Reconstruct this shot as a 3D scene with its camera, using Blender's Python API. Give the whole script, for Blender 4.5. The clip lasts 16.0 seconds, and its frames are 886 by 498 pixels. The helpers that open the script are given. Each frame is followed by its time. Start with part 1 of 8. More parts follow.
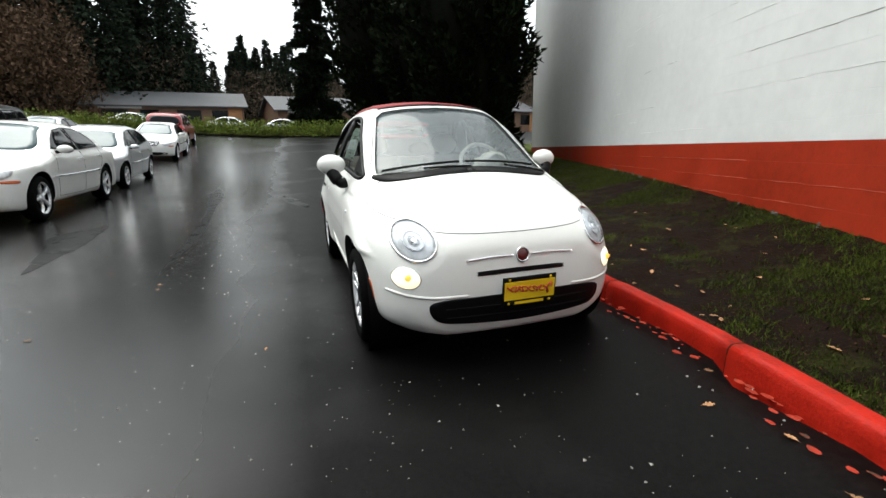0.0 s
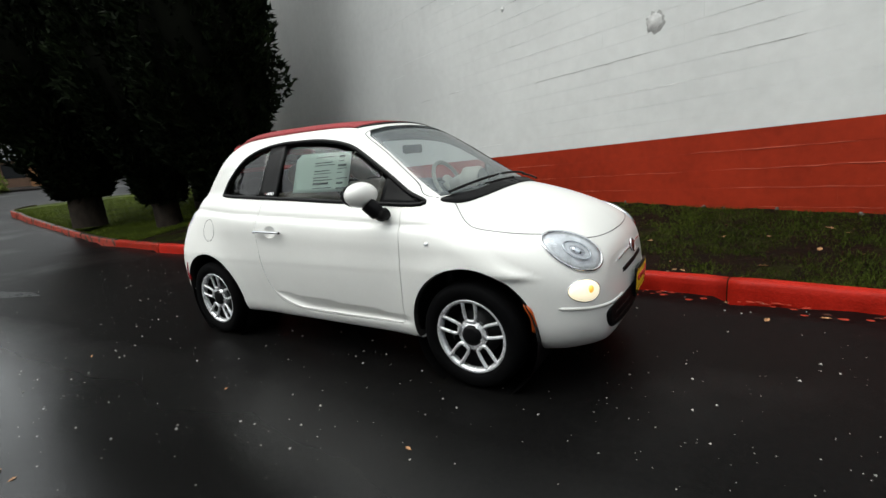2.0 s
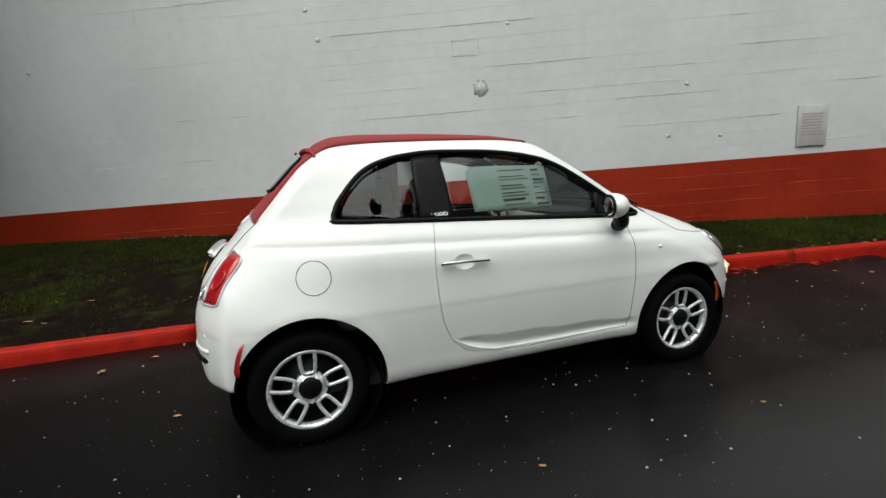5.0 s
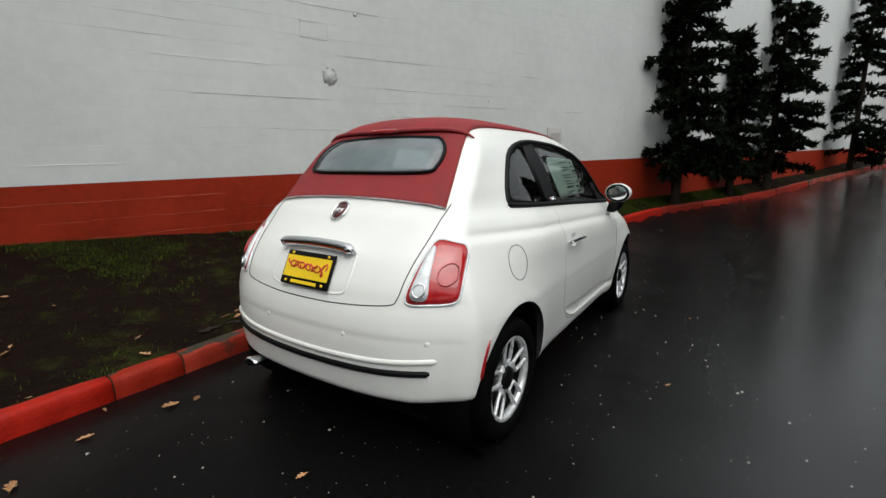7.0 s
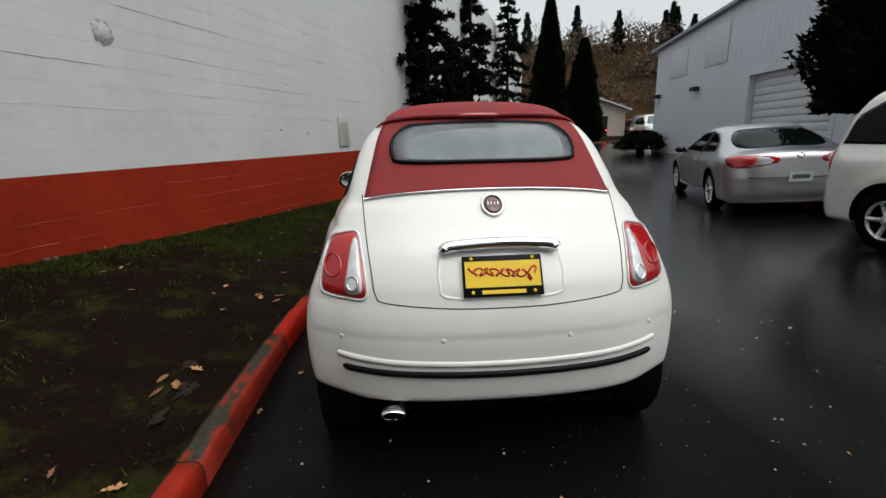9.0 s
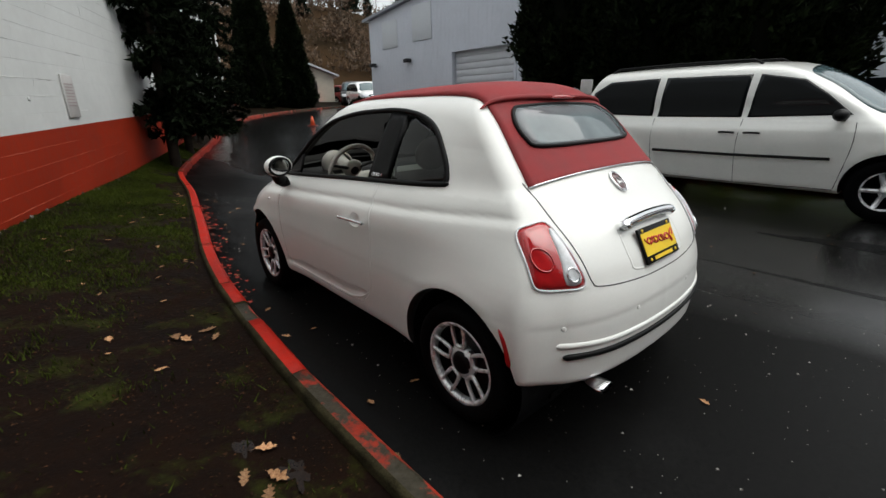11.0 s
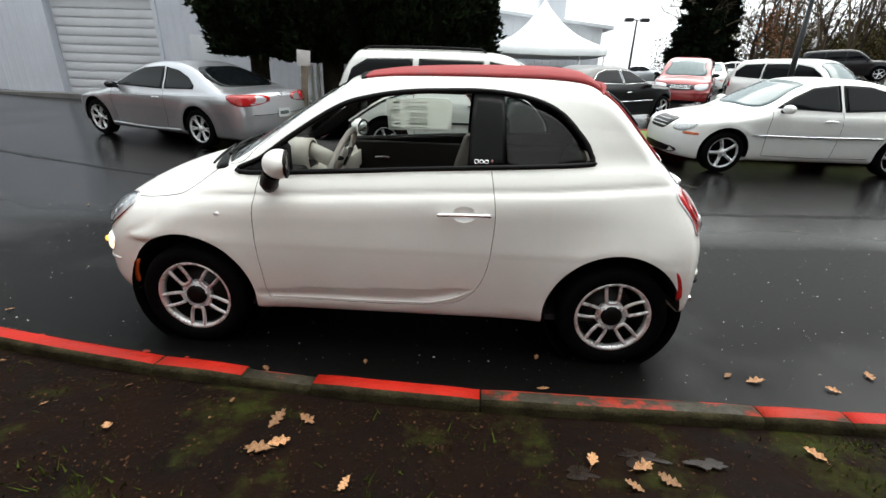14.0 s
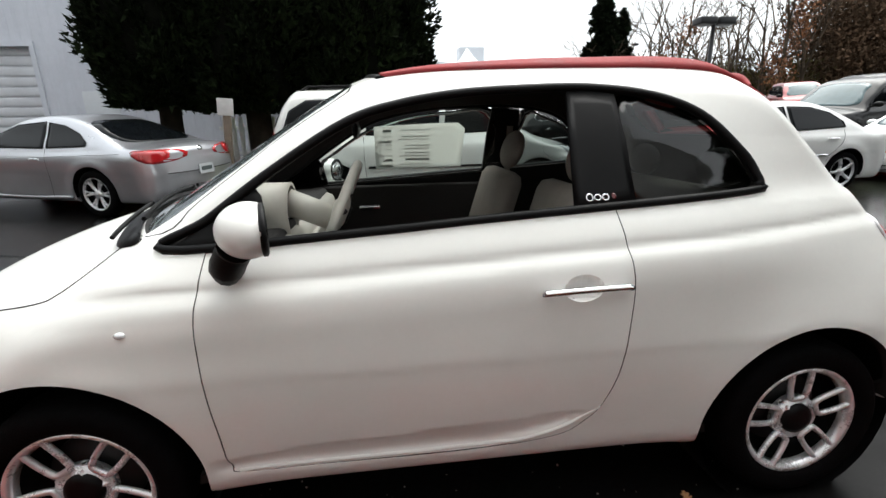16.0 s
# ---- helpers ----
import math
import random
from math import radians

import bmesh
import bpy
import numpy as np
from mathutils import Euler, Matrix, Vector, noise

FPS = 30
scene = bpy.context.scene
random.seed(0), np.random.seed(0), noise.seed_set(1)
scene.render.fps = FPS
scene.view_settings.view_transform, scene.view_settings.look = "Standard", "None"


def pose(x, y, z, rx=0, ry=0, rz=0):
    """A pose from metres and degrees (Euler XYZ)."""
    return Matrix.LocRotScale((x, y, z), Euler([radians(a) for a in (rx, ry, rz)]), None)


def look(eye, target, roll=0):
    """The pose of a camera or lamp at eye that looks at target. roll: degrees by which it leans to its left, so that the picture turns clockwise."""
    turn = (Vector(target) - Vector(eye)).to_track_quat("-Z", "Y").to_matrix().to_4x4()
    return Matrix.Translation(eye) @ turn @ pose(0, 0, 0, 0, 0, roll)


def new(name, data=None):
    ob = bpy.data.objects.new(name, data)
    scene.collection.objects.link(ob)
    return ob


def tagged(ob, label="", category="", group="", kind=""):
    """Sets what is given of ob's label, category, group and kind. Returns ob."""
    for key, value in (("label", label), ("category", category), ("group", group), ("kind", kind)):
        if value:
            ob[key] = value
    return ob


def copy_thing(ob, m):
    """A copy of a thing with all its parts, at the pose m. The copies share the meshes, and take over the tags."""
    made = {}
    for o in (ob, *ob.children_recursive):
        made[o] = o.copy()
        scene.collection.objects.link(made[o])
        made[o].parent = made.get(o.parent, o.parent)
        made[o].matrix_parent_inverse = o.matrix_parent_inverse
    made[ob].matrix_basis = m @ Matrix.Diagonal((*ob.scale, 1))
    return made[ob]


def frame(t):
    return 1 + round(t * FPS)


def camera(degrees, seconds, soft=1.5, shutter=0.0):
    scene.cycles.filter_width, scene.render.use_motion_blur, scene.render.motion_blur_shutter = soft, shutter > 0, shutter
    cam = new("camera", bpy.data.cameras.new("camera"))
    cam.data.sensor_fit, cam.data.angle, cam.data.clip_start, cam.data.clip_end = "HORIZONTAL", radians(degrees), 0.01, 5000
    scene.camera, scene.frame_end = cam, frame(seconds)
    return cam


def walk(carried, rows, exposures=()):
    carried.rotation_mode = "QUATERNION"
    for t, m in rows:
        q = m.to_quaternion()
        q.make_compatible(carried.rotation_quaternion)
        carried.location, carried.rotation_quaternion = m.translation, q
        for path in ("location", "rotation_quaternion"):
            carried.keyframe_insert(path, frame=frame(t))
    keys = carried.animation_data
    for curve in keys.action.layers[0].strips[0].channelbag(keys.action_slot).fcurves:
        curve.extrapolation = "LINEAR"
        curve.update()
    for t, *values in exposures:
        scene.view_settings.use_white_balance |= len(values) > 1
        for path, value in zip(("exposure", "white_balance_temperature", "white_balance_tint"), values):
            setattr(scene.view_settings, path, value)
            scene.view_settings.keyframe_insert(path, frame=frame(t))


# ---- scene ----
cam = camera(89.5, 16.0)
PATH = [
    (0, (3.833, -1.132, 1.223), (1.99, -0.519, 0.746), -0.9),
    (0.5, (3.564, -1.617, 1.193), (1.852, -0.674, 0.77), -3.7),
    (1, (3.164, -2.027, 1.198), (1.544, -0.966, 0.701), -4.4),
    (1.5, (2.768, -2.421, 1.217), (1.425, -1.001, 0.793), -4.0),
    (2, (2.263, -2.694, 1.231), (1.195, -1.053, 0.822), -5.6),
    (2.5, (1.738, -2.915, 1.235), (0.979, -1.1, 0.877), -2.6),
    (3, (1.178, -3.03, 1.24), (0.75, -1.113, 0.862), -5.2),
    (3.5, (0.593, -3.074, 1.268), (0.376, -1.106, 0.988), -3.9),
    (4, (0.013, -3.101, 1.284), (0.096, -1.129, 0.961), -4.1),
    (4.5, (-0.547, -3.025, 1.292), (-0.291, -1.067, 0.975), -3.8),
    (5, (-1.117, -2.957, 1.301), (-0.519, -1.078, 0.963), -3.3),
    (5.2, (-1.34, -2.868, 1.273), (-0.674, -1.014, 0.93), -3.9),
    (7.3, (-3.122, -1.365, 1.307), (-1.394, -0.444, 0.901), -1.6),
    (7.5, (-3.21, -1.178, 1.298), (-1.44, -0.349, 0.873), -2.6),
    (8, (-3.327, -0.679, 1.302), (-1.466, -0.074, 0.889), -0.6),
    (8.5, (-3.386, -0.171, 1.317), (-1.447, -0.05, 0.843), -1.1),
    (9, (-3.292, 0.326, 1.319), (-1.347, 0.188, 0.873), -1.3),
    (9.5, (-3.198, 0.795, 1.322), (-1.348, 0.153, 0.917), -0.5),
    (9.7, (-3.156, 0.943, 1.355), (-1.362, 0.183, 0.902), -0.9),
    (11.8, (-1.896, 2.525, 1.441), (-0.793, 0.957, 0.869), 1.4),
    (12, (-1.753, 2.621, 1.43), (-0.775, 0.97, 0.867), 2.3),
    (12.5, (-1.387, 2.83, 1.454), (-0.72, 1.062, 0.799), 3.1),
    (13, (-1.001, 2.897, 1.474), (-0.49, 1.097, 0.768), 2.1),
    (13.5, (-0.642, 2.946, 1.46), (-0.388, 1.091, 0.757), 3.0),
    (14, (-0.312, 2.922, 1.478), (-0.237, 1.058, 0.757), 1.9),
    (14.5, (-0.046, 2.77, 1.439), (-0.088, 0.895, 0.743), 1.5),
    (15, (0.162, 2.568, 1.369), (-0.05, 0.689, 0.718), 0.4),
    (15.5, (0.214, 2.262, 1.304), (-0.003, 0.364, 0.713), -0.0),
    (16, (0.223, 1.946, 1.295), (-0.002, 0.029, 0.773), -1.1),
]
walk(cam, [(t, look(eye, aim, roll)) for t, eye, aim, roll in PATH], exposures=((0, 1.45, 6500, 5), (1, 1.2, 6500, 5), (2.5, 0.97, 6500, 5), (5, 0.75, 6500, 4), (7.5, 0.58, 6500, 6), (9.5, 0.5, 6500, 7), (12, 1.05, 6500, 6), (14, 1.6, 6500, 5), (16, 1.55, 6500, 7)))

# ---- sky and light: a rainy, overcast day ----
world = bpy.data.worlds.new("overcast_sky")
scene.world = world
world.use_nodes = True
_n, _l = world.node_tree.nodes, world.node_tree.links
_n.clear()
_out, _bg, _sky, _hs = (_n.new(k) for k in ("ShaderNodeOutputWorld", "ShaderNodeBackground", "ShaderNodeTexSky", "ShaderNodeHueSaturation"))
_sky.sky_type, _sky.sun_disc = "NISHITA", False
_sky.sun_elevation, _sky.sun_rotation = radians(62), radians(250)
_sky.air_density, _sky.dust_density, _sky.ozone_density = 1.6, 6.0, 1.2
_hs.inputs["Saturation"].default_value = 0.22
_bg.inputs["Strength"].default_value = 0.085
_l.new(_sky.outputs[0], _hs.inputs["Color"])
_mx = _n.new("ShaderNodeMix")
_mx.data_type = "RGBA"
_mx.inputs["Factor"].default_value = 0.6
_mx.inputs["B"].default_value = (7.6, 7.9, 8.3, 1)
_l.new(_hs.outputs[0], _mx.inputs["A"])
_l.new(_mx.outputs["Result"], _bg.inputs["Color"])
_l.new(_bg.outputs[0], _out.inputs["Surface"])

sun = new("sun", bpy.data.lights.new("sun", "SUN"))
sun.data.energy, sun.data.angle, sun.data.color = 1.3, radians(70), (1.0, 0.98, 0.95)
sun.matrix_world = look((-3, -5, 12), (0, 0, 0))

# ---- materials ----


def mat(name, color, rough=0.5, metal=0.0, var=0.12, scale=6.0, bump=0.0, bscale=60.0, coat=0.0, color2=None, rvar=0.1, transmission=0.0, spec=0.5,
        emit=None, estr=0.0, alpha=1.0, island=0.0, per_object=0.0, placed=False):
    """A surface with stains at one scale, grain at a finer one, and fine relief."""
    m = bpy.data.materials.new(name)
    m.use_nodes = True
    n, l = m.node_tree.nodes, m.node_tree.links
    b = n["Principled BSDF"]
    b.inputs["Metallic"].default_value = metal
    b.inputs["Coat Weight"].default_value = coat
    b.inputs["Coat Roughness"].default_value = 0.06
    b.inputs["Specular IOR Level"].default_value = spec
    b.inputs["Transmission Weight"].default_value = transmission
    b.inputs["Alpha"].default_value = alpha
    if emit:
        b.inputs["Emission Color"].default_value = (*emit, 1)
        b.inputs["Emission Strength"].default_value = estr
    co = n.new("ShaderNodeNewGeometry" if placed else "ShaderNodeTexCoord")
    spot = co.outputs["Position" if placed else "Object"]
    big, fine = n.new("ShaderNodeTexNoise"), n.new("ShaderNodeTexNoise")
    for k, s, d in ((big, scale, 4), (fine, scale * 11, 3)):
        k.inputs["Scale"].default_value, k.inputs["Detail"].default_value = s, d
        l.new(spot, k.inputs["Vector"])
    mixv = n.new("ShaderNodeMath")
    mixv.operation = "MULTIPLY_ADD"
    l.new(big.outputs[0], mixv.inputs[0])
    mixv.inputs[1].default_value = 0.65
    half = n.new("ShaderNodeMath")
    half.operation = "MULTIPLY"
    l.new(fine.outputs[0], half.inputs[0])
    half.inputs[1].default_value = 0.35
    l.new(half.outputs[0], mixv.inputs[2])
    ramp = n.new("ShaderNodeValToRGB")
    c2 = color2 or tuple(c * (1 - var) for c in color)
    c1 = color if color2 else tuple(min(1, c * (1 + var * 0.4)) for c in color)
    e = ramp.color_ramp.elements
    e[0].position, e[1].position = 0.36, 0.62
    e[0].color, e[1].color = (*c2, 1), (*c1, 1)
    l.new(mixv.outputs[0], ramp.inputs[0])
    last = ramp.outputs[0]
    for amount, kind in ((island, "Random Per Island"), (per_object, "Random")):
        if amount:
            src = n.new("ShaderNodeNewGeometry" if kind != "Random" else "ShaderNodeObjectInfo")
            mr = n.new("ShaderNodeMapRange")
            mr.inputs[3].default_value, mr.inputs[4].default_value = 1 - amount, 1 + amount
            l.new(src.outputs[kind], mr.inputs[0])
            hs = n.new("ShaderNodeHueSaturation")
            l.new(mr.outputs[0], hs.inputs["Value"])
            l.new(last, hs.inputs["Color"])
            last = hs.outputs[0]
    l.new(last, b.inputs["Base Color"])
    rr = n.new("ShaderNodeMapRange")
    rr.inputs[1].default_value, rr.inputs[2].default_value = 0.3, 0.7
    rr.inputs[3].default_value, rr.inputs[4].default_value = max(0.02, rough - rvar * rough), min(1, rough + rvar * rough)
    l.new(mixv.outputs[0], rr.inputs[0])
    l.new(rr.outputs[0], b.inputs["Roughness"])
    if bump:
        g = n.new("ShaderNodeTexNoise")
        g.inputs["Scale"].default_value, g.inputs["Detail"].default_value = bscale, 4
        l.new(spot, g.inputs["Vector"])
        bp = n.new("ShaderNodeBump")
        bp.inputs["Strength"].default_value, bp.inputs["Distance"].default_value = min(1, bump), 0.01
        l.new(g.outputs[0], bp.inputs["Height"])
        l.new(bp.outputs[0], b.inputs["Normal"])
    return m


def wet_asphalt():
    m = bpy.data.materials.new("wet_asphalt")
    m.use_nodes = True
    n, l = m.node_tree.nodes, m.node_tree.links
    b = n["Principled BSDF"]
    co = n.new("ShaderNodeTexCoord")

    def tex(kind, scale, detail=4.0, rough=0.55):
        t = n.new(kind)
        t.inputs["Scale"].default_value = scale
        if kind == "ShaderNodeTexNoise":
            t.inputs["Detail"].default_value, t.inputs["Roughness"].default_value = detail, rough
        l.new(co.outputs["Object"], t.inputs["Vector"])
        return t
    patch, stone, grit = tex("ShaderNodeTexNoise", 0.33, 5), tex("ShaderNodeTexNoise", 210, 3, 0.7), tex("ShaderNodeTexNoise", 45, 6)
    # the lane lies wetter than the strip along the kerb
    xyz, lane, wob, soak = (n.new(k) for k in ("ShaderNodeSeparateXYZ", "ShaderNodeMapRange", "ShaderNodeMath", "ShaderNodeMath"))
    l.new(co.outputs["Object"], xyz.inputs[0])
    lane.inputs[1].default_value, lane.inputs[2].default_value = -1.15, -2.0
    lane.inputs[3].default_value, lane.inputs[4].default_value = -0.05, 1.0
    l.new(xyz.outputs[1], lane.inputs[0])
    wob.operation, wob.inputs[1].default_value, wob.inputs[2].default_value = "MULTIPLY_ADD", 1.6, -0.8
    l.new(patch.outputs[0], wob.inputs[0])
    soak.operation, soak.use_clamp = "ADD", True
    l.new(lane.outputs[0], soak.inputs[0])
    l.new(wob.outputs[0], soak.inputs[1])
    speck = tex("ShaderNodeTexVoronoi", 26)
    base = n.new("ShaderNodeValToRGB")
    base.color_ramp.elements[0].color, base.color_ramp.elements[1].color = (0.0013, 0.0013, 0.0014, 1), (0.0065, 0.0062, 0.0060, 1)
    base.color_ramp.elements[0].position, base.color_ramp.elements[1].position = 0.3, 0.75
    l.new(grit.outputs[0], base.inputs[0])
    # pale chips of stone that show in the wet binder
    chip = n.new("ShaderNodeMath")
    chip.operation, chip.inputs[1].default_value = "LESS_THAN", 0.07
    l.new(speck.outputs["Distance"], chip.inputs[0])
    few = n.new("ShaderNodeMath")
    few.operation, few.inputs[1].default_value = "GREATER_THAN", 0.8
    sep = n.new("ShaderNodeSeparateColor")
    l.new(speck.outputs["Color"], sep.inputs[0])
    l.new(sep.outputs[0], few.inputs[0])
    both = n.new("ShaderNodeMath")
    both.operation = "MULTIPLY"
    l.new(chip.outputs[0], both.inputs[0])
    l.new(few.outputs[0], both.inputs[1])
    mix = n.new("ShaderNodeMix")
    mix.data_type = "RGBA"
    mix.inputs["B"].default_value = (0.28, 0.27, 0.25, 1)
    l.new(both.outputs[0], mix.inputs["Factor"])
    l.new(base.outputs[0], mix.inputs["A"])
    l.new(mix.outputs["Result"], b.inputs["Base Color"])
    wet = n.new("ShaderNodeMapRange")
    wet.inputs[3].default_value, wet.inputs[4].default_value = 0.40, 0.20
    l.new(soak.outputs[0], wet.inputs[0])
    l.new(wet.outputs[0], b.inputs["Roughness"])
    rel = n.new("ShaderNodeMapRange")
    rel.inputs[3].default_value, rel.inputs[4].default_value = 0.34, 0.12
    l.new(soak.outputs[0], rel.inputs[0])
    film = n.new("ShaderNodeMapRange")
    film.inputs[3].default_value, film.inputs[4].default_value = 0.05, 0.45
    l.new(soak.outputs[0], film.inputs[0])
    l.new(film.outputs[0], b.inputs["Specular IOR Level"])
    bp = n.new("ShaderNodeBump")
    bp.inputs["Distance"].default_value = 0.003
    l.new(rel.outputs[0], bp.inputs["Strength"])
    l.new(stone.outputs[0], bp.inputs["Height"])
    l.new(bp.outputs[0], b.inputs["Normal"])
    return m


WHITE = mat("white_car_paint", (0.80, 0.80, 0.775), 0.38, var=0.02, coat=0.5, rvar=0.15)
CHROME = mat("chrome", (0.85, 0.86, 0.88), 0.10, 1.0, var=0.05)
ALLOY = mat("silver_alloy", (0.78, 0.79, 0.81), 0.28, 0.5, var=0.10, scale=20)
TYRE = mat("tyre_rubber", (0.0025, 0.0025, 0.0028), 0.75, spec=0.05, var=0.3, scale=20, bump=0.3, bscale=120)
BLACKP = mat("black_plastic", (0.004, 0.004, 0.0045), 0.45, spec=0.13, var=0.2, scale=30, bump=0.1, bscale=300)
GLOSSBLACK = mat("gloss_black", (0.005, 0.005, 0.006), 0.14, spec=0.3, var=0.1)
SOFTTOP = mat("red_canvas", (0.25, 0.018, 0.021), 0.78, var=0.18, scale=9, bump=0.25, bscale=420)
TAILRED = mat("red_lamp_glass", (0.42, 0.014, 0.017), 0.12, var=0.2, scale=30, coat=1.0)
CLEARLAMP = mat("clear_lamp_lens", (0.72, 0.74, 0.77), 0.12, var=0.25, scale=26, coat=1.0)
AMBER = mat("amber_lens", (0.62, 0.11, 0.02), 0.2, var=0.15, coat=0.8)
IVORY = mat("ivory_plastic", (0.62, 0.60, 0.54), 0.4, var=0.05)
DARKCLOTH = mat("dark_grey_cloth", (0.018, 0.017, 0.017), 0.85, var=0.2, scale=25, bump=0.2, bscale=400)
REDTRIM = mat("red_leather", (0.22, 0.012, 0.015), 0.5, var=0.12, scale=20)
GREYSEAT = mat("ivory_seat_cloth", (0.30, 0.27, 0.24), 0.8, var=0.1, scale=20, bump=0.2, bscale=400)
PAPER = mat("window_paper", (0.58, 0.74, 0.69), 0.6, var=0.04)
_pn, _pl = PAPER.node_tree.nodes, PAPER.node_tree.links
_po, _pt, _pm = next(k for k in _pn if k.type == "OUTPUT_MATERIAL"), _pn.new("ShaderNodeBsdfTranslucent"), _pn.new("ShaderNodeMixShader")
_pt.inputs[0].default_value, _pm.inputs[0].default_value = (0.72, 0.74, 0.68, 1), 0.45
_pl.new(_pn["Principled BSDF"].outputs[0], _pm.inputs[1])
_pl.new(_pt.outputs[0], _pm.inputs[2])
_pl.new(_pm.outputs[0], _po.inputs[0])
INK = mat("printed_ink", (0.07, 0.09, 0.09), 0.6)
PLATEY = mat("yellow_plate_card", (0.85, 0.58, 0.02), 0.4, var=0.05)
BADGE = mat("dark_red_enamel", (0.085, 0.012, 0.014), 0.25, var=0.1, coat=0.6)
INKRED = mat("red_script_print", (0.55, 0.03, 0.03), 0.5)
DARKMETAL = mat("dark_metal", (0.03, 0.03, 0.032), 0.5, 0.6)


def glass(name, tint, rough=0.0):
    m = bpy.data.materials.new(name)
    m.use_nodes = True
    n, l = m.node_tree.nodes, m.node_tree.links
    n.clear()
    out, mix, tr, gl, fr = (n.new(k) for k in ("ShaderNodeOutputMaterial", "ShaderNodeMixShader", "ShaderNodeBsdfTransparent", "ShaderNodeBsdfGlossy", "ShaderNodeFresnel"))
    tr.inputs[0].default_value = (*tint, 1)
    gl.inputs["Roughness"].default_value = 0.02 + rough
    fr.inputs[0].default_value = 1.52
    l.new(fr.outputs[0], mix.inputs[0])
    l.new(tr.outputs[0], mix.inputs[1])
    l.new(gl.outputs[0], mix.inputs[2])
    l.new(mix.outputs[0], out.inputs[0])
    return m


def fogged(name, tint, film, share):
    """Glass under a film of rain and condensation."""
    m = glass(name, tint)
    n, l = m.node_tree.nodes, m.node_tree.links
    out = next(k for k in n if k.type == "OUTPUT_MATERIAL")
    first = out.inputs[0].links[0].from_node
    tr = next(k for k in n if k.type == "BSDF_TRANSPARENT")
    d, mx, co, t, r = (n.new(k) for k in ("ShaderNodeBsdfDiffuse", "ShaderNodeMixShader", "ShaderNodeTexCoord", "ShaderNodeTexNoise", "ShaderNodeMapRange"))
    d.inputs[0].default_value = (*film, 1)
    t.inputs["Scale"].default_value, t.inputs["Detail"].default_value = 5, 5
    l.new(co.outputs["Object"], t.inputs["Vector"])
    r.inputs[1].default_value, r.inputs[2].default_value, r.inputs[3].default_value, r.inputs[4].default_value = 0.35, 0.65, share * 0.8, share * 1.1
    l.new(t.outputs[0], r.inputs[0])
    l.new(r.outputs[0], mx.inputs[0])
    l.new(tr.outputs[0], mx.inputs[1])
    l.new(d.outputs[0], mx.inputs[2])
    l.new(mx.outputs[0], first.inputs[1])
    return m


GLASS = glass("clear_car_glass", (0.74, 0.80, 0.77))
FOGGLASS = fogged("rain_filmed_windscreen", (0.70, 0.76, 0.75), (0.43, 0.50, 0.53), 0.20)
FOGREAR = fogged("rain_filmed_rear_window", (0.50, 0.56, 0.57), (0.24, 0.29, 0.31), 0.62)
TINTGLASS = glass("tinted_car_glass", (0.20, 0.23, 0.22))
DARKGLASS = mat("dark_glass", (0.004, 0.005, 0.006), 0.05, spec=0.14, var=0.1)
PALEGLASS = mat("rain_filmed_screen", (0.075, 0.115, 0.125), 0.10, spec=0.4, var=0.1)

# ---- mesh helpers ----


def bm_obj(name, bm, material, parent=None, label="", smooth=True):
    me = bpy.data.meshes.new(name)
    bm.to_mesh(me)
    bm.free()
    for m in material if isinstance(material, (list, tuple)) else [material]:
        me.materials.append(m)
    for p in me.polygons:
        p.use_smooth = smooth
    ob = new(name, me)
    if parent:
        ob.parent = parent
    if label:
        ob["label"] = label
    return ob


def part(name, bm, material, parent, label="", smooth=True):
    return bm_obj(name, bm, material, parent, label, smooth)


def from_arrays(name, verts, faces, material, parent=None, label="", smooth=True):
    me = bpy.data.meshes.new(name)
    me.from_pydata([tuple(v) for v in verts], [], [tuple(f) for f in faces])
    for m in material if isinstance(material, (list, tuple)) else [material]:
        me.materials.append(m)
    for p in me.polygons:
        p.use_smooth = smooth
    ob = new(name, me)
    if parent:
        ob.parent = parent
    if label:
        ob["label"] = label
    return ob


def thing(name, label, category, group="", m=None, kind=""):
    ob = new(name)
    if m is not None:
        ob.matrix_world = m
    return tagged(ob, label, category, group, kind)


def box(bm, lo, hi, bevel=0.0, m=None):
    r = bmesh.ops.create_cube(bm, size=1.0)
    s = Matrix.Translation(((lo[0] + hi[0]) / 2, (lo[1] + hi[1]) / 2, (lo[2] + hi[2]) / 2)) @ Matrix.Diagonal((hi[0] - lo[0], hi[1] - lo[1], hi[2] - lo[2], 1))
    bmesh.ops.transform(bm, matrix=(m @ s) if m is not None else s, verts=r["verts"])
    if bevel:
        es = list({e for v in r["verts"] for e in v.link_edges})
        bmesh.ops.bevel(bm, geom=es, offset=bevel, segments=2, profile=0.5, affect="EDGES")
    return bm


def boxes(*items, bevel=0.0):
    bm = bmesh.new()
    for lo, hi in items:
        box(bm, lo, hi, bevel)
    return bm


def cyl(bm, r, depth, m, segs=24, r2=None):
    bmesh.ops.create_cone(bm, cap_ends=True, segments=segs, radius1=r, radius2=r if r2 is None else r2, depth=depth, matrix=m)
    return bm


def ball(bm, m, u=20, v=14):
    bmesh.ops.create_uvsphere(bm, u_segments=u, v_segments=v, radius=1.0, matrix=m)
    return bm


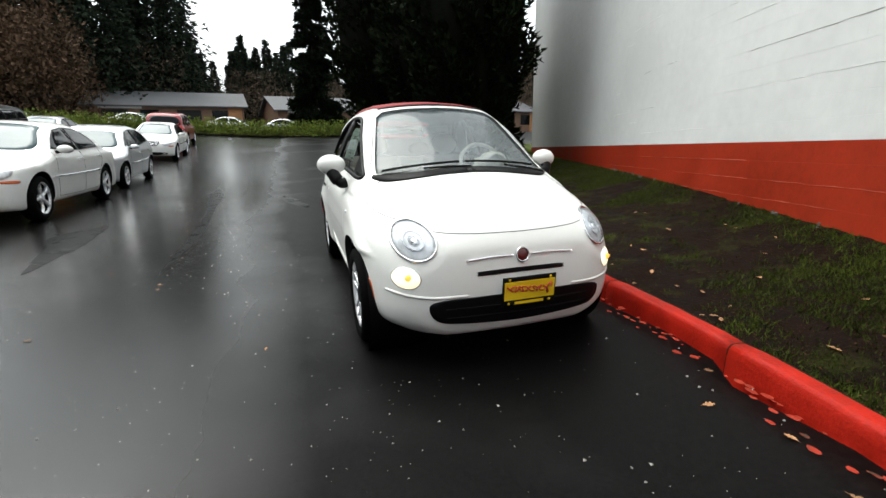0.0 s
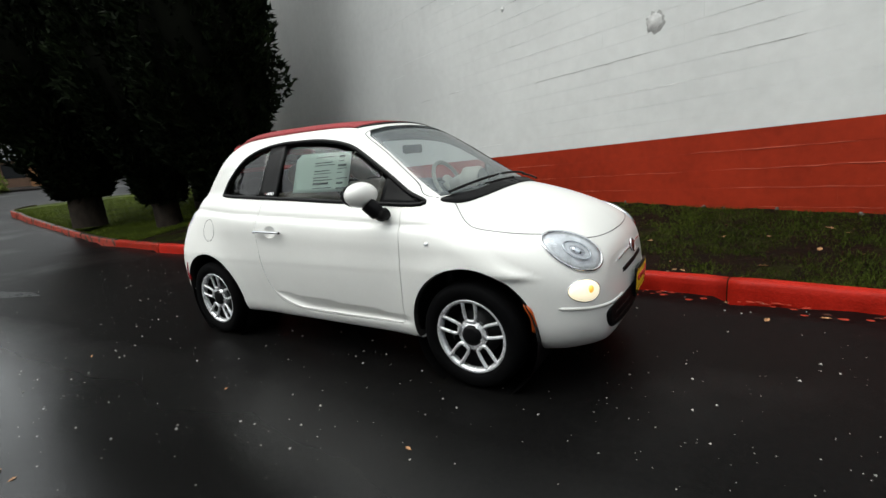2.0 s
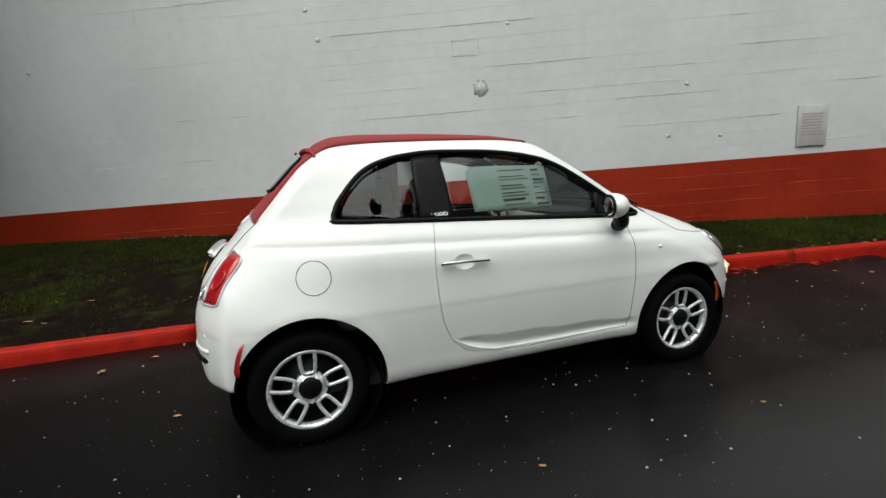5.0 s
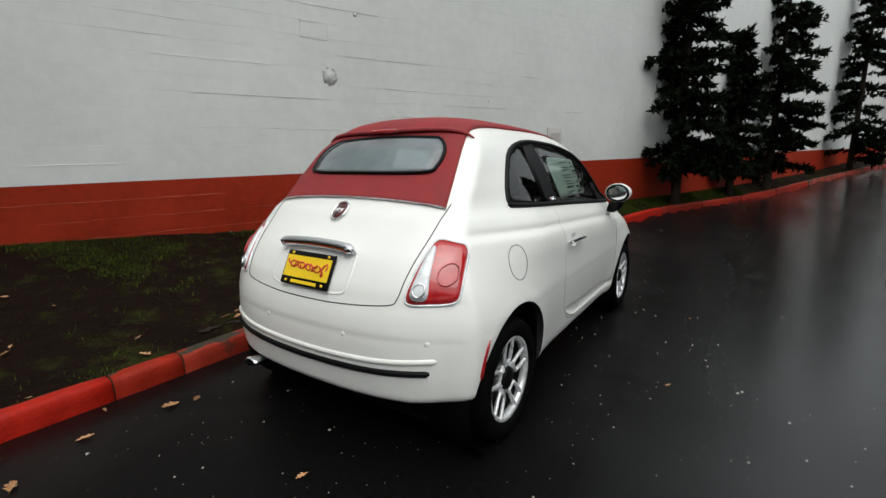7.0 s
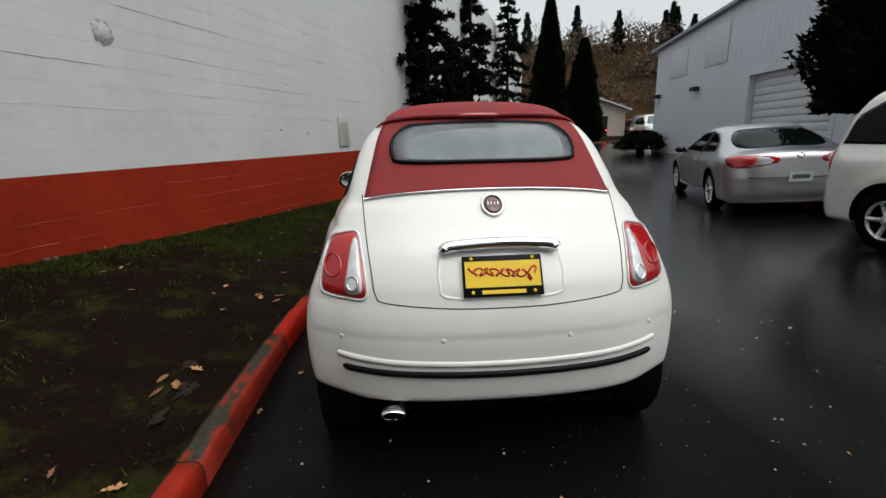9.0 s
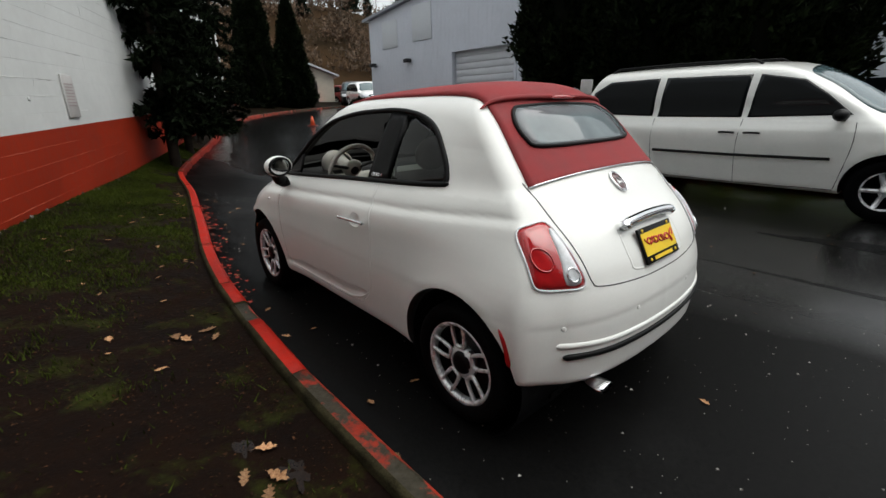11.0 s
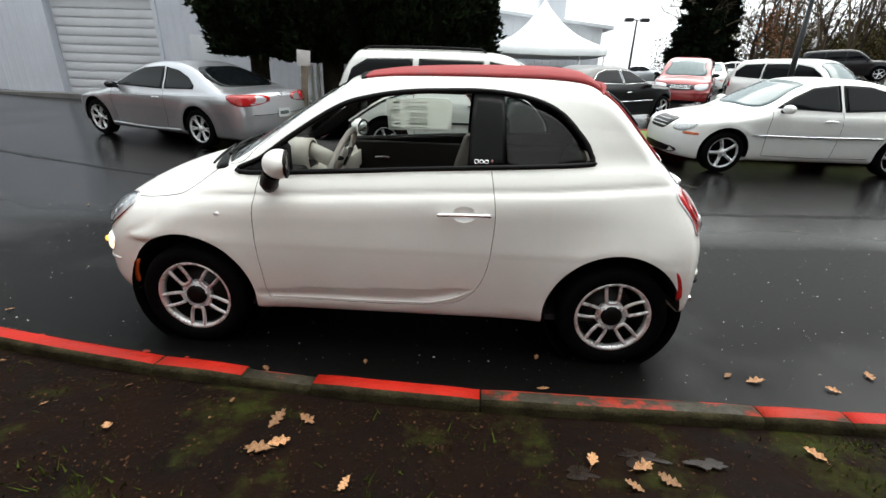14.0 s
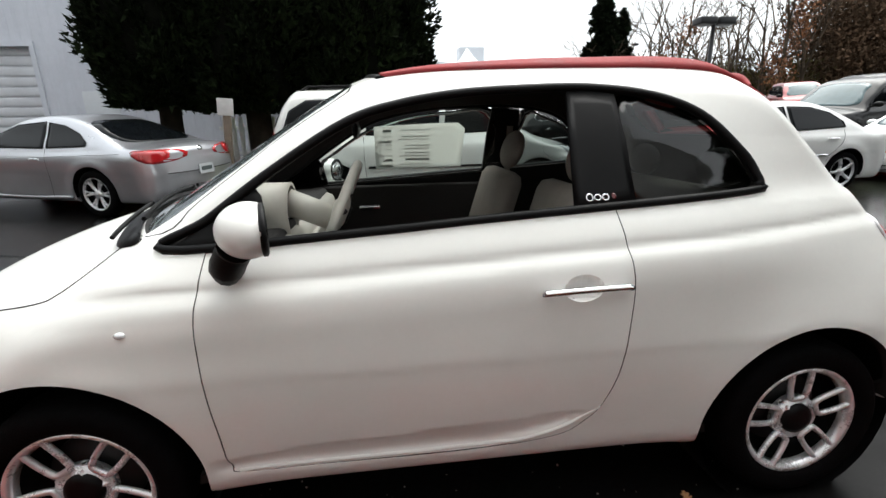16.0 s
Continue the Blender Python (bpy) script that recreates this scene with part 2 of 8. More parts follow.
def lathe(bm, profile, m=None, segs=40, arc=2 * math.pi, start=0.0):
    """Turn (radius, along) pairs about the local Y axis."""
    closed = abs(arc - 2 * math.pi) < 1e-6
    n = segs if closed else segs + 1
    rings = []
    for i in range(n):
        a = start + arc * i / segs
        rings.append([bm.verts.new((m or Matrix()) @ Vector((r * math.cos(a), h, r * math.sin(a)))) for r, h in profile])
    for i in range(segs):
        A, B = rings[i], rings[(i + 1) % n]
        for j in range(len(profile) - 1):
            bm.faces.new((A[j], A[j + 1], B[j + 1], B[j]))
    return bm


def sweep(bm, pts, r, sides=6, closed=False, flat=1.0, up=(0, 0, 1)):
    """A tube along points; flat squashes it along up."""
    pts = [Vector(p) for p in pts]
    n, rings = len(pts), []
    for i, p in enumerate(pts):
        a = pts[i - 1] if i or closed else p
        b = pts[(i + 1) % n] if i < n - 1 or closed else p
        t = (b - a).normalized()
        u = Vector(up)
        s = t.cross(u)
        if s.length < 1e-4:
            s = t.cross(Vector((1, 0, 0.1)))
        s.normalize()
        w = s.cross(t)
        rad = r[i] if isinstance(r, (list, tuple)) else r
        rings.append([bm.verts.new(p + s * math.cos(2 * math.pi * k / sides) * rad + w * math.sin(2 * math.pi * k / sides) * rad * flat) for k in range(sides)])
    for i in range(n if closed else n - 1):
        A, B = rings[i], rings[(i + 1) % n]
        for k in range(sides):
            bm.faces.new((A[k], A[(k + 1) % sides], B[(k + 1) % sides], B[k]))
    if not closed:
        bm.faces.new(rings[0])
        bm.faces.new(rings[-1][::-1])
    return bm


def smooth_line(pts, n=8, closed=False):
    """A Catmull-Rom line through points of any dimension."""
    P = [np.array(p, float) for p in pts]
    m, out = len(P), []
    for i in range(m if closed else m - 1):
        g = lambda k: P[k % m] if closed else P[min(max(k, 0), m - 1)]
        a, b, c, d = g(i - 1), g(i), g(i + 1), g(i + 2)
        for s in range(n):
            t = s / n
            out.append(0.5 * ((2 * b) + (c - a) * t + (2 * a - 5 * b + 4 * c - d) * t * t + (3 * b - a - 3 * c + d) * t ** 3))
    if not closed:
        out.append(P[-1])
    return out


def curve_table(*pairs):
    """A smooth function through (place, value) pairs."""
    xs = np.array([p[0] for p in pairs], float)
    ys = np.array([p[1] for p in pairs], float)
    if xs[0] > xs[-1]:
        xs, ys = xs[::-1], ys[::-1]
    d = np.diff(ys) / np.diff(xs)
    m = np.r_[d[0], (d[1:] + d[:-1]) / 2, d[-1]]
    m[1:-1][d[1:] * d[:-1] <= 0] = 0

    def f(x):
        x = np.asarray(x, float)
        q = np.clip(x, xs[0], xs[-1])
        i = np.clip(np.searchsorted(xs, q) - 1, 0, len(xs) - 2)
        h = xs[i + 1] - xs[i]
        t = (q - xs[i]) / h
        v = (2 * t ** 3 - 3 * t ** 2 + 1) * ys[i] + (t ** 3 - 2 * t ** 2 + t) * h * m[i] + (-2 * t ** 3 + 3 * t ** 2) * ys[i + 1] + (t ** 3 - t ** 2) * h * m[i + 1]
        return v + np.where(x < xs[0], (x - xs[0]) * m[0], 0) + np.where(x > xs[-1], (x - xs[-1]) * m[-1], 0)
    return f


def smax(a, b, k):
    h = np.clip(0.5 + 0.5 * (a - b) / k, 0, 1)
    return b + (a - b) * h + k * h * (1 - h)


def smin(a, b, k):
    return -smax(-a, -b, k)


def skin(f, lo, hi, h, steps=6):
    """The closed surface f = 0 as vertices and quads, pulled onto f."""
    ax = [np.arange(lo[i], hi[i] + h, h) for i in range(3)]
    X, Y, Z = np.meshgrid(*ax, indexing="ij")
    F = f(X, Y, Z)
    S = F < 0
    n = S.shape
    c = sum(S[a:n[0] - 1 + a, b:n[1] - 1 + b, d:n[2] - 1 + d].astype(np.int8) for a in (0, 1) for b in (0, 1) for d in (0, 1))
    cells = np.argwhere((c > 0) & (c < 8))
    ids = -np.ones(c.shape, int)
    ids[tuple(cells.T)] = np.arange(len(cells))
    P = np.stack([ax[k][cells[:, k]] + h / 2 for k in range(3)], 1)
    faces = []
    for d in range(3):
        sl0, sl1 = [slice(None)] * 3, [slice(None)] * 3
        sl0[d], sl1[d] = slice(0, -1), slice(1, None)
        cr = np.argwhere(S[tuple(sl0)] != S[tuple(sl1)])
        u, v = (d + 1) % 3, (d + 2) % 3
        ok = (cr[:, u] > 0) & (cr[:, v] > 0) & (cr[:, u] < n[u] - 1) & (cr[:, v] < n[v] - 1)
        cr = cr[ok]
        inside = S[tuple(cr.T)]

        def cell(a, b):
            q = cr.copy()
            q[:, u] -= a
            q[:, v] -= b
            return ids[tuple(q.T)]
        q = np.stack([cell(1, 1), cell(0, 1), cell(0, 0), cell(1, 0)], 1)
        faces.append(np.where(inside[:, None], q, q[:, ::-1]))
    faces = np.concatenate(faces)
    faces = faces[(faces >= 0).all(1)]
    for _ in range(steps):
        v, g = f(*P.T), grad(f, P)
        P -= np.clip(v / np.maximum((g ** 2).sum(1), 0.05), -h / 2, h / 2)[:, None] * g
    # even the spacing a little along the surface
    for _ in range(2):
        acc, cnt = np.zeros_like(P), np.zeros(len(P))
        for a, b in ((0, 1), (1, 2), (2, 3), (3, 0)):
            np.add.at(acc, faces[:, a], P[faces[:, b]])
            np.add.at(acc, faces[:, b], P[faces[:, a]])
            np.add.at(cnt, faces[:, a], 1)
            np.add.at(cnt, faces[:, b], 1)
        P = 0.4 * P + 0.6 * acc / np.maximum(cnt, 1)[:, None]
        for _ in range(4):
            v, g = f(*P.T), grad(f, P)
            P -= np.clip(v / np.maximum((g ** 2).sum(1), 0.05), -h / 2, h / 2)[:, None] * g
    return P, faces


def grad(f, P, e=0.002):
    g = np.empty_like(P)
    for k in range(3):
        a, b = P.copy(), P.copy()
        a[:, k] += e
        b[:, k] -= e
        g[:, k] = (f(*a.T) - f(*b.T)) / (2 * e)
    return g


def onto(f, starts, way, reach=2.5, lift=0.0):
    """Where lines from the starts first meet f = 0, lifted along the normal."""
    starts, way = np.asarray(starts, float), np.asarray(way, float)
    way = np.broadcast_to(way / np.linalg.norm(way, axis=-1, keepdims=True), starts.shape)
    ts = np.linspace(0, reach, 260)
    V = f(*(starts[:, None, :] + ts[None, :, None] * way[:, None, :]).reshape(-1, 3).T).reshape(len(starts), -1)
    hit = V < 0
    i = np.where(hit.any(1), hit.argmax(1), np.abs(V).argmin(1))
    lo, hi = ts[np.maximum(i - 1, 0)], ts[i]
    for _ in range(14):
        mid = (lo + hi) / 2
        neg = f(*(starts + mid[:, None] * way).T) < 0
        hi, lo = np.where(neg, mid, hi), np.where(neg, lo, mid)
    P = starts + hi[:, None] * way
    if lift:
        g = grad(f, P)
        P = P + lift * g / np.maximum(np.linalg.norm(g, axis=1, keepdims=True), 1e-6)
    return P


SIDES = {"right": ((0, 1, 0), lambda u, v: (u, -1.4, v)), "left": ((0, -1, 0), lambda u, v: (u, 1.4, v)), "front": ((-1, 0, 0), lambda u, v: (3.4, u, v)),
         "rear": ((1, 0, 0), lambda u, v: (-3.4, u, v)), "top": ((0, 0, -1), lambda u, v: (u, v, 2.6))}


def line_on(f, side, pts, lift=0.0, n=8, closed=False):
    way, at = SIDES[side]
    return onto(f, [at(*p) for p in smooth_line(pts, n, closed)], way, 3.2, lift)


def patch_on(f, side, outline, lift, thick, rings=5, n=6, dome=0.0, straight=False):
    """A plate that follows the surface inside a closed outline: bmesh with a rim."""
    way, at = SIDES[side]
    O = np.array([np.array(p, float) for p in outline] if straight else smooth_line(outline, n, True))
    c = O.mean(0)
    m = len(O)
    rows = [c + (O - c) * s for s in np.linspace(1, 0, rings + 1)[:-1]]
    P = onto(f, [at(*p) for r in rows for p in r] + [at(*c)], way, 3.2, lift)
    if dome:
        g = grad(f, P)
        g /= np.linalg.norm(g, axis=1, keepdims=True)
        s = np.r_[np.repeat(np.linspace(1, 0, rings + 1)[:-1], m), 0]
        P = P + g * (dome * np.sqrt(np.maximum(0, 1 - s ** 2)))[:, None]
    bm = bmesh.new()
    vs = [bm.verts.new(p) for p in P]
    g = grad(f, P[:m])
    g /= np.linalg.norm(g, axis=1, keepdims=True)
    rim = [bm.verts.new(p) for p in P[:m] - g * thick]
    for i in range(m):
        j = (i + 1) % m
        bm.faces.new((rim[i], rim[j], vs[j], vs[i]))
        for k in range(rings - 1):
            bm.faces.new((vs[k * m + i], vs[k * m + j], vs[(k + 1) * m + j], vs[(k + 1) * m + i]))
        bm.faces.new((vs[(rings - 1) * m + i], vs[(rings - 1) * m + j], vs[-1]))
    bmesh.ops.recalc_face_normals(bm, faces=bm.faces)
    return bm


def tube_on(f, side, pts, r, lift=0.0, n=8, closed=False, sides=6):
    return sweep(bmesh.new(), line_on(f, side, pts, lift, n, closed), r, sides, closed)


def circle(cx, cy, rx, ry=None, n=12, turn=0.0):
    ry = ry or rx
    c, s = math.cos(turn), math.sin(turn)
    pts = [(rx * math.cos(2 * math.pi * i / n), ry * math.sin(2 * math.pi * i / n)) for i in range(n)]
    return [(cx + a * c - b * s, cy + a * s + b * c) for a, b in pts]


def boolean(ob, cutter, mode="DIFFERENCE", keep=False):
    """ob's mesh cut by the cutter's, worked out at once."""
    md = ob.modifiers.new("cut", "BOOLEAN")
    md.operation, md.solver, md.object = mode, "EXACT", cutter
    bpy.context.view_layer.update()
    me = bpy.data.meshes.new_from_object(ob.evaluated_get(bpy.context.evaluated_depsgraph_get()))
    ob.modifiers.clear()
    old, ob.data = ob.data, me
    bpy.data.meshes.remove(old)
    if not keep:
        bpy.data.objects.remove(cutter, do_unlink=True)
    return ob


def prism(outline, axis, lo, hi):
    """A closed block: an outline in the two other axes, drawn out along one."""
    bm = bmesh.new()
    put3 = {"y": lambda u, v, w: (u, w, v), "x": lambda u, v, w: (w, u, v), "z": lambda u, v, w: (u, v, w)}[axis]
    A = [bm.verts.new(put3(*p, lo)) for p in outline]
    B = [bm.verts.new(put3(*p, hi)) for p in outline]
    bm.faces.new(A)
    bm.faces.new(B[::-1])
    for i in range(len(A)):
        j = (i + 1) % len(A)
        bm.faces.new((A[j], A[i], B[i], B[j]))
    bmesh.ops.recalc_face_normals(bm, faces=bm.faces)
    return bm_obj("cutter", bm, [])


def true_normals(me, f, tol=0.004):
    """Shade a cut mesh by the uncut surface it was taken from."""
    P = np.array([v.co for v in me.vertices])
    g = grad(f, P)
    g /= np.maximum(np.linalg.norm(g, axis=1, keepdims=True), 1e-9)
    on = np.abs(f(*P.T)) < tol
    ns = []
    for p in me.polygons:
        fn = np.array(p.normal)
        for vi in p.vertices:
            ns.append(tuple(g[vi]) if on[vi] and g[vi] @ fn > 0.75 else tuple(fn))
    for p in me.polygons:
        p.use_smooth = True
    me.normals_split_custom_set(ns)

# ---- the lie of the land ----


def soft_rise(d, w=1.5):
    """0 for d < 0, d beyond, rounded between."""
    d = np.asarray(d, float)
    return np.where(d > w, d - w / 2, np.where(d > 0, d * d / (2 * w), 0))


KERB = curve_table((-24, 7), (-22, 3.6), (-19, 2.7), (-16, 2.3), (-12, 1.85), (-9, 1.48), (-6, 1.29), (-4, 1.245), (-2, 1.185), (-0.45, 1.18), (0.35, 1.14), (1.2, 1.08), (1.9, 0.99), (2.5, 0.885), (3.1, 0.765), (4.3, 0.54), (5.5, 0.31),
                   (8.3, -0.12), (10.5, -0.75), (14.1, -2.02), (18, -3.6), (22, -5.5), (24.5, -6.8), (27, -9.2), (29, -12.3), (31, -17), (33, -24))
GUTTER = curve_table((-9, 0.01), (-5, 0.01), (-2, 0.0), (0, 0.0), (1, 0.015), (2.3, 0.045), (3.5, 0.06), (5, 0.07), (8, 0.08), (12, 0.05), (16, 0.0))


def lot_z(x, y):
    """Height of the asphalt: level at the car, rising gently away from the wall and to both ends."""
    x, y = np.asarray(x, float), np.asarray(y, float)
    z = 0.05 * soft_rise(-y - 1.5, 2) - 0.042 * soft_rise(-y - 20, 8)
    z = z + 0.062 * soft_rise(-x - 8, 6) - 0.06 * soft_rise(-x - 38, 8)
    z = z + 0.06 * soft_rise(x - 10, 6) - 0.058 * soft_rise(x - 22, 6)
    # the gutter lifts towards the kerb beside the lane's bend
    k = KERB(np.clip(x, -22, 33))
    return z + GUTTER(np.clip(x, -9, 16)) * np.clip((y - k + 0.9) / 0.9, 0, 1) ** 2


wall_y = curve_table((-14, 8.75), (-9, 6.96), (-4.6, 5.35), (-0.6, 3.92), (1.53, 3.18), (4, 2.26), (5.9, 1.57), (9.2, 0.36), (20, -3.58), (36, -9.42))


def course_z(x):
    """The wall's courses climb a little against the lane."""
    return 0.0225 * (x - 1.5)


wall_foot = curve_table((-14, 0.62), (-9, 0.6), (-6, 0.58), (-3, 0.57), (-1.3, 0.53), (0.0, 0.48), (1.5, 0.41), (3.0, 0.38), (5, 0.37), (7, 0.34), (10, 0.38), (15, 0.5), (20, 0.7), (31, 1.0))


def bank_z(x, y):
    """Height of the grass strip between the kerb and the wall."""
    x = np.asarray(x, float)
    k = KERB(x) + 0.15
    low = lot_z(x, KERB(x)) + 0.080
    foot = np.maximum(wall_foot(np.clip(x, -14, 31)), low + 0.05)
    t = np.clip((y - k) / np.maximum(wall_y(np.clip(x, -14, 36)) - k, 0.4), 0, 1)
    return low + (foot - low) * t ** (1.25 - 0.45 * np.clip((-x - 5) / 3, 0, 1))


def sheet(name, xs, ys, zf, material, label, category, keep=None):
    X, Y = np.meshgrid(xs, ys, indexing="ij")
    Z = zf(X, Y)
    n, m = X.shape
    idx = np.arange(n * m).reshape(n, m)
    F = np.stack([idx[:-1, :-1], idx[1:, :-1], idx[1:, 1:], idx[:-1, 1:]], -1).reshape(-1, 4)
    V = np.stack([X, Y, Z], -1).reshape(-1, 3)
    if keep is not None:
        c = V[F].mean(1)
        F = F[keep(c[:, 0], c[:, 1])]
    return tagged(from_arrays(name, V, F, material), label, category, kind="structure")


def spread(*stops):
    """Places with a spacing of their own between stops: (from, step), ..., end."""
    out = []
    for (a, s), b in zip(stops[:-1], [q[0] if isinstance(q, tuple) else q for q in stops[1:]]):
        out += list(np.arange(a, b - 1e-6, s))
    return np.array(out + [stops[-1]])


ASPHALT = wet_asphalt()
gx = spread((-2600, 400), (-200, 20), (-60, 3), (-30, 1.0), (-8, 0.3), (14, 1.0), (30, 3), (60, 20), (200, 400), 2600)
gy = spread((-2600, 400), (-200, 20), (-60, 3), (-24, 1.0), (-2, 0.2), (2, 1.0), (12, 6), (60, 20), (200, 400), 2600)
sheet("ground", gx, gy, lambda x, y: lot_z(np.clip(x, -60, 60), np.clip(y, -60, 40)) - np.where((y > KERB(np.clip(x, -24, 33)) + 0.08) & (x < 33) & (x > -23), 0.14, 0), ASPHALT,
      "wet dark asphalt of the car lot, shining with rain", "ground")


def earth():
    m = mat("muddy_turf", (0.0090, 0.0043, 0.0026), 0.75, spec=0.04, var=0.3, bump=1.0, bscale=30, color2=(0.0040, 0.0021, 0.0015), scale=5, rvar=0.25)
    # patches of moss and short turf
    n, l = m.node_tree.nodes, m.node_tree.links
    b = n["Principled BSDF"]
    src = b.inputs["Base Color"].links[0].from_socket
    co, t, q, r, mx = (n.new(k) for k in ("ShaderNodeTexCoord", "ShaderNodeTexNoise", "ShaderNodeTexNoise", "ShaderNodeValToRGB", "ShaderNodeMix"))
    t.inputs["Scale"].default_value, t.inputs["Detail"].default_value, t.inputs["Roughness"].default_value = 2.4, 9, 0.70
    r.color_ramp.elements[0].position, r.color_ramp.elements[1].position = 0.53, 0.68
    q.inputs["Scale"].default_value = 40
    tint = n.new("ShaderNodeValToRGB")
    tint.color_ramp.elements[0].color, tint.color_ramp.elements[1].color = (0.008, 0.009, 0.003, 1), (0.032, 0.037, 0.006, 1)
    mx.data_type = "RGBA"
    for k in (t, q):
        l.new(co.outputs["Object"], k.inputs["Vector"])
    l.new(t.outputs[0], r.inputs[0])
    l.new(q.outputs[0], tint.inputs[0])
    l.new(r.outputs[0], mx.inputs["Factor"])
    l.new(src, mx.inputs["A"])
    l.new(tint.outputs[0], mx.inputs["B"])
    l.new(mx.outputs["Result"], b.inputs["Base Color"])
    return m


EARTH = earth()
GRASSM = mat("grass_blades", (0.046, 0.062, 0.008), 0.7, spec=0.05, color2=(0.022, 0.029, 0.005), scale=1.1, island=0.45)


def bank_strip(name, x0, x1, nx, reach, ny=36):
    xs = np.linspace(x0, x1, nx)
    s = np.linspace(0, 1, ny)
    X = np.repeat(xs[:, None], ny, 1)
    K = KERB(xs)[:, None] + 0.13
    Y = K + (np.maximum(reach(xs)[:, None], K + 0.5) - K) * s[None, :]
    Z = bank_z(X, Y)
    rough = np.array([noise.noise(Vector((a * 1.7, b * 1.7, 0))) * 0.02 + noise.noise(Vector((a * 7, b * 7, 3))) * 0.014 + noise.noise(Vector((a * 17, b * 17, 6))) * 0.009 for a, b in zip(X.ravel(), Y.ravel())]).reshape(X.shape)
    Z = Z + rough * np.clip(s[None, :] * 12, 0, 1)
    idx = np.arange(nx * ny).reshape(nx, ny)
    F = np.stack([idx[:-1, :-1], idx[1:, :-1], idx[1:, 1:], idx[:-1, 1:]], -1).reshape(-1, 4)
    return tagged(from_arrays(name, np.stack([X, Y, Z], -1).reshape(-1, 3), F, EARTH), "muddy turf strip with thin wet grass and fallen leaves", "grass bank", kind="structure")


bank_strip("grass_bank", -8, 16, 560, lambda x: wall_y(x) + 0.05, 64)
bank_strip("grass_bank_far", 16, 33, 60, lambda x: wall_y(x) + 0.05 + 8 * np.clip((x - 30) / 3, 0, 1), 16)
back = bank_strip("grass_bank_back", -22.5, -8, 60, lambda x: wall_y(np.clip(x, -13, 0)) + 0.05 + 30 * np.clip((-x - 12) / 2, 0, 1), 50)


TURF = mat("lawn_turf", (0.050, 0.066, 0.010), 0.8, spec=0.05, color2=(0.022, 0.026, 0.006), scale=2.5, bump=0.6, bscale=40)
back.data.materials[0] = TURF
# muddy water standing on the bank
MUDWATER = mat("muddy_water", (0.012, 0.007, 0.005), 0.28, spec=0.13, var=0.5, scale=9, bump=0.25, bscale=14)
for px, py, pr in ((-1.06, 1.53, 0.075), (-1.32, 1.55, 0.05), (-0.80, 1.64, 0.045)):
    bm = bmesh.new()
    hub = bm.verts.new((px, py, float(bank_z(px, py)) + 0.010))
    ring = [bm.verts.new((px + 1.5 * r * math.cos(a), py + 0.7 * r * math.sin(a), float(bank_z(px + 1.5 * r * math.cos(a), py + 0.7 * r * math.sin(a))) + 0.008))
            for a, r in ((2 * math.pi * k / 36, pr * (0.8 + 0.9 * noise.noise(Vector((math.cos(2 * math.pi * k / 36) * 1.6, math.sin(2 * math.pi * k / 36) * 1.6, px * 3))))) for k in range(36))]
    for k in range(36):
        bm.faces.new((hub, ring[k], ring[(k + 1) % 36]))
    tagged(bm_obj("mud_puddle", bm, MUDWATER), "shallow muddy puddle on the trampled bank", "puddle", kind="stuff")

# ---- dark streaks along the low line of the lot, and the drain across the lane ----
STREAK = mat("dark_asphalt_streak", (0.0024, 0.0024, 0.0026), 0.28, spec=0.10, var=0.4, scale=4)


def puddle(name, line, widths, seed, label):
    """A thin dark sheet with a wandering edge, along a line."""
    pts = smooth_line([(*p, w) for p, w in zip(line, widths)], 14)
    bm, rows = bmesh.new(), []
    for i, (x, y, w) in enumerate(pts):
        up = 0.5 * w * max(0.05, 1 + 0.6 * noise.noise(Vector((x * 1.3, seed, 0))) + 0.12 * noise.noise(Vector((x * 9, seed, 4))))
        dn = 0.5 * w * max(0.05, 1 + 0.6 * noise.noise(Vector((x * 1.2, seed + 5, 0))) + 0.12 * noise.noise(Vector((x * 8, seed + 5, 4))))
        rows.append([bm.verts.new((x, y + q, float(lot_z(x, y + q)) + 0.004)) for q in (-dn, 0, up)])
    for A, B in zip(rows[:-1], rows[1:]):
        for k in range(2):
            bm.faces.new((A[k], B[k], B[k + 1], A[k + 1]))
    return tagged(bm_obj(name, bm, STREAK), label, "stain", kind="stuff")


puddle("asphalt_streak", [(-9.3, -3.0), (-8.3, -2.88), (-7.3, -2.80), (-6.0, -2.66), (-4.4, -2.52), (-2.9, -2.42), (-1.6, -2.42), (-0.9, -2.41)], [0.01, 0.24, 0.30, 0.16, 0.12, 0.12, 0.05, 0.005], 1, "long dark streak along the lot's low line")
puddle("asphalt_streak", [(3.0, -2.90), (3.8, -3.1), (5.0, -3.44), (6.8, -4.05), (8.4, -4.6), (11.0, -5.45), (15.5, -6.9)], [0.005, 0.05, 0.06, 0.10, 0.08, 0.10, 0.01], 7, "dark wet seam along the lane")
puddle("asphalt_streak", [(-3.9, -3.75), (-3.2, -3.85), (-2.2, -3.70), (-1.2, -3.60)], [0.03, 0.40, 0.30, 0.02], 2, "dark wet stain on asphalt beside the parked row")
puddle("asphalt_streak", [(-7.2, -1.35), (-6.4, -1.25), (-5.5, -1.0), (-4.9, -0.9)], [0.02, 0.35, 0.25, 0.02], 3, "faint dark wet stain on the lane's asphalt")
drain = thing("drain_channel", "narrow dark drain channel across the lane", "drain", kind="structure")
